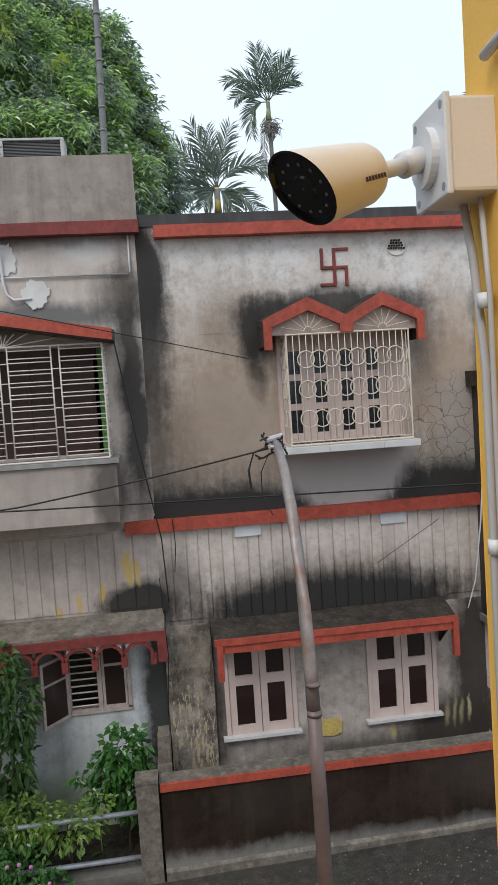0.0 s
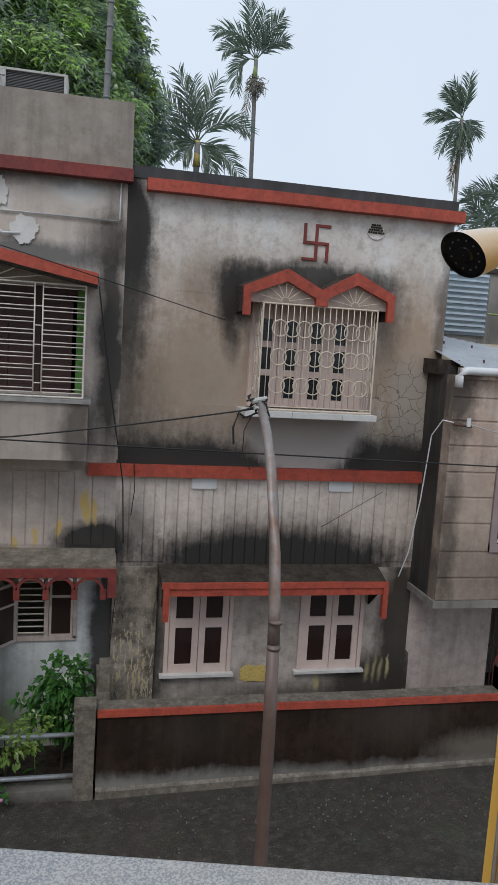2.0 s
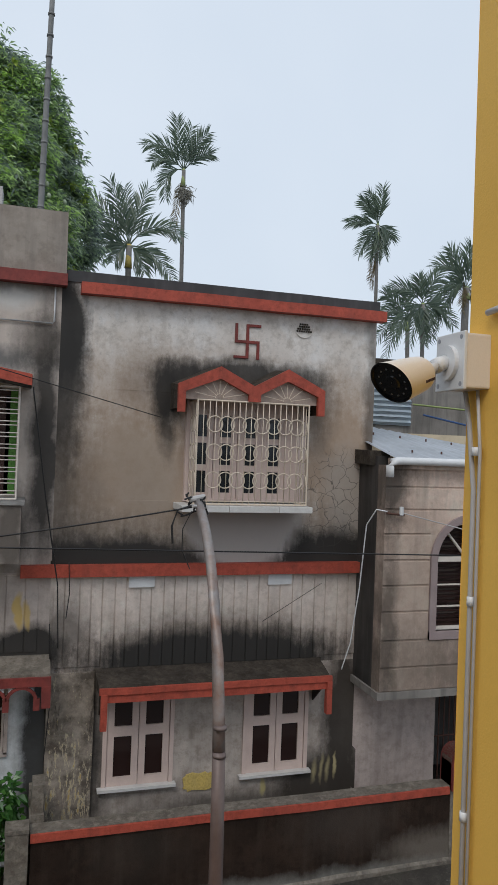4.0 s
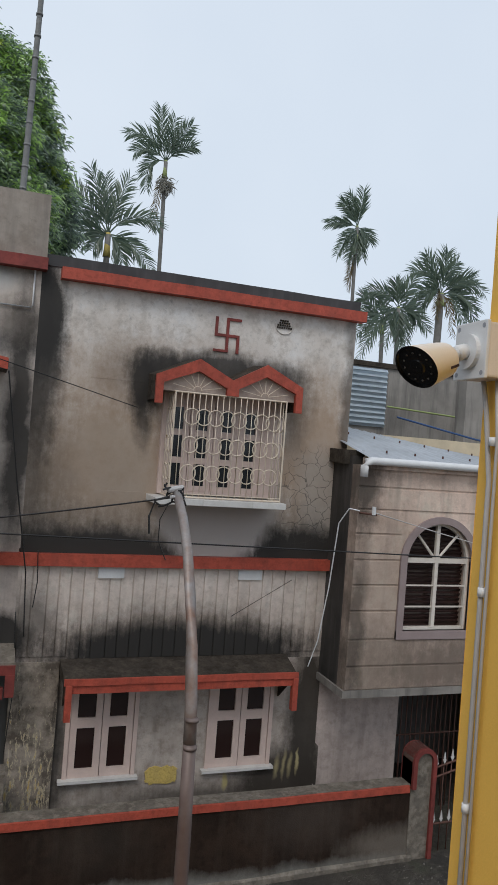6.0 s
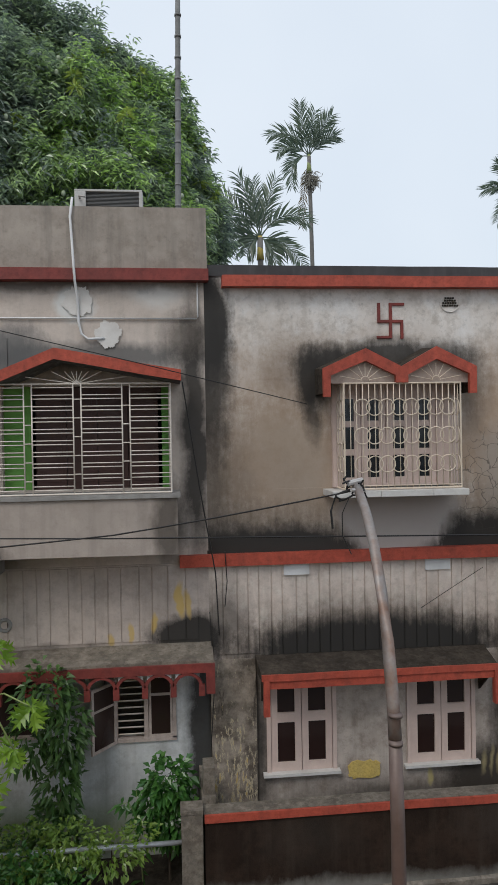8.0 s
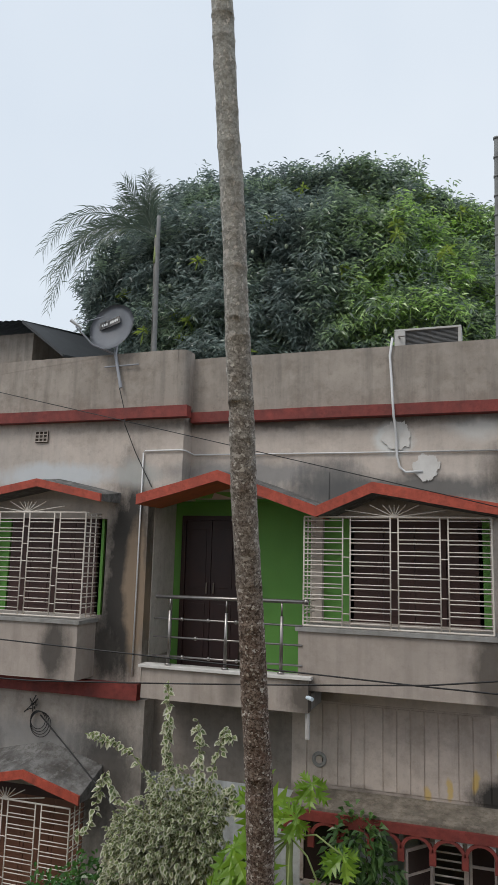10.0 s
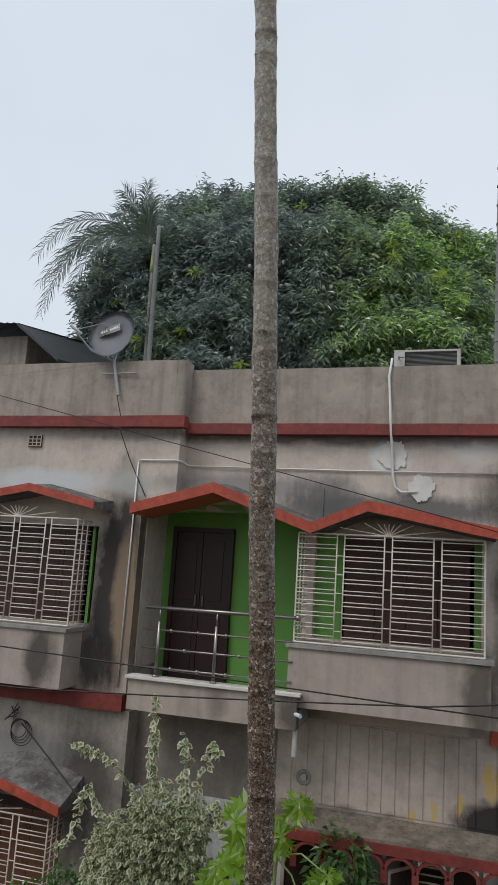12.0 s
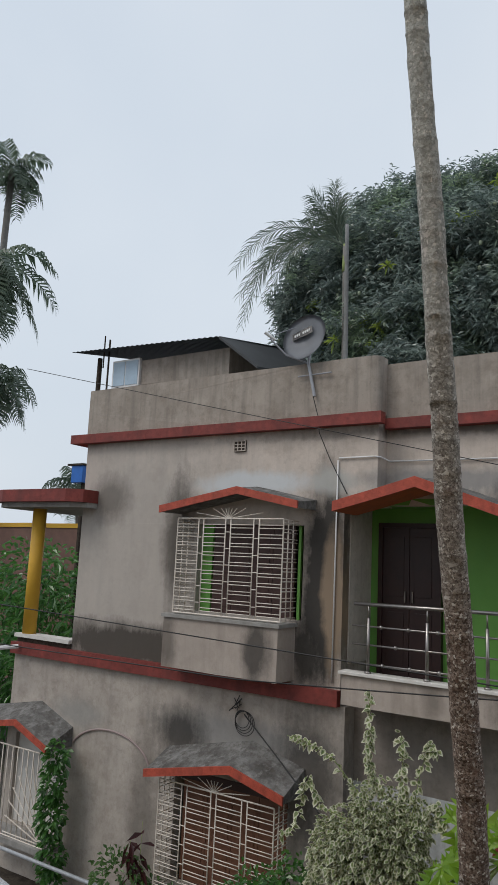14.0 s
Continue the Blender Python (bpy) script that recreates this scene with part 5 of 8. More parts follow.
        part("arch_infill", bm, m_pale if i > 4 else m_ledge, h)
        part("pendant", roughen(boxes((cx + 0.125, cx + 0.192, 8.545, 8.605, 2.04, 2.16)), 0.1, 0.003), m_red_dull, h)
    # veranda roof and its yellow column
    pts = [(-9.95, 8.35), (-9.6, 8.22), (-8.1, 8.25), (-7.86, 8.4), (-7.86, 8.74), (-8.19, 8.74), (-8.19, 10.5), (-10.05, 10.5), (-10.05, 8.5)]
    bm = bmesh.new()
    lo, hi = [bm.verts.new((x, y, 5.82)) for x, y in pts], [bm.verts.new((x, y, 6.02)) for x, y in pts]
    bm.faces.new(lo[::-1]), bm.faces.new(hi)
    for i in range(len(pts)):
        k = (i + 1) % len(pts)
        bm.faces.new((lo[i], lo[k], hi[k], hi[i]))
    part("veranda_roof", bm, m_red_dull, h, "dull red flat veranda roof")
    bm = bmesh.new()
    lo, hi = [bm.verts.new((x * 0.985 - 0.13, y + 0.12, 5.74)) for x, y in pts], [bm.verts.new((x * 0.985 - 0.13, y + 0.12, 5.82)) for x, y in pts]
    bm.faces.new(lo[::-1]), bm.faces.new(hi)
    for i in range(len(pts)):
        k = (i + 1) % len(pts)
        bm.faces.new((lo[i], lo[k], hi[k], hi[i]))
    part("veranda_soffit", bm, m_cement, h)
    part("column", tubes((((-9.28, 8.78, 3.66), (-9.28, 8.78, 5.75)), 0.115), sides=20), m_ycol, h, "round yellow column", True)
    # wall moulding, vents, pipes
    bm = bmesh.new()
    tube(bm, [(-7.22 - 0.82 * math.cos(a), 8.72, 1.98 + 0.47 * math.sin(a)) for a in [math.pi * (0.12 + 0.86 * i / 16) for i in range(17)]], 0.016, sides=6)
    part("wall_moulding", bm, m_surround, h, "thin arched wall moulding")
    # near-black backing takes the place of shade between the lattice bars
    vent = part("wall_vent", boxes((-5.22, -5.02, 8.705, 8.735, 6.54, 6.70)), m_ledge, h, "small lattice vent")
    bm = bmesh.new()
    for i in range(4):
        tube(bm, [(-5.215 + i * 0.064, 8.70, 6.545), (-5.215 + i * 0.064, 8.70, 6.695)], 0.008, sides=5)
        tube(bm, [(-5.22, 8.70, 6.55 + i * 0.047), (-5.02, 8.70, 6.55 + i * 0.047)], 0.007, sides=5)
    part("lattice", bm, m_left, vent)
    part("wall_pipe", tubes((((-3.58, 8.71, 3.6), (-3.57, 8.71, 6.36), (-3.55, 8.71, 6.39), (-3.05, 8.71, 6.39), (-3.0, 8.75, 6.385), (-2.97, 8.97, 6.36), (-1.0, 8.98, 6.345), (0.97, 8.98, 6.335), (0.985, 8.98, 6.36), (0.985, 8.98, 6.76)), 0.010), sides=8), m_whiteplastic, h, "thin white wall conduit", True)
    part("hose", tubes((((-0.43, 8.92, 7.72), (-0.46, 8.92, 7.5), (-0.44, 8.9, 7.2), (-0.42, 8.84, 6.95), (-0.41, 8.84, 6.75), (-0.40, 8.95, 6.6), (-0.39, 8.96, 6.30), (-0.36, 8.96, 6.16), (-0.29, 8.96, 6.10), (-0.10, 8.98, 6.11)), 0.015), sides=8), m_whiteplastic, h, "white hose down the wall", True)
    for cx, cz, r, sd in ((-0.40, 6.54, 0.21, 1.0), (-0.06, 6.15, 0.19, 5.0)):
        pts = [(cx + r * (0.8 + 0.22 * noise.noise(Vector((math.cos(a) * 2 + sd, math.sin(a) * 2, sd))) + 0.14 * noise.noise(Vector((math.cos(a) * 9 + sd, math.sin(a) * 9, sd)))) * math.cos(a), cz + r * (0.8 + 0.22 * noise.noise(Vector((math.cos(a) * 2 + sd, math.sin(a) * 2, sd))) + 0.14 * noise.noise(Vector((math.cos(a) * 9 + sd, math.sin(a) * 9, sd)))) * math.sin(a)) for a in [math.tau * i / 90 for i in range(90)]]
        bm = bmesh.new()
        slab(bm, pts, pts, 8.982, 8.998)
        part("plaster_patch", bm, m_sill, h, "ragged white plaster patch")
    bm = bmesh.new()
    ring(bm, (-1.29, 8.985, 2.82), 0.065, 0.022, 18)
    part("pipe_hole", bm, m_cement, h, "round drain hole")
    # flat near-black disc stands in for the shade inside the hole
    part("pipe_hole_shade", tubes((((-1.29, 8.992, 2.82), (-1.29, 8.996, 2.82)), 0.055), sides=14), m_ledge, h)
    part("pipe_stub", tubes((((-1.36, 8.45, 3.60), (-1.22, 8.32, 3.59)), 0.022), sides=8), m_bluetin, h, "pale blue pipe stub")
    part("pipe_stub", tubes((((-1.30, 8.45, 3.42), (-1.30, 8.45, 3.15)), 0.028), sides=8), m_greypipe, h)
    part("pipe_stub", tubes((((-9.3, 8.6, 3.46), (-9.55, 8.25, 3.42)), 0.035), sides=8), m_whiteplastic, h, "white spout")
    return h


def grille_window(name, x0, x1, z0, z1, y, back, label, shutters, green):
    """A bay grille: upright pairs, rungs between them, short links; barred sides; sunburst above."""
    t = thing(name, label, "window", kind="structure")
    R = 0.0085
    g = part("grille", tubes((((x0, y, z0), (x1, y, z0)), 0.010), (((x0, y, z1), (x1, y, z1)), 0.010), (((x0, y, z0), (x0, y, z1)), 0.010), (((x1, y, z0), (x1, y, z1)), 0.010)), m_whitebar, t, "white painted grille frame")
    n = 4 if x1 - x0 > 1.6 else 3
    gap = 0.085
    w = (x1 - x0 - gap * (n - 1)) / n
    up = bar_mesh("bar", (0, 0, z0), (0, 0, z1), R, m_whitebar)
    rung = bar_mesh("bar", (0, 0, 0), (w, 0, 0), 0.0065, m_whitebar)
    link = bar_mesh("bar", (0, 0, 0), (gap, 0, 0), 0.0065, m_whitebar)
    side = bar_mesh("bar", (0, 0, 0), (0, back - y, 0), 0.0065, m_whitebar)

    def bar(me, at):
        b = part("bar", me, None, g)
        b.location = at
    for i in range(n):
        a = x0 + i * (w + gap)
        if i:
            bar(up, (a, y, 0))
        if i < n - 1:
            bar(up, (a + w, y, 0))
            for k in range(5):
                bar(link, (a + w, y, z0 + (z1 - z0) * (0.12 + 0.17 * k + 0.06 * (i % 2))))
        z, k = z0 + 0.045, 0
        while z < z1 - 0.03:
            bar(rung, (a, y, z))
            z += 0.042 if k % 2 == 0 else 0.082
            k += 1
    for x in (x0, x1):
        for k in range(1, 3):
            bar(up, (x, y + (back - y) * k / 3, 0))
        z, k = z0, 0
        while z <= z1 + 0.001:
            bar(side, (x, y, z))
            z += 0.042 if k % 2 == 0 else 0.082
            k += 1
    cx = (x0 + x1) / 2
    bm = bmesh.new()
    for i in range(9):
        a = math.pi * (0.05 + 0.9 * i / 8)
        L = min(0.55, 0.15 / max(0.2, math.sin(a)))
        tube(bm, [(cx, y, z1), (cx + L * math.cos(a), y, z1 + L * math.sin(a) * 0.9)], 0.006, sides=5)
    part("sunburst", bm, m_whitebar, t)
    a, b = shutters
    m = (b - a) / 4
    part("window_frame", boxes((a - 0.04, b + 0.04, back + 0.08, back + 0.13, z1 - 0.06, z1 + 0.05), (a - 0.04, b + 0.04, back + 0.08, back + 0.13, z0 - 0.06, z0 + 0.02)), m_shutter, t)
    for i in range(4):
        part("shutter", boxes((a + i * m + 0.004, a + (i + 1) * m - 0.004, back + 0.08, back + 0.12, z0 + 0.02, z1 - 0.06), (a + i * m + 0.06, a + (i + 1) * m - 0.06, back + 0.072, back + 0.081, z0 + 0.10, z0 + 0.5),
                              (a + i * m + 0.06, a + (i + 1) * m - 0.06, back + 0.072, back + 0.081, z0 + 0.62, z1 - 0.14)), m_shutter if green else m_brown, t, "brown closed shutter")
    if green:
        part("reveal", boxes((x0 + 0.02, a - 0.04, back + 0.10, back + 0.14, z0 - 0.06, z1 + 0.1), (b + 0.04, x1, back + 0.10, back + 0.14, z0 - 0.06, z1 + 0.1)), m_green, t, "green painted reveal")
    return t


make_left_house()
grille_window("window_5", -1.37, 0.645, 4.345, 5.545, 8.47, 9.0, "brown shuttered window behind a white barred bay grille", (-0.92, 0.50), True)
grille_window("window_6", -5.87, -4.14, 4.29, 5.575, 8.36, 8.73, "brown shuttered window behind a white grille, green inside", (-5.55, -4.22), True)
grille_window("window_7", -5.95, -4.14, 0.75, 2.10, 8.40, 8.73, "ground-floor brown window behind a white grille", (-5.85, -4.2), False)


def low_windows():
    t = thing("window_8", "small ground-floor window with one casement open outwards", "window", kind="structure", at=(0.05, 0, -0.10))
    z0, z1 = 1.52, 2.27
    part("window_frame", boxes((-0.12, 0.60, 8.97, 9.05, z0 - 0.03, z0 + 0.02), (-0.12, -0.08, 8.97, 9.05, z0, z1), (0.56, 0.60, 8.97, 9.05, z0, z1), (0.225, 0.275, 8.965, 9.05, z0, z1), (-0.08, 0.56, 8.97, 9.05, z1 - 0.04, z1)), m_porch, t)
    bar = bar_mesh("bar", (-0.08, 9.0, 0), (0.225, 9.0, 0), 0.010, m_whitebar)
    for i in range(9):
        b = part("bar", bar, None, t)
        b.location = (0, 0, z0 + 0.06 + i * 0.078)
    part("casement_leaf", boxes((0.28, 0.555, 8.975, 9.0, z0 + 0.02, z0 + 0.05), (0.28, 0.31, 8.975, 9.0, z0 + 0.05, z1 - 0.04), (0.53, 0.555, 8.975, 9.0, z0 + 0.05, z1 - 0.04), (0.31, 0.53, 8.975, 9.0, 2.02, 2.05)), m_porch, t)
    part("pane", boxes((0.31, 0.53, 8.984, 8.99, z0 + 0.05, z1 - 0.04)), m_glass, t)
    leafp = part("casement_leaf", boxes((0, 0.40, -0.012, 0.012, 0, 0.035), (0, 0.40, -0.012, 0.012, 0.70, 0.735), (0, 0.035, -0.012, 0.012, 0.035, 0.70), (0.365, 0.40, -0.012, 0.012, 0.035, 0.70), (0.035, 0.365, -0.010, 0.010, 0.46, 0.485)), m_porch, t, "casement standing open")
    leafp.matrix_basis = pose(-0.10, 8.965, z0 - 0.03, 0, 0, 232)
    p = part("pane", boxes((0.035, 0.365, -0.003, 0.003, 0.035, 0.70)), m_glass, leafp)
    part("latch", tubes((((0.20, -0.02, 0.45), (0.20, -0.02, 0.33)), 0.008)), m_steel, leafp)
    # added dark sheet that gives the opening its room shade
    part("dark_backing", boxes((-0.5, 0.8, 9.6, 9.62, 1.3, 2.5)), m_dim, t)
    t = thing("window_9", "dark ground-floor window behind the papaya", "window", kind="structure")
    part("window_frame", boxes((-1.50, -0.92, 8.97, 9.05, z0 - 0.03, z0 + 0.02), (-1.50, -1.46, 8.97, 9.05, z0, z1), (-0.96, -0.92, 8.97, 9.05, z0, z1), (-1.46, -0.96, 8.97, 9.05, z1 - 0.04, z1)), m_porch, t)
    part("pane", boxes((-1.46, -0.96, 8.995, 9.0, z0 + 0.02, z1 - 0.04)), m_glass, t)
    # white ray-patterned grille of the wing's end window
    t = thing("window_10", "ground-floor window with a white ray-patterned grille", "window", kind="structure")
    y = 8.38
    g = part("grille", tubes((((-9.4, y, 0.70), (-8.08, y, 0.70)), 0.012), (((-9.4, y, 2.0), (-8.08, y, 2.0)), 0.012), (((-8.08, y, 0.70), (-8.08, y, 2.0)), 0.012), (((-8.08, y, 2.0), (-8.08, 8.73, 2.0)), 0.012), (((-8.08, y, 0.7), (-8.08, 8.73, 0.7)), 0.012)), m_whitebar, t)
    up = bar_mesh("bar", (0, 0, 0.70), (0, 0, 2.0), 0.009, m_whitebar)
    for i in range(12):
        b = part("bar", up, None, g)
        b.location = (-9.4 + i * 0.12, y, 0)
    bm = bmesh.new()
    for i in range(9):
        a = math.pi * (0.5 + i / 16)
        tube(bm, [(-8.1, y - 0.012, 0.75), (-8.1 + 1.1 * math.cos(a) * 0.8, y - 0.012, 0.75 + 1.2 * math.sin(a))], 0.009, sides=5)
    part("rays", bm, m_whitebar, g)
    part("window_sill", boxes((-9.5, -8.02, 8.30, 8.73, 0.62, 0.70)), m_cement, t)
    part("curtain", boxes((-9.3, -8.12, 8.80, 8.82, 0.75, 2.1)), m_sill, t)


low_windows()


def make_balcony_door():
    t = thing("door_1", "closed dark brown double door on the green balcony", "door", kind="structure")
    x0, x1, z0, z1, y = -3.265, -2.53, 3.612, 5.55, 9.53
    part("door_frame", boxes((x0 - 0.06, x0, y - 0.06, y + 0.02, z0, z1 + 0.06), (x1, x1 + 0.06, y - 0.06, y + 0.02, z0, z1 + 0.06), (x0, x1, y - 0.06, y + 0.02, z1, z1 + 0.06)), m_door, t)
    mid = (x0 + x1) / 2
    for a, b in ((x0, mid - 0.003), (mid + 0.003, x1)):
        lf = part("door_leaf", boxes((a, b, y - 0.035, y + 0.01, z0, z1), (a + 0.07, b - 0.07, y - 0.045, y - 0.03, z0 + 0.12, z0 + 0.85), (a + 0.07, b - 0.07, y - 0.045, y - 0.03, z0 + 1.05, z1 - 0.12), bevel=0.004), m_door, t)
        part("door_handle", tubes((((mid + (0.05 if a > mid else -0.05), y - 0.06, z0 + 0.98), (mid + (0.05 if a > mid else -0.05), y - 0.06, z0 + 1.12)), 0.01)), m_steel, lf, "steel pull handle")


def make_railing():
    t = thing("balcony_railing", "stainless steel balcony railing with ball fittings", "railing")
    y, z0 = 8.41, 3.815
    part("handrail", tubes((((-3.15, y, 4.59), (-1.34, y, 4.60)), 0.022), sides=12), m_steel, t, smooth=True)
    ball = bmesh.new()
    bmesh.ops.create_uvsphere(ball, u_segments=12, v_segments=8, radius=0.034)
    end = mesh_of(ball, "end_ball", m_steel, True)
    b = part("end_ball", end, None, t)
    b.location = (-1.32, y, 4.60)
    for z in (4.34, 4.13, 3.915):
        part("mid_rail", tubes((((-3.17, y, z), (-1.36, y, z)), 0.011)), m_steel, t, smooth=True)
    post = mesh_of(tubes((((0, 0, 0), (0, 0, 0.62)), 0.020), (((0, 0, 0.62), (0, 0, 0.775)), 0.010), (((0, 0, 0), (0, 0, 0.02)), 0.04), sides=12), "post", m_steel, True)
    for x in (-2.965, -2.26, -1.60):
        p = part("post", post, None, t)
        p.location = (x, y, z0)
    sm = bmesh.new()
    bmesh.ops.create_uvsphere(sm, u_segments=10, v_segments=6, radius=0.024)
    small = mesh_of(sm, "rail_ball", m_steel, True)
    for z, xs in ((4.34, (-2.81, -2.48, -2.14)), (4.13, (-2.63, -1.97)), (3.915, (-2.79, -2.46, -2.12))):
        for x in xs:
            p = part("rail_ball", small, None, t)
            p.location = (x, y, z)


make_balcony_door()
make_railing()


# ---- things on the roofs ----
def make_dish():
    t = thing("satellite_dish", "grey satellite dish with a dark name plate on the parapet", "dish", at=(0.17, 0, -0.03))
    m = look((-4.27, 8.74, 8.07), (-4.5, 4.9, 9.3)) @ pose(0, 0, 0, 0, 0, -20)
    bm = bmesh.new()
    rings = []
    for k in range(6):
        r = 0.37 * k / 5
        z = 0.10 * (k / 5) ** 2
        rings.append([bm.verts.new((r * math.cos(a) * 0.9, r * math.sin(a), -z)) for a in [math.tau * i / 36 for i in range(36)]] if k else [bm.verts.new((0, 0, 0))])
    for k in range(5):
        for i in range(36):
            j = (i + 1) % 36
            if k == 0:
                bm.faces.new((rings[0][0], rings[1][i], rings[1][j]))
            else:
                bm.faces.new((rings[k][i], rings[k + 1][i], rings[k + 1][j], rings[k][j]))
    bmesh.ops.solidify(bm, geom=bm.faces[:], thickness=0.008)
    d = part("reflector", bm, m_dish, t, smooth=True)
    d.matrix_basis = m
    pl = part("name_plate", boxes((-0.12, 0.19, 0.05, 0.17, -0.062, -0.055)), m_black, d, "black plate with a white bar of lettering")
    for i in (0, 1, 2, 3, 5, 6, 7):
        part("lettering_bar", boxes((-0.09 + 0.032 * i, -0.068 + 0.032 * i, 0.09, 0.13, -0.066, -0.062)), m_word, pl)
    part("feed_arm", tubes((((-4.2, 8.70, 7.72), (-4.42, 8.45, 7.80), (-4.60, 8.30, 8.02)), 0.013), (((-4.45, 8.72, 8.28), (-4.60, 8.30, 8.05)), 0.006)), m_dish, t)
    part("receiver", tubes((((-4.66, 8.26, 8.10), (-4.60, 8.31, 8.05)), 0.022), (((-4.60, 8.30, 8.05), (-4.55, 8.36, 8.01)), 0.018), sides=10), m_whiteplastic, t, "small white receiver head")
    part("mast", tubes((((-4.25, 8.80, 8.0), (-4.20, 8.66, 7.72), (-4.08, 8.64, 7.25)), 0.022), (((-4.35, 8.66, 7.55), (-3.85, 8.66, 7.56)), 0.010)), m_dish, t)
    part("cable", tubes((((-4.1, 8.64, 7.25), (-4.0, 8.62, 6.95), (-3.97, 8.6, 6.75), (-3.85, 8.7, 6.4), (-3.60, 8.71, 5.95)), 0.006), sides=5), m_cable, t)


def make_roof_things():
    make_dish()
    t = thing("cooling_unit", "white boxed outdoor air unit behind the parapet", "air unit")
    part("casing", boxes((-0.43, 0.36, 9.12, 9.42, 7.62, 7.66), (-0.43, 0.36, 9.12, 9.42, 7.86, 7.885), (-0.43, -0.30, 9.12, 9.42, 7.66, 7.86), (0.32, 0.36, 9.12, 9.42, 7.66, 7.86), bevel=0.004), m_unit, t, "white casing")
    part("fin_panel", boxes((-0.30, 0.32, 9.16, 9.2, 7.66, 7.86)), m_fin, t)
    fin = mesh_of(boxes((-0.30, 0.32, 9.145, 9.16, 0, 0.006)), "fin", m_fin)
    for i in range(12):
        p = part("fin", fin, None, t)
        p.location = (0, 0, 7.67 + i * 0.016)
    part("stand", boxes((-0.40, -0.35, 9.14, 9.4, 6.75, 7.62), (0.28, 0.33, 9.14, 9.4, 6.75, 7.62)), m_greypipe, t)
    part("tap", tubes((((-0.37, 9.12, 7.78), (-0.37, 9.05, 7.78), (-0.30, 9.05, 7.77)), 0.012)), m_steel, t)
    bm = bmesh.new()
    pts = [(0.77 + 0.004 * i, 9.4, 6.75 + i * 0.26) for i in range(15)]
    tube(bm, pts, 0.042, 0.032, sides=10)
    for p in pts[1:]:
        tube(bm, [(p[0], p[1], p[2] - 0.012), (p[0], p[1], p[2] + 0.012)], 0.043, sides=10)
    b = part("bamboo_pole", bm, m_bamboo, None, smooth=True)
    tagged(b, "tall grey jointed bamboo pole on the roof", "pole")
    # small room on the roof
    t = thing("roof_shed", "small cement roof room under dark corrugated sheets", "shed")
    part("shed_wall", boxes((-9.9, -7.05, 11.0, 11.15, 6.75, 8.95)), m_parapet, t)
    part("shed_wall", boxes((-7.2, -7.05, 11.15, 13.2, 6.75, 8.95)), m_parapet, t)
    part("shed_post", tubes((((-10.35, 10.9, 6.8), (-10.35, 10.9, 9.1)), 0.05), (((-10.15, 10.95, 6.8), (-10.15, 10.95, 9.5)), 0.02), (((-10.3, 10.95, 8.9), (-10.3, 10.95, 9.6)), 0.015)), m_ledge, t)
    part("shed_window", boxes((-10.0, -9.25, 10.94, 11.0, 8.42, 9.0)), m_whiteplastic, t)
    part("pane", boxes((-9.96, -9.65, 10.93, 10.94, 8.46, 8.96), (-9.62, -9.29, 10.93, 10.94, 8.46, 8.96)), m_bluepane, t)
    bm = bmesh.new()
    prev = None
    for i in range(121):
        x = -10.9 + 3.9 * i / 120
        z = 9.22 - 0.045 * (x + 10.9) + 0.012 * math.sin(i * math.tau / 4)
        row = [bm.verts.new((x, 10.6, z)), bm.verts.new((x, 13.4, z + 0.5))]
        if prev:
            bm.faces.new((prev[0], row[0], row[1], prev[1]))
        prev = row
    bmesh.ops.solidify(bm, geom=bm.faces[:], thickness=0.02)
    part("roof", bm, m_darktin, t, "dark corrugated roof sheet", True)
    bm = bmesh.new()
    slab(bm, [(-7.02, 9.05), (-6.15, 8.38), (-6.15, 8.34), (-7.02, 9.0)], [(-7.02, 9.5), (-6.15, 8.8), (-6.15, 8.76), (-7.02, 9.46)], 10.6, 13.4)
    part("roof", bm, m_darktin, t)
    part("shed_wall", boxes((-7.0, -6.3, 11.3, 11.35, 6.75, 8.5)), m_darktin, t)


make_roof_things()


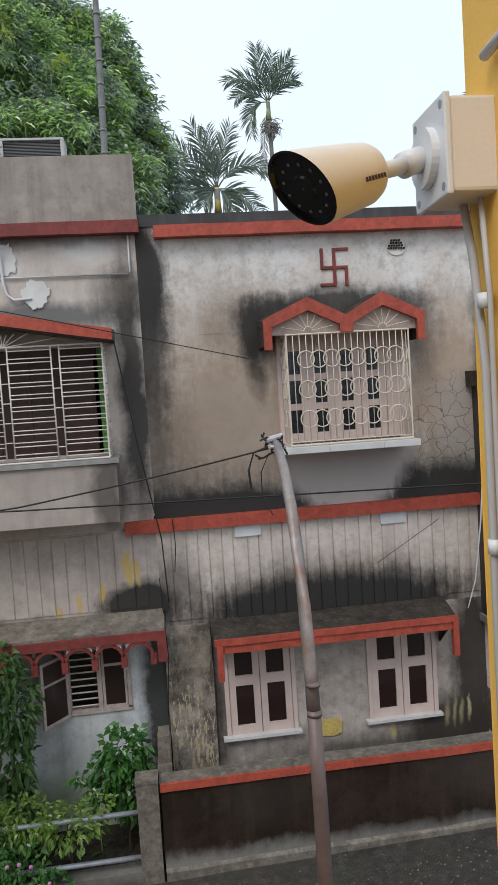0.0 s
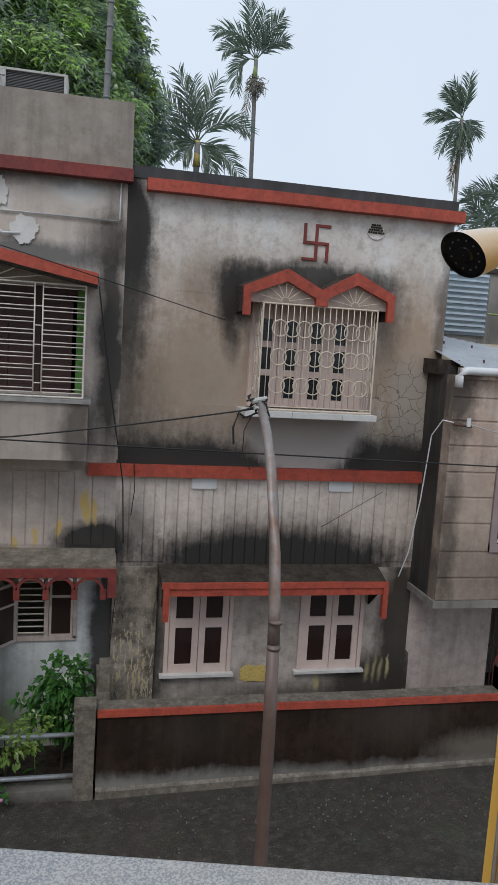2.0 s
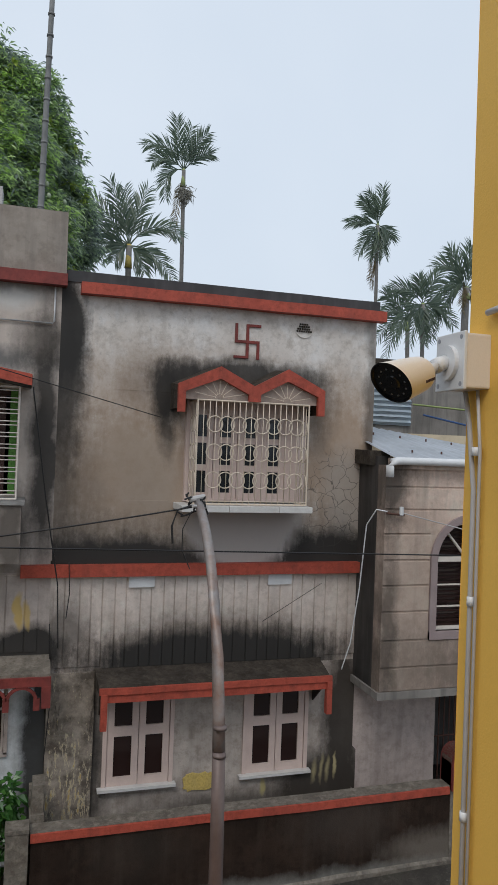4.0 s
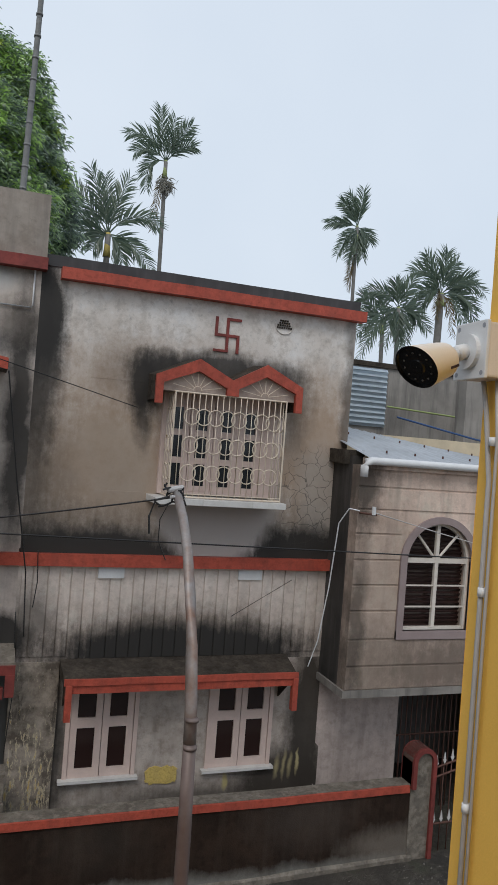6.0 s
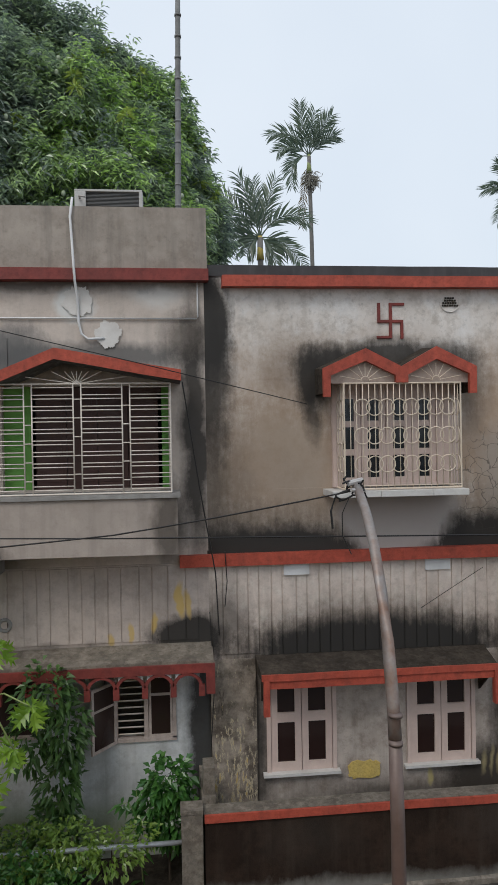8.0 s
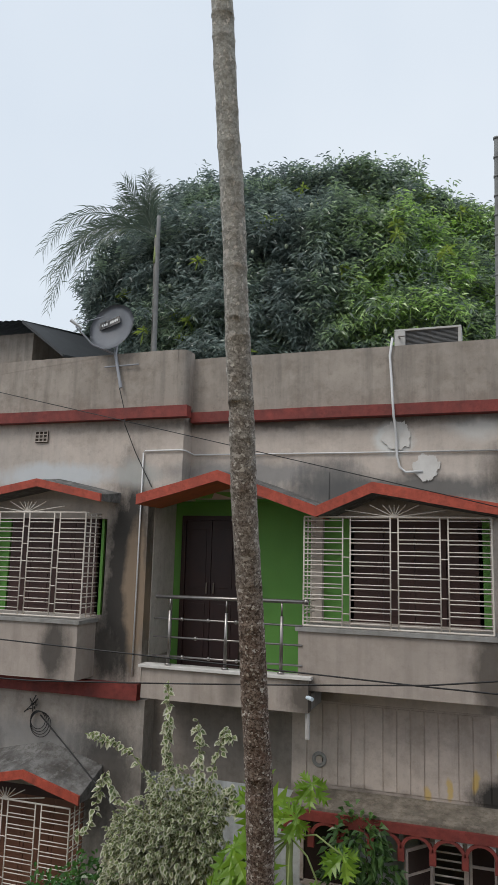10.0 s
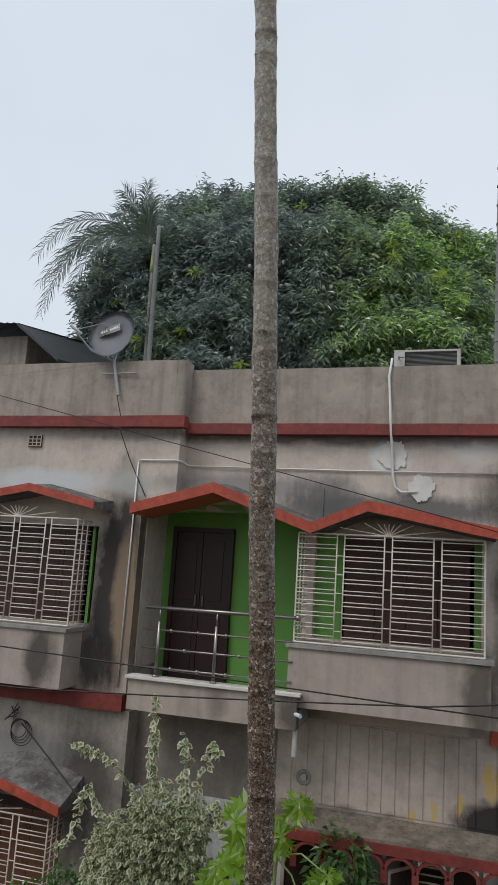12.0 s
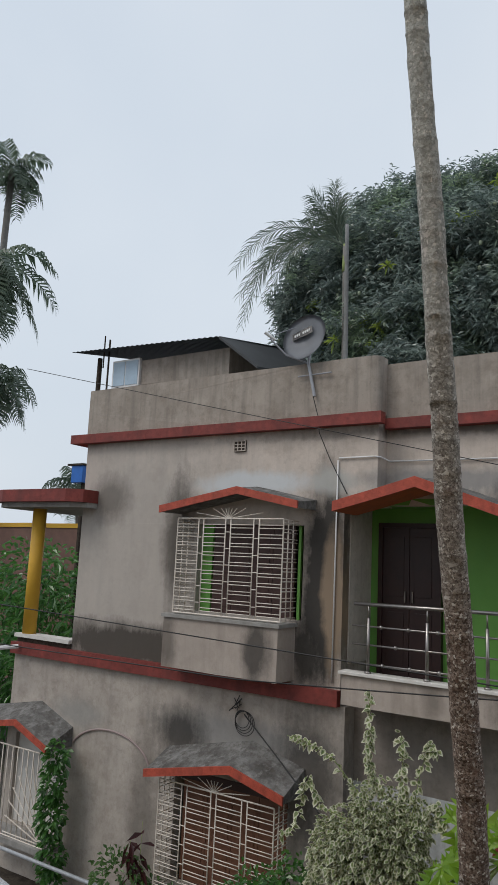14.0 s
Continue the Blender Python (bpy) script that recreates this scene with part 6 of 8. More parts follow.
# ---- the viewer's own balcony ----
def make_own_balcony():
    h = thing("own_balcony", "yellow plastered balcony corner with a granite-topped parapet", "balcony", kind="structure")
    part("wall", roughen(boxes((1.542, 2.1, -1.2, 1.527, -0.1, 8.5)), 0.5, 0.003), m_yellow, h, "rough yellow painted wall")
    # unseen wall behind the camera, added so that reflections come out right
    part("unseen_back_wall", boxes((-6.0, 1.53, -1.4, -1.2, 3.3, 6.4)), m_peachpaint, h)
    part("floor", boxes((-6.0, 1.53, -1.2, 1.2, 3.1, 3.3)), m_cement, h)
    par = part("parapet", boxes((-3.9, 0.62, -0.22, -0.02, -0.66, -0.03)), m_yellow, h)
    top = part("granite_top", boxes((-3.9, 0.66, -0.26, 0.0, -0.03, 0.0), bevel=0.004), m_granite, h, "speckled grey granite top")
    m = pose(1.08, 1.295, 4.195, 0, 0, -13)
    par.matrix_basis = top.matrix_basis = m
    part("lower_storey", boxes((-6.0, 1.53, -1.4, 0.9, -0.1, 3.1)), m_yellow, h)
    c = thing("wall_conduit", "grey plastic conduit clipped to the yellow wall", "conduit", at=(-0.020, -0.019, 0.005))
    part("pipe", tubes((((1.548, 1.53, 5.08), (1.552, 1.52, 5.02), (1.552, 1.50, 4.9), (1.552, 1.495, 3.4)), 0.0048), sides=10), m_greypipe, c, smooth=True)
    part("pipe", tubes((((1.554, 1.50, 5.08), (1.554, 1.487, 4.97), (1.554, 1.482, 3.4)), 0.0032), sides=10), m_greypipe, c, smooth=True)
    clip = mesh_of(tubes((((0, 0, -0.008), (0, 0, 0.008)), 0.0075), sides=10), "clip", m_whiteplastic, True)
    for z in (4.97, 4.70, 4.314):
        p = part("clip", clip, None, c)
        p.location = (1.552, 1.497, z)
    part("pipe", tubes((((1.545, 1.46, 5.228), (1.545, 1.43, 5.23), (1.545, 1.404, 5.232)), 0.006), sides=8), m_greypipe, c, "thin conduit rising along the wall", True).location = (0.009, 0.018, -0.010)
    # security camera
    t = thing("security_camera", "ivory bullet security camera with black face on a square box", "camera", at=(-0.042, -0.037, 0.001))
    part("junction_box", boxes((1.536, 1.607, 1.496, 1.582, 5.086, 5.184), bevel=0.004), m_plastic, t, "square ivory junction box")
    part("plate", boxes((1.529, 1.536, 1.493, 1.585, 5.083, 5.187), bevel=0.002), m_whiteplastic, t, "white cover plate")
    screw = mesh_of(tubes((((0, 0, 0), (0.002, 0, 0)), 0.0045), sides=10), "screw", m_dish)
    for y in (1.503, 1.575):
        for z in (5.093, 5.177):
            p = part("screw", screw, None, t)
            p.location = (1.5285, y, z)
    part("base_disc", tubes((((1.530, 1.540, 5.133), (1.520, 1.540, 5.133)), 0.032), sides=28), m_whiteplastic, t, smooth=False)
    part("joint", tubes((((1.52, 1.540, 5.133), (1.506, 1.537, 5.129), (1.496, 1.533, 5.124)), 0.014), sides=18), m_whiteplastic, t, smooth=True)
    f = Vector((-0.865, -0.4225, -0.2716)).normalized()
    face = Vector((1.3665, 1.4525, 5.0800))
    rear = face - f * 0.094
    part("arm", tubes((((1.496, 1.533, 5.124), tuple(rear - f * 0.004)), 0.009), sides=14), m_whiteplastic, t, smooth=True)
    q = f.to_track_quat("Z", "Y").to_matrix()
    lift = (q.transposed() @ (Vector((0, 0, 1)) - f * f.z)).normalized()

    def turned(profile):
        """A body of rings about the axis; the front ones slant, longer above than below."""
        bm = bmesh.new()
        rings = []
        for d, r, slant in profile:
            row = []
            for i in range(40):
                u = Vector((math.cos(math.tau * i / 40), math.sin(math.tau * i / 40), 0)) * max(r, 0.0004)
                row.append(bm.verts.new(rear + q @ (u + Vector((0, 0, d + slant * u.dot(lift))))))
            rings.append(row)
        for u, w in zip(rings, rings[1:]):
            for i in range(40):
                bm.faces.new((u[i], u[(i + 1) % 40], w[(i + 1) % 40], w[i]))
        return bm
    body = part("body", turned([(0.0, 0.001, 0), (0.0, 0.021, 0), (0.004, 0.027, 0), (0.012, 0.0305, 0), (0.03, 0.0325, 0), (0.090, 0.037, 0.5), (0.094, 0.037, 0.5)]), m_plastic, t, "ivory cylindrical body", True)
    part("front_glass", turned([(0.0942, 0.037, 0.5), (0.0945, 0.0345, 0.5), (0.090, 0.0335, 0.5), (0.090, 0.013, 0.5), (0.0925, 0.011, 0.5), (0.0925, 0.0, 0.5)]), m_black, t, "glossy black face")
    led = bmesh.new()
    bmesh.ops.create_uvsphere(led, u_segments=8, v_segments=6, radius=0.0018)
    ledm = mesh_of(led, "infrared_lamp", m_dim, True)
    for i in range(12):
        p = part("infrared_lamp", ledm, None, t)
        u = Vector((0.024 * math.cos(math.tau * i / 12), 0.024 * math.sin(math.tau * i / 12), 0))
        p.location = rear + q @ (u + Vector((0, 0, 0.090 + 0.5 * u.dot(lift))))
    side = (q @ Vector((1, 0, 0))).normalized()
    if side.y > 0:
        side = -side
    up2 = f.cross(side)
    if up2.z < 0:
        up2 = -up2
    bm = bmesh.new()
    for i in range(7):
        c = rear + f * (0.014 + 0.0045 * i) + (side * 0.96 - up2 * 0.26).normalized() * (0.0322 + 0.00035 * i)
        tube(bm, [c - up2 * 0.0022, c + up2 * 0.0022], 0.0012, sides=5)
    part("lettering_bar", bm, m_shutter, body)


make_own_balcony()


# ---- street pole and wires ----
def make_pole():
    t = thing("street_pole", "rusty painted steel street pole bent over at its top", "pole")
    low = [(1.893, 4.40, -0.1), (1.893, 4.405, 1.5), (1.888, 4.41, 2.7), (1.886, 4.43, 3.2)]
    part("shaft", tube(bmesh.new(), low, 0.046, 0.0385, sides=16), m_pole, t, "brown-grey lower shaft", True)
    arm = [(1.886, 4.43, 3.2), (1.889, 4.47, 3.4), (1.897, 4.58, 3.72), (1.905, 4.72, 3.98), (1.914, 4.90, 4.23), (1.918, 5.10, 4.43), (1.916, 5.316, 4.585)]
    part("arm", tube(bmesh.new(), arm, 0.0385, 0.031, sides=16), m_polegrey, t, "curved arm streaked with rust", True)
    for z in (2.05, 3.18, 3.34):
        part("collar", tube(bmesh.new(), [(1.888, 4.425, z - 0.009), (1.888, 4.425, z + 0.009)], 0.041 if z > 3 else 0.045, sides=16), m_pole, t, smooth=True)
    rnd = random.Random(3)
    bm = bmesh.new()
    for k in range(6):
        p = Vector((1.916, 5.30, 4.58))
        pts = [p]
        for i in range(6):
            p = p + Vector((rnd.uniform(-0.05, 0.03), rnd.uniform(-0.03, 0.03), rnd.uniform(-0.05, 0.035)))
            pts.append(p)
        tube(bm, pts, 0.007, sides=5)
    tube(bm, [(1.86, 5.28, 4.56), (1.76, 5.27, 4.53), (1.72, 5.26, 4.42), (1.73, 5.26, 4.30)], 0.008, sides=5)
    tube(bm, [(1.86, 5.28, 4.52), (1.80, 5.27, 4.40), (1.80, 5.27, 4.25), (1.86, 5.27, 4.12)], 0.004, sides=5)
    part("wire_knot", bm, m_cable, t, "tangle of black wire ends")
    part("wire_tie", tubes((((1.85, 5.30, 4.60), (1.96, 5.33, 4.62)), 0.02), (((1.86, 5.25, 4.56), (1.97, 5.30, 4.55)), 0.012)), m_greypipe, t)


def wire(name, label, pts, r=0.006, m=None, sag=0.0):
    out = []
    for a, b in zip(pts, pts[1:]):
        for i in range(12):
            f = i / 12
            p = Vector(a).lerp(Vector(b), f)
            p.z -= sag * 4 * f * (1 - f)
            out.append(p)
    out.append(Vector(pts[-1]))
    ob = part(name, tube(bmesh.new(), out, r, sides=6), m or m_cable, None, smooth=True)
    return tagged(ob, label, "cable")


make_pole()
wire("power_cable", "black cable along the lane", [(-30, 6.2, 5.0), (-6.36, 6.0, 4.39), (0.2, 6.0, 4.18), (4.76, 6.0, 4.08), (25, 6.0, 4.0)], 0.0065)
wire("power_cable", "black cable running from the pole top along the lane", [(1.88, 5.30, 4.55), (0.24, 5.5, 4.27), (-2.9, 5.6, 4.05), (-14, 6.2, 3.9)], 0.006, sag=0.01)
wire("power_cable", "thin black cable over the house fronts", [(-9, 8.0, 8.0), (-5.2, 8.0, 7.06), (-1.9, 8.0, 6.26), (0.32, 8.0, 5.72), (2.2, 8.6, 5.30)], 0.005)
wire("power_cable", "black cable hanging down the house corner", [(0.78, 8.36, 5.55), (0.95, 8.5, 4.4), (1.12, 8.6, 3.4), (1.15, 8.6, 2.7)], 0.008)
wire("power_cable", "thin cable down the corner pilaster", [(1.06, 8.88, 2.9), (1.10, 8.9, 2.0), (1.05, 8.9, 1.3)], 0.006)
wire("power_cable", "short cable ends under the floor band", [(1.25, 8.88, 3.6), (1.27, 8.88, 3.25), (1.24, 8.9, 2.95)], 0.006)
wire("power_cable", "thin black cable across the wall", [(4.4, 8.9, 3.3), (3.6, 8.85, 2.85)], 0.004)
wire("power_cable", "white cable along the side wall", [(4.92, 8.2, 4.28), (4.80, 8.25, 4.30), (4.75, 8.4, 4.1), (4.73, 8.5, 3.3), (4.68, 8.6, 2.6), (4.62, 8.7, 2.25)], 0.008, m_whiteplastic)
wire("power_cable", "grey cable from the insulator past the arched window", [(5.10, 8.18, 4.27), (6.0, 8.1, 4.06), (7.2, 8.0, 3.8), (12, 7.5, 3.6)], 0.007, m_greypipe)
wire("power_cable", "thin black cable from the roof corner", [(5.1, 9.1, 6.75), (8.2, 16, 8.6), (8.8, 17, 8.8)], 0.01)
wire("power_cable", "black cable from the coil to the bush", [(-4.80, 8.65, 3.05), (-4.2, 8.4, 2.75), (-3.3, 8.0, 2.3)], 0.009)


def make_small_wall_things():
    t = thing("insulator", "small white insulator on an iron bracket", "insulator")
    part("bracket", tubes((((4.92, 8.22, 4.26), (5.14, 8.18, 4.24)), 0.014)), m_iron, t)
    part("spool", tubes((((5.10, 8.18, 4.24), (5.10, 8.18, 4.34)), 0.026), sides=10), m_whiteplastic, t)
    t = thing("cable_coil", "loose coil of black cable on the wall", "cable")
    for k in range(4):
        bm = bmesh.new()
        ring(bm, (-4.86 + 0.02 * k, 8.69 - 0.008 * k, 2.98 - 0.015 * k), 0.11 + 0.014 * k, 0.005, 24, thick=5)
        part("loop", bm, m_cable, t, smooth=True)
    bm = bmesh.new()
    rnd = random.Random(2)
    for k in range(7):
        p = Vector((-4.95, 8.69, 3.16))
        tube(bm, [p, p + Vector((rnd.uniform(-0.1, 0.1), -0.03, rnd.uniform(-0.09, 0.09))), p + Vector((rnd.uniform(-0.12, 0.12), -0.02, rnd.uniform(-0.12, 0.12)))], 0.007, sides=5)
    part("loose_ends", bm, m_cable, t)


make_small_wall_things()


# ---- walls and roofs further back ----
def make_far():
    t = thing("sheet_fence", "pale blue corrugated metal sheet wall", "fence")
    bm = bmesh.new()
    prev = None
    for i in range(101):
        z = 5.5 + 1.05 * i / 100
        row = [bm.verts.new((x, 12.0 + 0.014 * math.cos(i * math.tau / 9), z)) for x in (5.2, 7.34)]
        if prev:
            bm.faces.new((prev[0], prev[1], row[1], row[0]))
        prev = row
    bmesh.ops.solidify(bm, geom=bm.faces[:], thickness=0.006)
    bmesh.ops.recalc_face_normals(bm, faces=bm.faces[:])
    part("sheet", bm, m_bluetin, t)
    part("support", boxes((5.2, 7.4, 12.06, 12.25, 0, 6.5)), m_farwall, t)
    w = thing("far_wall", "grimy black-streaked cement wall of a building behind", "wall", kind="structure")
    part("wall_body", roughen(boxes((6.5, 10.35, 14.0, 14.2, 0, 6.86)), 0.6, 0.03), m_farwall, w)
    part("coping", roughen(boxes((6.2, 10.4, 13.95, 14.25, 6.86, 6.96)), 0.6, 0.02), m_ledge, w)
    part("pier", roughen(boxes((8.62, 9.35, 11.4, 11.7, 0, 6.6)), 0.5, 0.015), m_farwall, w, "stained brown pier")
    part("pier", roughen(boxes((10.3, 12.6, 13.0, 13.4, 0, 6.7)), 0.5, 0.02), m_farwall, w)
    b = part("tarpaulin_edge", tubes((((7.3, 11.5, 5.68), (8.6, 11.2, 5.42), (9.6, 11.0, 5.25)), 0.018)), m_navy)
    tagged(b, "blue pipe along the roof edge", "pipe")
    p = part("low_parapet", roughen(boxes((6.0, 10.0, 11.0, 11.15, 0, 5.33)), 0.5, 0.01), m_peachpaint)
    tagged(p, "cream low parapet behind the tin roof", "wall", kind="structure")
    wire("power_cable", "yellowish rope along the far wall", [(7.2, 13.9, 6.1), (11, 13.6, 5.9)], 0.02, m_stalk)
    # beyond the veranda
    w = thing("garden_wall", "dull red garden wall with a pale top", "wall", kind="structure")
    part("wall_body", roughen(boxes((-26, -12.5, 20.0, 20.3, 0, 5.95)), 0.8, 0.03), m_brickish, w)
    part("coping", roughen(boxes((-26, -12.5, 19.95, 20.35, 5.95, 6.12)), 0.8, 0.02), m_ycol, w)
    s = thing("water_tank_stand", "small bright blue box on a post", "tank")
    part("box", boxes((-18.78, -18.22, 18.0, 18.6, 7.45, 8.05), bevel=0.02), m_bluepaint, s)
    part("lid", boxes((-18.95, -18.17, 17.95, 18.65, 8.05, 8.12)), m_ledge, s)
    part("post", boxes((-18.45, -18.35, 18.2, 18.3, 0, 7.45)), m_ledge, s)


make_far()


# ---- trees and plants ----
def unit(a):
    return a / (np.linalg.norm(a, axis=1, keepdims=True) + 1e-9)


def make_mango():
    t = thing("mango_tree", "large dense mango tree with hanging green fruit", "tree", at=(0, 0, 0))
    rs = np.random.RandomState(11)
    lobes = [(-8.3, 17.3, 11.9, 1, 1.1), (-7.9, 17, 12.9, 0.9, 0.9), (-7, 17, 12.9, 1.3, 1.2), (-6.1, 16.8, 13.3, 1.3, 1.3), (-4.9, 17.2, 13.45, 1.5, 1.25), (-3.7, 17, 13.35, 1.4, 1.3), (-2.6, 17, 13.4, 1.3, 1.3),
             (-1.5, 17, 13.05, 1.25, 1.25), (-0.6, 17.1, 12.5, 1.1, 1), (0.2, 17.1, 12.5, 0.85, 0.8), (0.55, 17.1, 11.8, 0.8, 0.9), (0.9, 17.2, 10.9, 0.8, 1), (1.3, 17.3, 9.8, 0.75, 1.1), (0.9, 17.2, 8.8, 0.9, 1.1),
             (-7.6, 16.2, 11.6, 1.5, 1.4), (-6, 15.9, 11.8, 1.6, 1.4), (-4.4, 15.7, 11.8, 1.6, 1.5), (-2.9, 15.7, 11.7, 1.6, 1.5), (-1.5, 15.9, 11.4, 1.5, 1.4), (-0.3, 16.2, 10.6, 1.3, 1.3),
             (-7.8, 16.2, 10.2, 1.3, 1.4), (-6.2, 15.6, 10.2, 1.6, 1.3), (-4.5, 15.4, 10.1, 1.7, 1.3), (-2.8, 15.4, 10.1, 1.7, 1.3), (-1.2, 15.6, 9.8, 1.6, 1.3), (0.2, 16, 9.3, 1.3, 1.2), (-7, 15.8, 8.8, 1.8, 1.1), (-4.2, 15.4, 8.7, 2, 1.1), (-1.4, 15.5, 8.5, 2, 1.1)]
    P, W = [], []
    for x, y, z, r, rz in lobes:
        n = int(700 * r * rz)
        d = unit(rs.normal(size=(n, 3)))
        d[:, 1] = np.where(d[:, 1] > 0.35, -d[:, 1], d[:, 1])
        k = rs.uniform(0.72, 1.06, (n, 1)) ** 0.7
        bump = np.array([[1 + 0.48 * noise.noise(Vector(v) * 3.2 + Vector((x, z, 0)))] for v in d])
        c = np.array([x, y, z]) + d * k * bump * np.array([r, r * 0.9, rz])
        for j in range(10):
            a = rs.uniform(0, math.tau, n)
            way = np.stack([np.cos(a), np.sin(a), rs.uniform(-0.9, 0.45, n)], 1) + d * 0.55
            P.append(c + rs.normal(size=(n, 3)) * 0.075)
            W.append(way)
    P, W = np.concatenate(P), np.concatenate(W)
    up = np.tile([0.0, -0.3, 1.0], (len(P), 1)) + rs.normal(size=(len(P), 3)) * 0.6
    part("crown", leaf_mesh("crown", m_mango, P, W, up, 0.165, 0.046, 0.35, 5), None, t, "dense dark crown, haze in its leaf colour, yellow-green young leaves on a brightened flank")
    bm = bmesh.new()
    tube(bm, [(-3.6, 17.6, -0.1), (-3.7, 17.5, 3.0), (-3.8, 17.4, 6.0), (-3.9, 17.3, 8.0)], 0.42, 0.26, sides=12)
    for x, y, z, r, rz in lobes[::2]:
        tube(bm, [(-3.9, 17.3, 7.6), ((-3.9 + x) / 2, 17.2, 7.8 + (z - 7.8) * 0.35), (x * 0.8 - 0.8, y + 0.2, z - 0.3)], 0.16, 0.03, sides=6)
    part("trunk", bm, m_wood, t, smooth=True)
    # sprigs of new leaves
    P, W = [], []
    for i in range(46):
        x, y, z, r, rz = lobes[rs.randint(0, len(lobes))]
        a, b = rs.uniform(-1.0, 1.0), rs.uniform(-0.5, 0.9)
        c = np.array([x + r * 1.03 * math.sin(a) * math.cos(b), y - r * math.cos(a) * math.cos(b), z + rz * 1.03 * math.sin(b)])
        for k in range(rs.randint(1, 4)):
            w = rs.normal(size=(16, 3)) * np.array([1, 0.7, 0.7]) + np.array([0, -0.3, 0.1])
            P.append(c + rs.normal(size=(1, 3)) * 0.15 + w * 0.01)
            W.append(w)
    P, W = np.concatenate(P), np.concatenate(W)
    part("young_leaves", leaf_mesh("young_leaves", m_sprig, P, W, np.tile([0.0, 0.0, 1.0], (len(P), 1)) + rs.normal(size=(len(P), 3)) * 0.25, 0.20, 0.055, 0.4, 6), None, t, "yellow-green sprigs of new leaves")
    f = bmesh.new()
    bmesh.ops.create_uvsphere(f, u_segments=8, v_segments=6, radius=0.042)
    for v in f.verts:
        v.co.z *= 1.35
    fruit = mesh_of(f, "fruit", m_fruit, True)
    for i in range(230):
        x, y, z, r, rz = lobes[rs.randint(0, len(lobes))]
        if y > 17.05 and x > -1:
            continue
        a, b = rs.uniform(-1.1, 1.1), rs.uniform(-0.7, 0.8)
        p = part("fruit", fruit, None, t)
        p.location = (x + r * 1.04 * math.sin(a) * math.cos(b), y - r * 0.98 * math.cos(a) * math.cos(b), z + rz * 1.03 * math.sin(b))


m_fruit = surface("pale_green_fruit", (0.38, 0.43, 0.31), (0.30, 0.36, 0.24), rough=0.4)


def frond(verts, faces, base, az, lift, L, droop, leaf_len, rs, pairs=24, hang=0.5, wind=(0, 0, 0)):
    """One feather leaf: a bent midrib with two rows of narrow leaflets."""
    d = Vector((math.cos(az) * math.cos(lift), math.sin(az) * math.cos(lift), math.sin(lift)))
    p, pts = Vector(base), []
    seg = 14
    w = Vector(wind)
    for i in range(seg + 1):
        pts.append(p.copy())
        d = (d + Vector((0, 0, -droop / seg)) + w * (1.0 / seg)).normalized()
        p = p + d * (L / seg)
    r = L * 0.010

    def quad(a, b, c, e):
        n = len(verts)
        verts.extend([tuple(a), tuple(b), tuple(c), tuple(e)])
        faces.append((n, n + 1, n + 2, n + 3))
    for i in range(seg):
        d = (pts[i + 1] - pts[i]).normalized()
        s = d.cross(Vector((0, 0, 1))).normalized()
        u = s.cross(d)
        k0, k1 = r * (1 - i / seg * 0.8), r * (1 - (i + 1) / seg * 0.8)
        quad(pts[i] - s * k0, pts[i] + s * k0, pts[i + 1] + s * k1, pts[i + 1] - s * k1)
        quad(pts[i] - u * k0, pts[i] + u * k0, pts[i + 1] + u * k1, pts[i + 1] - u * k1)
    for k in range(pairs):
        f = 0.10 + 0.90 * k / (pairs - 1)
        g = f * seg
        i = min(int(g), seg - 1)
        q = pts[i].lerp(pts[i + 1], g - i)
        d = (pts[i + 1] - pts[i]).normalized()
        s = d.cross(Vector((0, 0, 1)))
        s = s.normalized() if s.length > 0.01 else Vector((1, 0, 0))
        l = leaf_len * (0.55 + 0.75 * math.sin(math.pi * min(1, 0.12 + 0.88 * f))) * rs.uniform(0.85, 1.1)
        for sgn in (-1, 1):
            way = (s * sgn * 0.85 + d * 0.55 + Vector((0, 0, 0.18)) + w * 0.5 + Vector(rs.normal(size=3)) * 0.10).normalized()
            mid = q + way * l * 0.5
            tip = mid + (way + Vector((0, 0, -hang * 1.6))).normalized() * l * 0.5
            wd = d * max(l * (0.066 if pairs < 40 else 0.03), 0.010)
            n = len(verts)
            verts.extend([tuple(q - wd * 0.5), tuple(q + wd * 0.5), tuple(mid + wd), tuple(tip), tuple(mid - wd)])
            faces.append((n, n + 1, n + 2, n + 4))
            faces.append((n + 4, n + 2, n + 3))


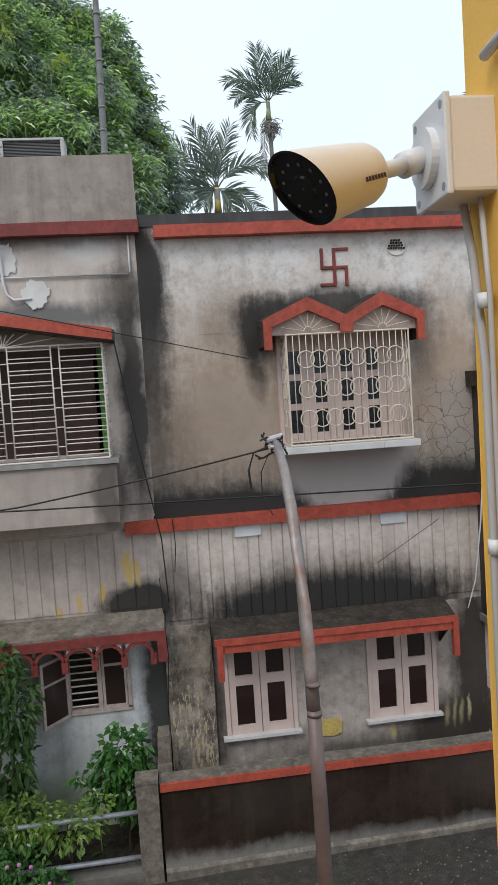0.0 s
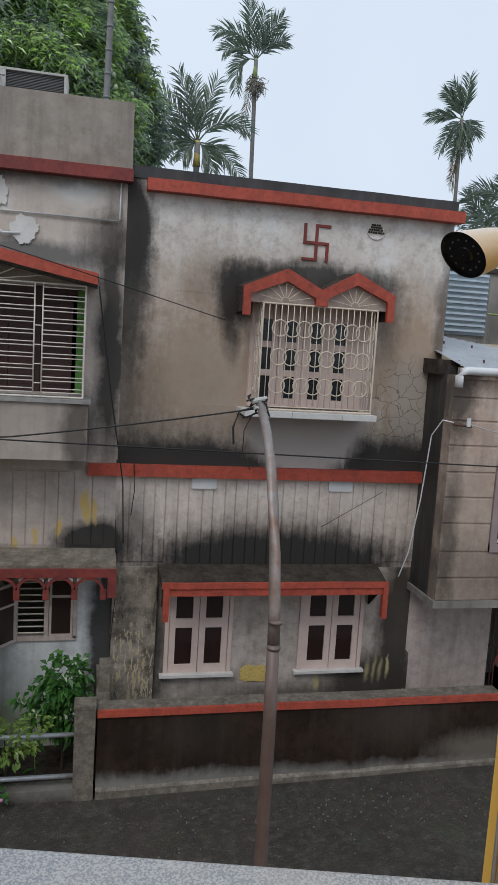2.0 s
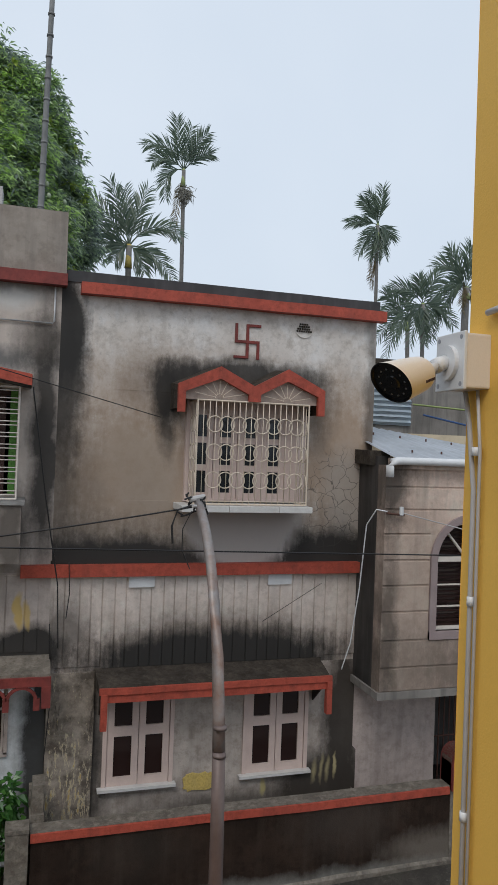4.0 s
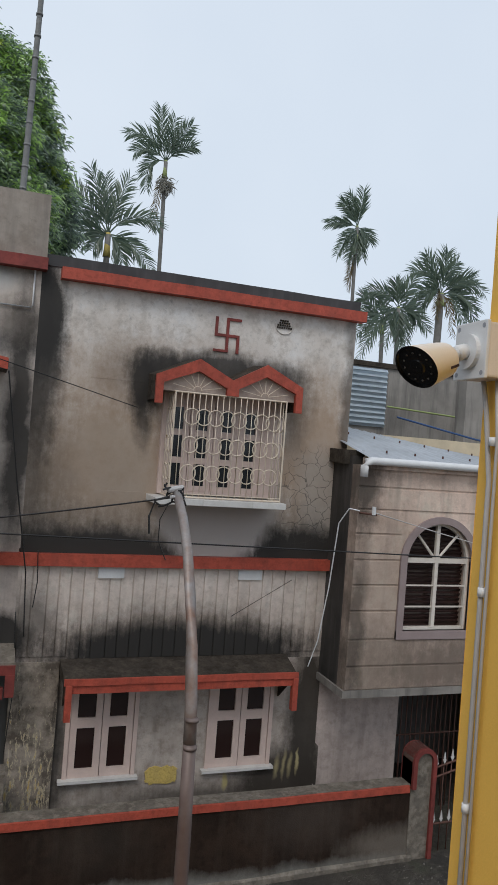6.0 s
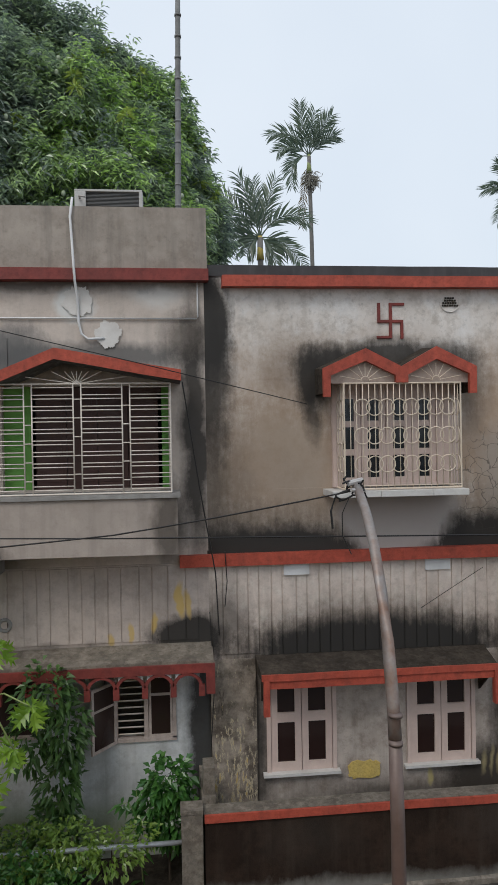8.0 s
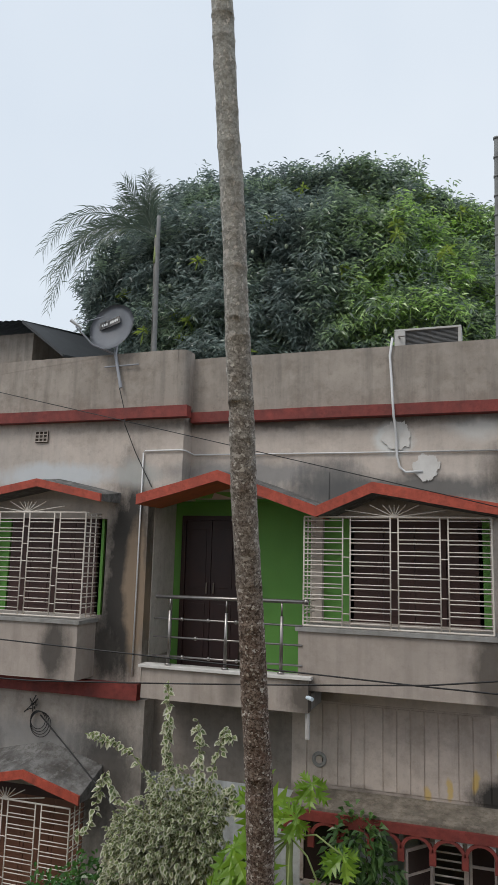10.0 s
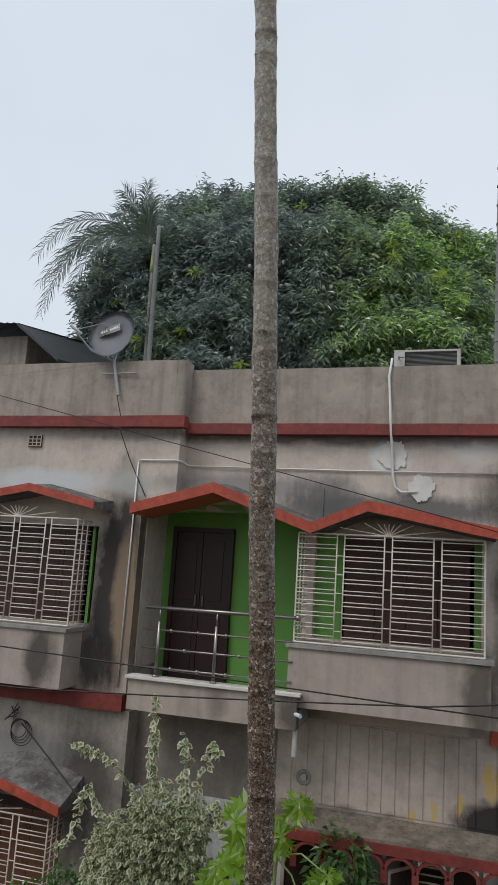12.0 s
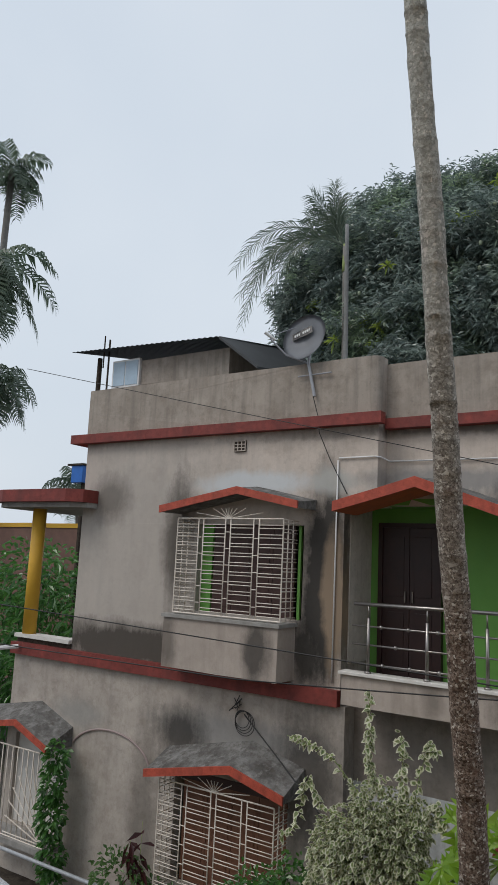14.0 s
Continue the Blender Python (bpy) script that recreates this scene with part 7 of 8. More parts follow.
def palm(label, foot, top, r0, r1, fronds, L, leaf_len, seed, droop=1.5, hang=0.5, wind=(0, 0, 0), lift=(0.0, 1.2), dry=0, bark=None, pairs=24, spear=False):
    t = thing("palm_tree", label, "palm tree", group="palms behind the houses")
    rs = np.random.RandomState(seed)
    foot, top = Vector(foot), Vector(top)
    bm = bmesh.new()
    n = 40
    pts = [foot.lerp(top, i / n) + Vector((0.05 * math.sin(i * 0.35 + seed), 0, 0)) for i in range(n + 1)]
    tube(bm, pts, r0, r1, sides=10)
    part("trunk", bm, bark or m_palmtrunk, t, "slim grey ringed trunk", True)
    verts, faces = [], []
    for i in range(fronds):
        frond(verts, faces, pts[-1], i * 2.4 + rs.uniform(-0.25, 0.25), lift[0] + (lift[1] - lift[0]) * i / max(1, fronds - 1), L * rs.uniform(0.85, 1.1), droop * rs.uniform(0.8, 1.25), leaf_len, rs, pairs, hang, wind)
    if spear:
        frond(verts, faces, pts[-1], 2.6, 1.35, L * 0.40, 0.9, leaf_len * 0.6, rs, pairs, 0.0, wind)
    me = bpy.data.meshes.new("crown")
    me.from_pydata(verts, [], faces)
    me.materials.append(m_palm)
    part("crown", me, None, t, "feathery wind-blown fronds")
    if dry:
        verts, faces = [], []
        for i in range(dry):
            frond(verts, faces, pts[-1] - Vector((0, 0, L * 0.12)), rs.uniform(0, 6.3), -0.9, L * 0.75, 0.9, leaf_len * 0.7, rs, pairs, 0.8, (0, 0, 0))
        me = bpy.data.meshes.new("dry_fronds")
        me.from_pydata(verts, [], faces)
        me.materials.append(m_palmdry)
        part("dry_fronds", me, None, t, "yellowing hanging fronds")
    return t


def plume(verts, faces, base, row, leaf_len, rs, pairs, sag, blown, wide):
    """One fan-like frond: a midrib that bends from base over (row[0], row[1]) to (row[2], row[3]), row[4] forwards."""
    base = Vector(base)
    c, e = base + Vector((row[0], row[4] * 0.5, row[1])), base + Vector((row[2], row[4], row[3]))
    at = [base.lerp(c, f).lerp(c.lerp(e, f), f) for f in [i / 16 for i in range(17)]]
    for i in range(16):
        d = (at[i + 1] - at[i]).normalized()
        for s in (d.cross(Vector((0, 1, 0))), Vector((0, 1, 0))):
            k0, k1 = 0.022 * (1 - i / 18), 0.022 * (1 - (i + 1) / 18)
            n = len(verts)
            verts.extend([tuple(at[i] - s * k0), tuple(at[i] + s * k0), tuple(at[i + 1] + s * k1), tuple(at[i + 1] - s * k1)])
            faces.append((n, n + 1, n + 2, n + 3))
    for k in range(pairs):
        f = 0.16 + 0.84 * k / (pairs - 1)
        g = f * 16
        i = min(int(g), 15)
        q, d = at[i].lerp(at[i + 1], g - i), (at[i + 1] - at[i]).normalized()
        across = d.cross(Vector((0, 1, 0))).normalized()
        l = leaf_len * (0.5 + 0.6 * math.sin(math.pi * min(1.0, 0.15 + 0.8 * f))) * rs.uniform(0.8, 1.1)
        for sgn in (-1, 1):
            roll = rs.uniform(-0.7, 0.7)
            way = (across * (sgn * 0.62 * math.cos(roll)) + Vector((0, 0.62 * math.sin(roll), 0)) + d * 0.85 + Vector((blown, 0, 0)) + Vector(rs.normal(size=3)) * 0.07).normalized()
            mid = q + way * l * 0.5
            tip = mid + (way + Vector((0, 0, -sag))).normalized() * l * 0.5
            wd = way.cross(Vector((0.2, 1, 0.1))).normalized() * (l * wide + 0.003)
            n = len(verts)
            verts.extend([tuple(q - wd * 0.4), tuple(q + wd * 0.4), tuple(mid + wd), tuple(tip), tuple(mid - wd)])
            faces.append((n, n + 1, n + 2, n + 4))
            faces.append((n + 4, n + 2, n + 3))


def plume_palm(label, foot, top, r0, r1, leaf_len, seed, rows, dry, bunch=0.0, shaft=None, blown=0.0, pairs=30, sag=0.3, wide=0.032):
    """A palm with a slim trunk and a few fronds, each with a bend and reach of its own."""
    t = thing("palm_tree", label, "palm tree", group="palms behind the houses")
    rs = np.random.RandomState(seed)
    foot, top = Vector(foot), Vector(top)
    part("trunk", tube(bmesh.new(), [foot.lerp(top, i / 12) for i in range(13)], r0, r1, sides=10), m_palmtrunk, t, "slim grey ringed trunk", True)
    part("crownshaft", tube(bmesh.new(), [top - Vector((0, 0, 0.6)), top - Vector((0, 0, 0.4)), top + Vector((0, 0, 0.05))], r1 * 1.35, r1 * 0.8, sides=10), shaft or m_stalk, t, "smooth crownshaft", True)
    for name, group, m in (("frond", rows, m_palm), ("dry_frond", dry, m_palmdry)):
        for row in group:
            verts, faces = [], []
            plume(verts, faces, top, row, leaf_len * (1.0 if name == "frond" else 0.6), rs, pairs, sag, blown, wide)
            me = bpy.data.meshes.new(name)
            me.from_pydata(verts, [], faces)
            me.materials.append(m)
            part(name, me, None, t, "yellowing hanging frond" if name == "dry_frond" else "")
    if bunch:
        P = np.array(top) + np.array([0.05, -0.1, -0.85]) + rs.normal(size=(260, 3)) * bunch * 0.28
        part("fruit_bunch", leaf_mesh("fruit_bunch", m_bunch, P, rs.normal(size=(260, 3)) + np.array([0, 0, -0.2]), np.tile([0.0, -1.0, 0.3], (260, 1)), 0.26, 0.03, 0.4, seed), None, t, "grey-brown fruiting sprays")


m_bunch = surface("dry_fruit_sprays", (0.30, 0.29, 0.25), (0.20, 0.19, 0.16))
m_shaft = surface("yellow_crownshaft", (0.52, 0.40, 0.10), (0.40, 0.32, 0.10))
m_palmtrunk = surface("grey_palm_trunk", (0.20, 0.19, 0.175), (0.13, 0.125, 0.115), scale=6.0, depth=0.01)


def make_near_trunk():
    """The tall ringed palm trunk that stands close by."""
    t = thing("areca_palm", "tall lichen-spotted ringed palm trunk beside the lane", "palm tree")
    bm = bmesh.new()
    axis = [(-0.928, 5.75, -0.1), (-0.838, 5.45, 1.5), (-0.723, 5.05, 2.72), (-0.646, 4.69, 3.733), (-0.599, 4.284, 4.866), (-0.570, 4.06, 5.389), (-0.547, 3.947, 5.668), (-0.515, 3.733, 6.203), (-0.499, 3.586, 6.704), (-0.485, 3.38, 7.37), (-0.458, 3, 8.6), (-0.448, 2.65, 10), (-0.438, 2.4, 11.5)]

    def ax(z):
        for (x0, y0, z0), (x1, y1, z1) in zip(axis, axis[1:]):
            if z <= z1:
                f = (z - z0) / (z1 - z0)
                return x0 + (x1 - x0) * f, y0 + (y1 - y0) * f
        return axis[-1][:2]
    zs, z, rnd = [], -0.1, random.Random(5)
    rings = []
    sides = 28
    k = 0
    while z < 11.4:
        step = rnd.choice((0.09, 0.12, 0.15, 0.19)) * rnd.uniform(0.9, 1.1)
        base = max(0.107 - 0.0071 * z, 0.045)
        for f, dr in ((0.0, 0.0022), (0.10, -0.0010), (0.5, -0.0020), (0.92, -0.0008)):
            zz = z + f * step
            row = []
            for i in range(sides):
                a = i * math.tau / sides
                wob = 0.006 * noise.noise(Vector((math.cos(a) * 2, math.sin(a) * 2, zz * 4)))
                dz = 0.012 * noise.noise(Vector((math.cos(a), math.sin(a), k * 0.7)))
                r = base + dr + wob
                row.append(bm.verts.new((ax(zz)[0] + r * math.cos(a), ax(zz)[1] + r * math.sin(a), zz + dz)))
            rings.append(row)
        z += step
        k += 1
    for u, w in zip(rings, rings[1:]):
        for i in range(sides):
            bm.faces.new((u[i], u[(i + 1) % sides], w[(i + 1) % sides], w[i]))
    bm.faces.new(rings[-1])
    part("trunk", bm, m_bark, t, smooth=True)
    verts, faces = [], []
    rs = np.random.RandomState(4)
    for i in range(14):
        frond(verts, faces, (axis[-1][0], axis[-1][1], 11.45), i * 2.4, 0.1 + 0.09 * i, 2.0, 1.2, 0.5, rs, 26, 0.5)
    me = bpy.data.meshes.new("crown")
    me.from_pydata(verts, [], faces)
    me.materials.append(m_palm)
    part("crown", me, None, t)


def margined(t, name, P, W, up, length, width, droop, seed):
    """Rounded cream leaves, each with a green heart laid 3 mm over it on both faces."""
    part(name, leaf_mesh(name, m_varieg, P, W, up, length, width, droop, seed, 3), None, t, "rounded cream-edged leaves")["kind"] = "stuff"
    w = unit(W)
    nrm = unit(np.cross(unit(np.cross(w, up)), w))
    Q = np.concatenate([P + w * length * 0.13 + nrm * 0.003, P + w * length * 0.13 - nrm * 0.003])
    part("leaf_heart", leaf_mesh("leaf_heart", m_heart, Q, np.concatenate([W, W]), np.concatenate([up, up]), length * 0.62, width * 0.54, droop, seed, 3), None, t, "green leaf hearts")["kind"] = "stuff"


def clump(name, label, category, material, centres, count, length, width, droop, seed, stems=(), flowers=0):
    """A shrub: leaves scattered through soft lobes round its stems. centres: (x, y, z, radius, half height)."""
    t = thing(name, label, category)
    rs = np.random.RandomState(seed)
    P, W = [], []
    tot = sum(c[3] * c[3] * c[4] for c in centres)
    for x, y, z, r, h in centres:
        n = int(count * r * r * h / tot)
        d = unit(rs.normal(size=(n, 3)))
        k = rs.uniform(0.25, 1.0, (n, 1)) ** 0.45
        bump = np.array([[1 + 0.35 * noise.noise(Vector(v) * 2.5 + Vector((x * 3, z, seed)))] for v in d])
        P.append(np.array([x, y, z]) + d * k * bump * np.array([r, r * 0.7, h]))
        W.append(d + rs.normal(size=(n, 3)) * 0.6 + np.array([0, -0.2, 0.1]))
    P, W = np.concatenate(P), np.concatenate(W)
    up = np.tile([0.0, -0.4, 1.0], (len(P), 1)) + rs.normal(size=(len(P), 3)) * 0.35
    if material is m_varieg:
        margined(t, "foliage", P, W, up, length, width, droop, seed)
    else:
        part("foliage", leaf_mesh("foliage", material, P, W, up, length, width, droop, seed), None, t)
    if stems:
        for s in stems:
            part("stem", tube(bmesh.new(), s, 0.018, 0.006, sides=6), m_wood, t)
    if flowers:
        b = bmesh.new()
        bmesh.ops.create_icosphere(b, subdivisions=1, radius=0.022)
        fl = mesh_of(b, "flower", m_petal)
        for i in range(flowers):
            p = part("flower", fl, None, t)
            c = centres[i % len(centres)]
            a = rs.uniform(0, 6.28)
            p.location = (c[0] + c[3] * 0.9 * math.cos(a), c[1] - c[3] * 0.7, c[2] + c[4] * 0.8 * math.sin(a))
    return t


def shoots(t, name, material, paths, per, length, width, seed, stem_r=0.006, stem_m=None):
    """Leafy shoots along given lines."""
    rs = np.random.RandomState(seed)
    P, W = [], []
    for pts in paths:
        pts = [Vector(p) for p in pts]
        part("stem", tube(bmesh.new(), pts, stem_r, stem_r * 0.5, sides=5), stem_m or m_stalk, t)
        for i in range(per):
            f = i / per * (len(pts) - 1)
            k = min(int(f), len(pts) - 2)
            q = pts[k].lerp(pts[k + 1], f - k)
            for _ in range(2):
                P.append(tuple(q + Vector(rs.normal(size=3)) * 0.012))
                W.append(rs.normal(size=3) * np.array([1, 0.8, 0.5]) + np.array([0, -0.3, -0.2]))
    P, W = np.array(P), np.array(W)
    up = np.tile([0, -0.6, 0.8], (len(P), 1)) + rs.normal(size=(len(P), 3)) * 0.3
    if material is m_varieg:
        margined(t, name, P, W, up, length, width, 0.3, seed)
    else:
        part(name, leaf_mesh(name, material, P, W, up, length, width, 0.3, seed), None, t)["kind"] = "stuff"


def papaya_leaf(seed):
    """A leaf about 0.6 m across: seven long fingers, each with toothed sides, that hang at their tips."""
    rnd = random.Random(seed)
    bm = bmesh.new()
    for i in range(7):
        a = radians(-138 + 46 * i + rnd.uniform(-9, 9))
        R = (0.37, 0.36, 0.31, 0.24)[abs(i - 3)] * rnd.uniform(0.9, 1.1)
        d, e = Vector((math.sin(a), math.cos(a), 0)), Vector((math.cos(a), -math.sin(a), 0))
        sag, twist = rnd.uniform(0.10, 0.24), rnd.uniform(-0.25, 0.25)
        rows = []
        for f, w in ((0.0, 0.010), (0.25, 0.028), (0.40, 0.10), (0.43, 0.032), (0.60, 0.12), (0.63, 0.030), (0.78, 0.085), (0.81, 0.022), (1.0, 0.003)):
            w = w * R / 0.34 * rnd.uniform(0.85, 1.15)
            fwd = 0.16 * R if w > 0.06 else 0.0
            c = d * (f * R) + Vector((0, 0, -sag * f * f + 0.02 * math.sin(f * 9)))
            rows.append([bm.verts.new(c + d * fwd - e * w + Vector((0, 0, w * (0.35 + twist)))), bm.verts.new(c), bm.verts.new(c + d * fwd + e * w + Vector((0, 0, w * (0.35 - twist))))])
        for u, w in zip(rows, rows[1:]):
            bm.faces.new((u[0], u[1], w[1], w[0]))
            bm.faces.new((u[1], u[2], w[2], w[1]))
    return mesh_of(bm, "leaf_blade", m_papaya)


def make_papaya():
    t = thing("papaya_tree", "young papaya tree with bright green lobed leaves", "papaya tree")
    part("trunk", tubes((((-1.22, 7.7, 0.0), (-1.24, 7.7, 1.2), (-1.28, 7.7, 2.2), (-1.27, 7.7, 2.5)), 0.035)), m_stalk, t, smooth=True)
    crown = Vector((-1.27, 7.7, 2.42))
    blades = [papaya_leaf(i) for i in range(6)]
    bm = bmesh.new()
    spots = [(-1.75, 7.4, 2.35), (-1.92, 7.45, 1.95), (-1.62, 7.35, 1.82), (-1.90, 7.5, 1.65), (-1.04, 7.6, 2.95), (-1.16, 7.5, 2.66), (-0.90, 7.55, 1.98), (-1.22, 7.4, 1.72), (-1.66, 7.6, 2.68), (-0.74, 7.6, 2.36), (-1.58, 7.4, 2.1), (-1.80, 7.55, 2.2), (-1.70, 7.45, 1.6), (-2.0, 7.5, 1.9)]
    for i, p in enumerate(spots):
        p = Vector(p)
        d = (p - crown)
        part("stalk", tube(bmesh.new(), [crown, crown + d * 0.5 + Vector((0, 0, 0.10)), p], 0.009, sides=6), m_stalk, t, "pale leaf stalk", True)
        b = part("leaf_blade", blades[i % 6], None, t)
        out = Vector((d.x, -0.25, 0)).normalized()
        b.matrix_basis = Matrix.Translation(p) @ (Vector((out.x * (0.4 + 0.15 * (i % 4)), -0.65, 0.75 - 0.2 * (i % 3)))).to_track_quat("Z", "Y").to_matrix().to_4x4() @ pose(0, 0, 0, 0, 0, math.degrees(math.atan2(-out.x, 0.2)) + 160 + 23 * (i % 5)) @ Matrix.Diagonal((0.62 if p.x > -1.2 else 1.0 + 0.06 * (i % 3),) * 3 + (1,))


def make_plants():
    make_near_trunk()
    make_mango()
    plume_palm("tall areca palm with a wind-blown crown and fruit bunches", (5.95, 26, -0.1), (5.72, 26, 14.95), 0.085, 0.07, 0.62, 2,
               [(-0.5, 1.1, -1.4, 0.75, 0.1), (-0.25, 0.9, -0.35, 1.75, -0.2), (0.1, 0.9, 0.3, 1.75, 0.3), (0.55, 0.75, 1.0, 0.75, 0.0), (0.3, 0.9, 0.75, 1.3, -0.4), (-0.6, 0.55, -1.15, 0.05, -0.2), (-0.75, 0.1, -0.65, -1.1, -0.1)],
               [(-0.25, -1.4, -0.32, -2.5, 0.0)], bunch=0.36)
    plume_palm("shorter bushy palm with arching fronds and a yellow crownshaft", (3.2, 20, -0.1), (3.14, 20, 10.35), 0.09, 0.08, 0.55, 5,
               [(-0.5, 0.8, -1.1, 1.3, 0.2), (-0.2, 0.8, -0.6, 1.6, -0.2), (0.0, 0.8, -0.15, 1.65, 0.3), (0.15, 0.8, 0.45, 1.6, 0.0), (0.6, 0.95, 1.35, 0.45, 0.0), (-0.6, 0.5, -1.2, 0.3, 0.1), (-0.5, 0.2, -1.15, -0.4, -0.2), (0.6, 0.1, 1.2, -0.8, -0.1), (0.3, -0.1, 0.4, -0.75, -0.3), (-0.2, 0.0, -0.4, -0.5, -0.3)], [], shaft=m_shaft)
    plume_palm("tall areca palm bent by the wind", (13.6, 26, -0.1), (13.5, 26, 13.95), 0.08, 0.065, 0.62, 8,
               [(0.15, 0.6, 0.2, 1.5, 0.0), (0.0, 0.6, -0.35, 1.25, 0.1), (-0.2, 0.5, -0.75, 0.85, -0.1), (-0.5, 0.2, -1.2, -0.05, 0.1), (-0.3, -0.2, -0.75, -1.2, 0.0), (-0.1, -0.3, -0.35, -1.4, -0.2), (0.1, -0.3, 0.05, -1.35, -0.1), (0.25, -0.2, 0.4, -1.1, 0.1), (0.35, -0.05, 0.62, -0.5, 0.0)],
               [(-0.1, -1.6, -0.15, -2.5, 0.0), (-0.05, -1.5, -0.3, -2.2, -0.1)], blown=-0.35)
    plume_palm("young palm with drooping fronds", (14.65, 24, -0.1), (14.45, 24, 10.55), 0.09, 0.075, 0.62, 9,
               [(0.3, 0.7, 0.65, 1.35, 0.0), (-0.6, 0.75, -1.3, 0.45, 0.1), (-0.1, 0.5, -0.25, 0.95, -0.1), (-0.6, 0.1, -1.05, -1.3, 0.0), (-0.3, 0.0, -0.6, -1.5, -0.2), (0.0, -0.1, 0.0, -1.5, -0.2), (0.25, 0.05, 0.35, -1.2, -0.1), (0.7, 0.2, 1.3, -0.65, 0.0), (0.5, 0.3, 0.9, -0.3, 0.2)], [])
    plume_palm("pale palm half hidden behind the young one", (15.75, 27, -0.1), (15.5, 27, 10.7), 0.10, 0.085, 0.65, 19,
               [(-0.6, 0.5, -1.3, -0.1, 0.0), (-0.5, 0.2, -1.3, -1.0, 0.1), (-0.4, 0.0, -1.0, -1.7, -0.1), (0.0, 0.5, -0.1, 1.0, 0.0), (0.5, 0.3, 1.0, -0.9, 0.1), (-0.7, 0.8, -1.0, 0.8, 0.1)], [])
    plume_palm("grey-green coconut palm further back", (21.3, 32, -0.1), (21.5, 32, 13.5), 0.24, 0.18, 0.95, 12,
               [(-0.7, 1.4, -1.7, 0.9, 0.1), (-0.4, 1.2, -0.9, 1.9, 0.2), (0.0, 1.2, 0.1, 2.1, -0.2), (0.4, 1.2, 1.05, 1.9, 0.3), (1.2, 1.2, 2.5, 0.5, 0.0), (1.4, 0.5, 2.5, -1.5, 0.1), (1.0, 0.2, 1.6, -2.3, -0.3), (-1.0, 0.5, -2.0, -0.8, 0.0), (-0.9, 0.2, -1.6, -2.0, 0.2), (1.0, 0.5, 1.9, -0.6, -0.4), (-0.3, 0.4, -1.2, -0.3, -0.5), (0.6, 0.8, 1.4, 0.9, -0.5)],
               [(0.4, 0.0, 0.6, -2.1, -0.4), (-0.3, 0.2, -0.5, -1.3, -0.5)])
    plume_palm("coconut palm behind the house with blown fronds", (-6.05, 14, -0.1), (-6.24, 14, 12.0), 0.05, 0.042, 0.5, 21,
               [(-0.32, 0.8, -0.30, 1.55, 0.0), (-0.30, 0.7, -0.15, 1.25, 0.1), (-0.42, 0.85, -0.80, 1.35, -0.1), (-0.50, 0.80, -1.05, 1.0, 0.1), (-1.9, 1.6, -2.95, 0.05, 0.0), (-1.8, 1.4, -2.7, -1.1, 0.15), (-2.0, 1.35, -2.55, -1.5, -0.2), (-1.7, 1.2, -2.85, -0.6, 0.1), (-1.2, 0.9, -1.8, -1.0, -0.3)], [], pairs=54, sag=0.7, wide=0.016)
    bm = bmesh.new()
    pts = [(-5.12 - 0.0042 * i, 12.0, 6.75 + i * 0.29) for i in range(17)]
    tube(bm, pts, 0.050, 0.036, sides=10)
    for p in pts[1:]:
        tube(bm, [(p[0], p[1], p[2] - 0.014), (p[0], p[1], p[2] + 0.014)], 0.048 - 0.0008 * (p[2] - 6.75) * 4, sides=10)
    b = part("bamboo_pole", bm, m_bamboo, None, smooth=True)
    tagged(b, "pale jointed bamboo pole leaning on the roof", "pole")
    palm("coconut palm at the far side with hanging fronds", (-23.4, 17, -0.1), (-23.5, 17, 16.0), 0.16, 0.14, 18, 3.3, 0.9, 31, 2.4, 0.9, (0.15, 0, 0), (-0.4, 1.2))
    palm("tall palm top at the far side", (-25.2, 19, -0.1), (-25.4, 19, 21.7), 0.16, 0.14, 12, 2.0, 0.7, 37, 2.4, 0.9, (0.1, 0, 0), (-0.3, 1.2))
    palm("lower palm beside the coconut palm", (-23.2, 18, -0.1), (-23.7, 18, 11.6), 0.12, 0.1, 15, 2.1, 0.7, 33, 2.4, 0.9, (0.1, 0, 0), (-0.5, 1.1))
    palm("small palm crown beyond the veranda", (-22.5, 22, -0.1), (-22.6, 22, 7.8), 0.12, 0.1, 12, 1.9, 0.6, 35, 1.9, 0.9, (0, 0, 0), (0.0, 1.2))
    make_papaya()
    v = clump("variegated_creeper", "cream and green variegated creeper hanging in a thick mass", "creeper", m_varieg,
              [(-2.72, 7.9, 2.05, 0.50, 0.50), (-3.05, 7.85, 1.75, 0.34, 0.36), (-2.35, 7.85, 2.15, 0.36, 0.50), (-2.6, 7.9, 2.55, 0.30, 0.30), (-2.5, 7.85, 1.55, 0.22, 0.36), (-3.1, 7.85, 2.1, 0.25, 0.3), (-2.15, 7.85, 2.5, 0.18, 0.26)], 6400, 0.060, 0.050, 0.4, 3)
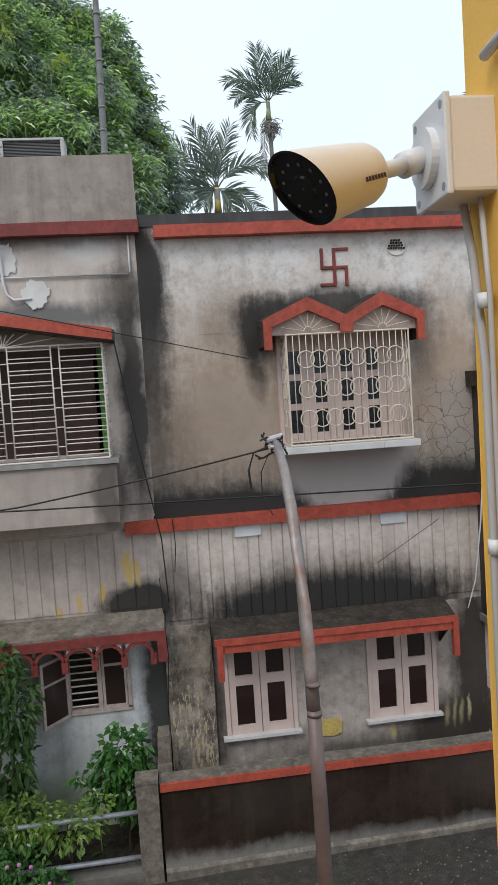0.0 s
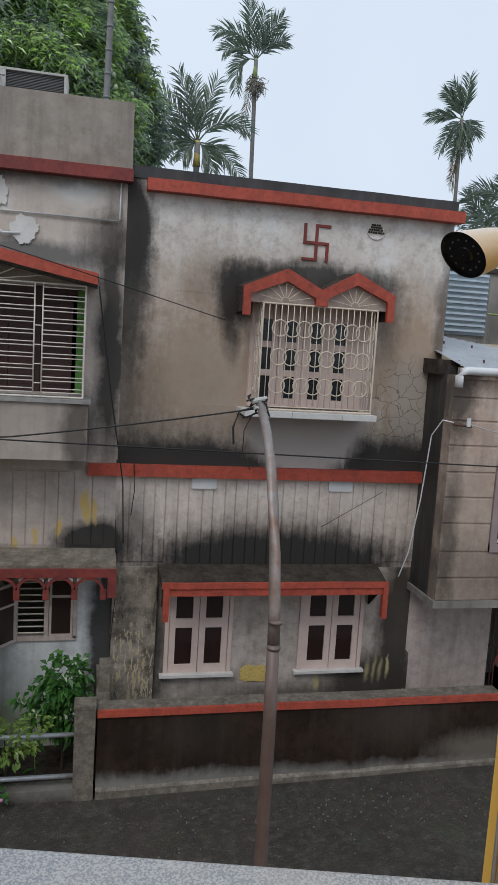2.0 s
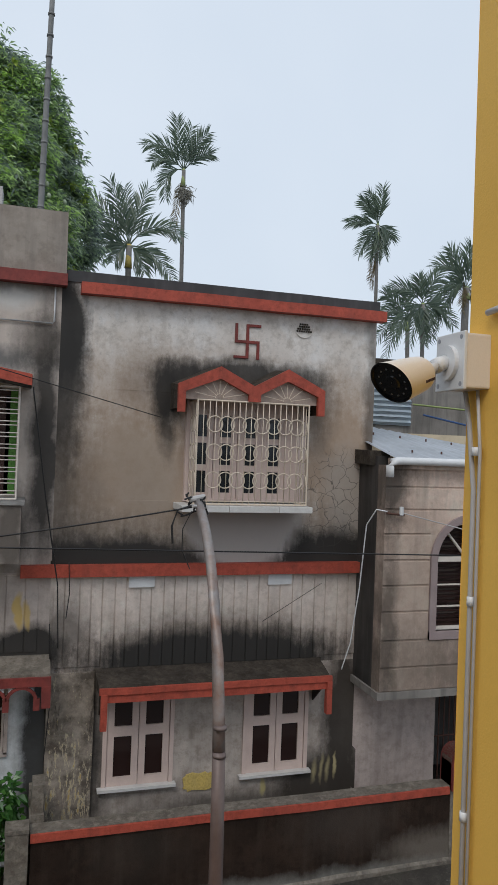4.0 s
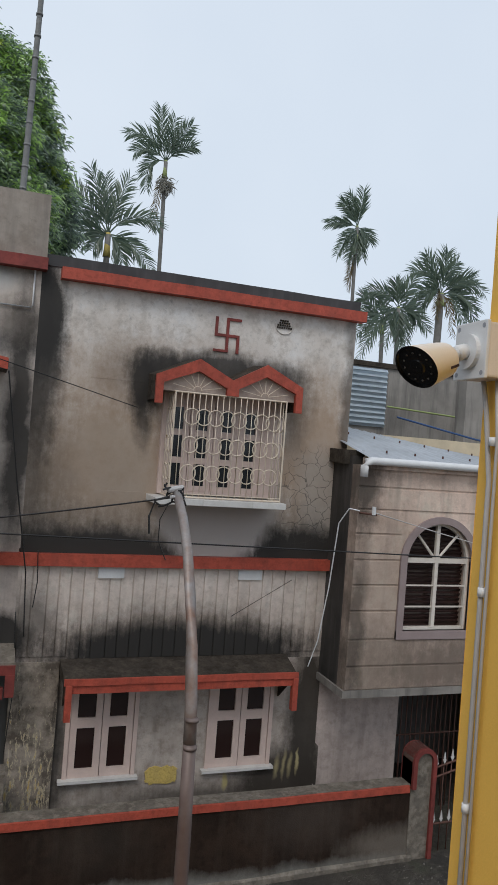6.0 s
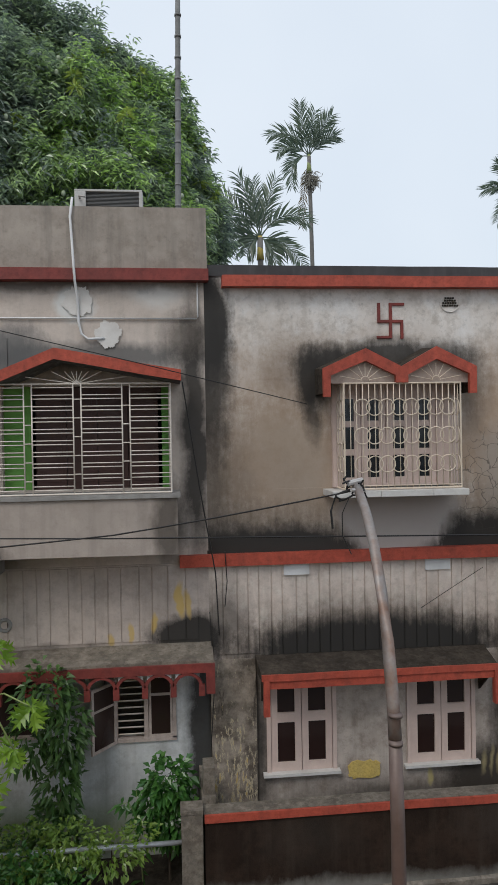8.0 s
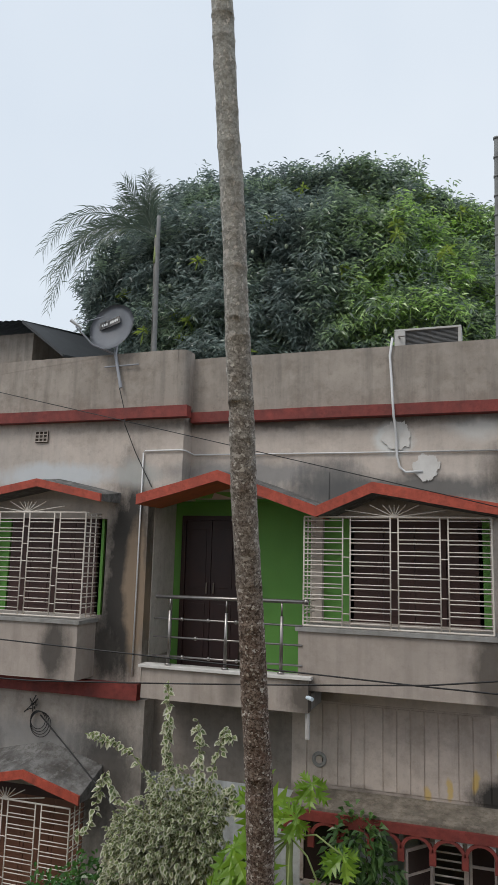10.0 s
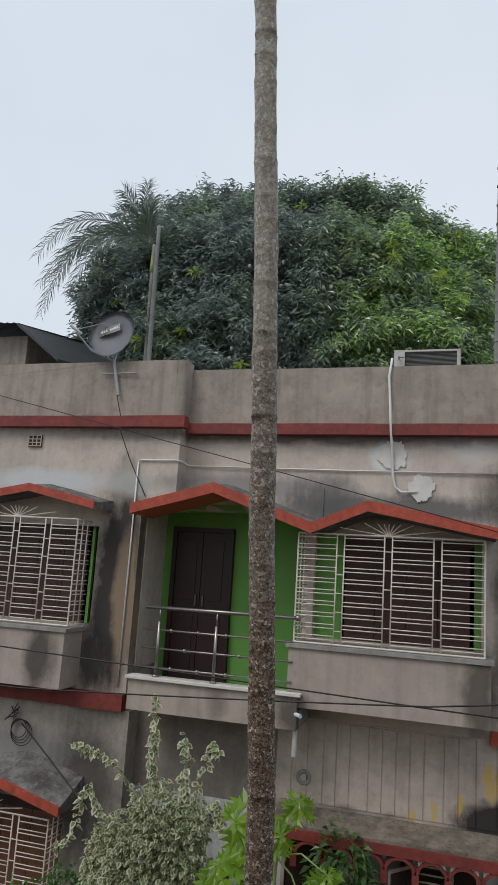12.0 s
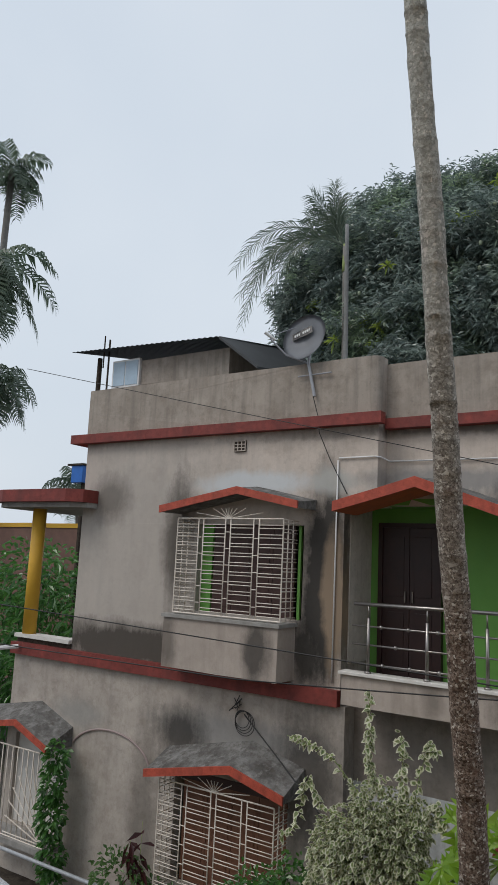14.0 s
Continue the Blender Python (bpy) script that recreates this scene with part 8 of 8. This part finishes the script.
    shoots(v, "shoot_foliage", m_varieg, [[(-2.65, 7.9, 2.7), (-2.72, 7.95, 3.2), (-2.76, 8.0, 3.72)], [(-2.55, 7.9, 2.7), (-2.72, 7.9, 3.0), (-2.70, 7.95, 3.35)], [(-2.2, 7.85, 2.6), (-2.12, 7.85, 3.0), (-2.02, 7.85, 3.3), (-1.95, 7.85, 3.22)],
                                         [(-2.3, 7.85, 2.6), (-2.3, 7.85, 3.0), (-2.33, 7.85, 3.35)], [(-2.7, 7.85, 2.6), (-3.1, 7.8, 3.0), (-3.4, 7.8, 3.1), (-3.65, 7.8, 3.12)], [(-2.9, 7.8, 2.4), (-3.2, 7.75, 2.5), (-3.33, 7.75, 2.75), (-3.4, 7.75, 2.55), (-3.5, 7.75, 2.2), (-3.68, 7.75, 2.05)],
                                         [(-3.0, 7.8, 1.6), (-2.98, 7.8, 1.4), (-2.96, 7.8, 1.25)], [(-2.5, 7.8, 1.5), (-2.5, 7.8, 1.3), (-2.48, 7.8, 1.12)], [(-2.25, 7.85, 2.5), (-1.95, 7.85, 2.75), (-1.85, 7.85, 2.5)]], 30, 0.075, 0.062, 6)
    c = clump("dark_climber", "dark green leafy climber against the wall", "climber", m_creeper, [(-0.75, 8.5, 2.2, 0.28, 0.30), (-0.55, 8.5, 1.75, 0.24, 0.42), (-0.62, 8.5, 1.2, 0.22, 0.40), (-0.95, 8.5, 1.7, 0.2, 0.4), (-0.7, 8.5, 0.6, 0.3, 0.45)], 1500, 0.12, 0.055, 0.5, 9,
              [[(-0.7, 8.55, 0.0), (-0.62, 8.55, 1.2), (-0.7, 8.55, 2.3)]])
    clump("leafy_bush", "bright green leafy bush behind the fence post", "bush", m_bush, [(0.55, 8.45, 1.15, 0.26, 0.26), (0.62, 8.45, 0.75, 0.25, 0.32), (0.40, 8.45, 0.9, 0.2, 0.25)], 750, 0.12, 0.07, 0.35, 12, [[(0.55, 8.45, 0.05), (0.55, 8.45, 1.1)]])
    s = thing("thin_sapling", "thin sapling with narrow drooping leaves", "sapling")
    shoots(s, "leaves", m_bush, [[(0.25, 8.4, 0.1), (0.24, 8.4, 0.6), (0.2, 8.4, 1.1)], [(0.24, 8.4, 0.7), (0.12, 8.35, 1.0), (0.0, 8.3, 1.0)]], 9, 0.17, 0.045, 4)
    clump("lime_bush", "yellow-green low bush spilling over the rail", "bush", m_lime, [(-0.05, 8.1, 0.62, 0.34, 0.22), (0.25, 8.15, 0.75, 0.22, 0.14), (-0.45, 8.1, 0.75, 0.34, 0.25), (-0.9, 8.15, 0.65, 0.4, 0.3)], 1300, 0.075, 0.038, 0.3, 15, [[(-0.05, 8.25, 0.1), (-0.05, 8.1, 0.7)], [(-0.5, 8.25, 0.1), (-0.45, 8.1, 0.8)]])
    clump("flowering_bush", "green bush with small pink flowers at the kerb", "bush", m_bush, [(-0.22, 7.9, 0.12, 0.22, 0.18), (-0.5, 7.9, 0.3, 0.28, 0.28), (-0.9, 7.88, 0.42, 0.35, 0.38)], 1100, 0.085, 0.045, 0.35, 18, (), 22)
    clump("fence_hedge", "low dark hedge along the garden fence", "hedge", m_creeper, [(-1.5 - 0.62 * i, 8.3, 0.55 + 0.2 * math.sin(i * 1.7), 0.45, 0.42) for i in range(9)], 3600, 0.10, 0.05, 0.35, 22)
    clump("corner_bush", "dense green bush below the grilled window", "bush", m_bush, [(-3.75, 8.15, 1.35, 0.34, 0.42), (-4.2, 8.1, 1.05, 0.42, 0.40), (-3.8, 8.1, 0.8, 0.4, 0.45), (-4.6, 8.1, 0.75, 0.4, 0.3)], 1900, 0.11, 0.05, 0.4, 25, [[(-3.8, 8.15, 0.1), (-3.78, 8.15, 1.5)], [(-4.2, 8.1, 0.1), (-4.25, 8.1, 1.2)], [(-4.5, 8.1, 0.1), (-4.62, 8.1, 0.9)]])
    clump("creeper_column", "ivy-like green creeper down the wall end", "creeper", m_bush, [(-7.92, 8.36, 2.05, 0.20, 0.22), (-7.95, 8.36, 1.65, 0.20, 0.3), (-7.95, 8.36, 1.2, 0.22, 0.35), (-7.88, 8.36, 0.7, 0.2, 0.35), (-7.85, 8.36, 0.25, 0.2, 0.3)], 1100, 0.10, 0.07, 0.4, 28)
    r = thing("red_leaf_plant", "dark red broad-leaved plant by the window", "plant")
    shoots(r, "leaves", m_redleaf, [[(-6.2, 8.4, 0.1), (-6.2, 8.4, 0.9), (-6.2, 8.4, 1.5)], [(-6.25, 8.4, 0.4), (-6.35, 8.35, 1.0), (-6.3, 8.3, 1.3)]], 9, 0.30, 0.07, 7)
    g = clump("back_garden_trees", "thick green garden growth beyond the veranda", "bush", m_bush, [(-14.8, 14, 4.3, 1.1, 1.0), (-16.4, 14.5, 4.2, 1.2, 1.2), (-15.2, 14, 3.0, 1.2, 1.0), (-13.6, 14, 3.6, 0.9, 1.2), (-17.5, 14.5, 3.0, 1.5, 1.5), (-14.2, 13.5, 2.2, 1.5, 0.9), (-16.0, 13.5, 1.6, 2.2, 1.2)], 4200, 0.30, 0.11, 0.5, 31, [[(-14.8, 14, 0.0), (-14.8, 14, 4.3)], [(-16.4, 14.5, 0.0), (-16.4, 14.5, 4.2)], [(-13.6, 14, 0.0), (-13.6, 14, 3.6)]])



make_plants()
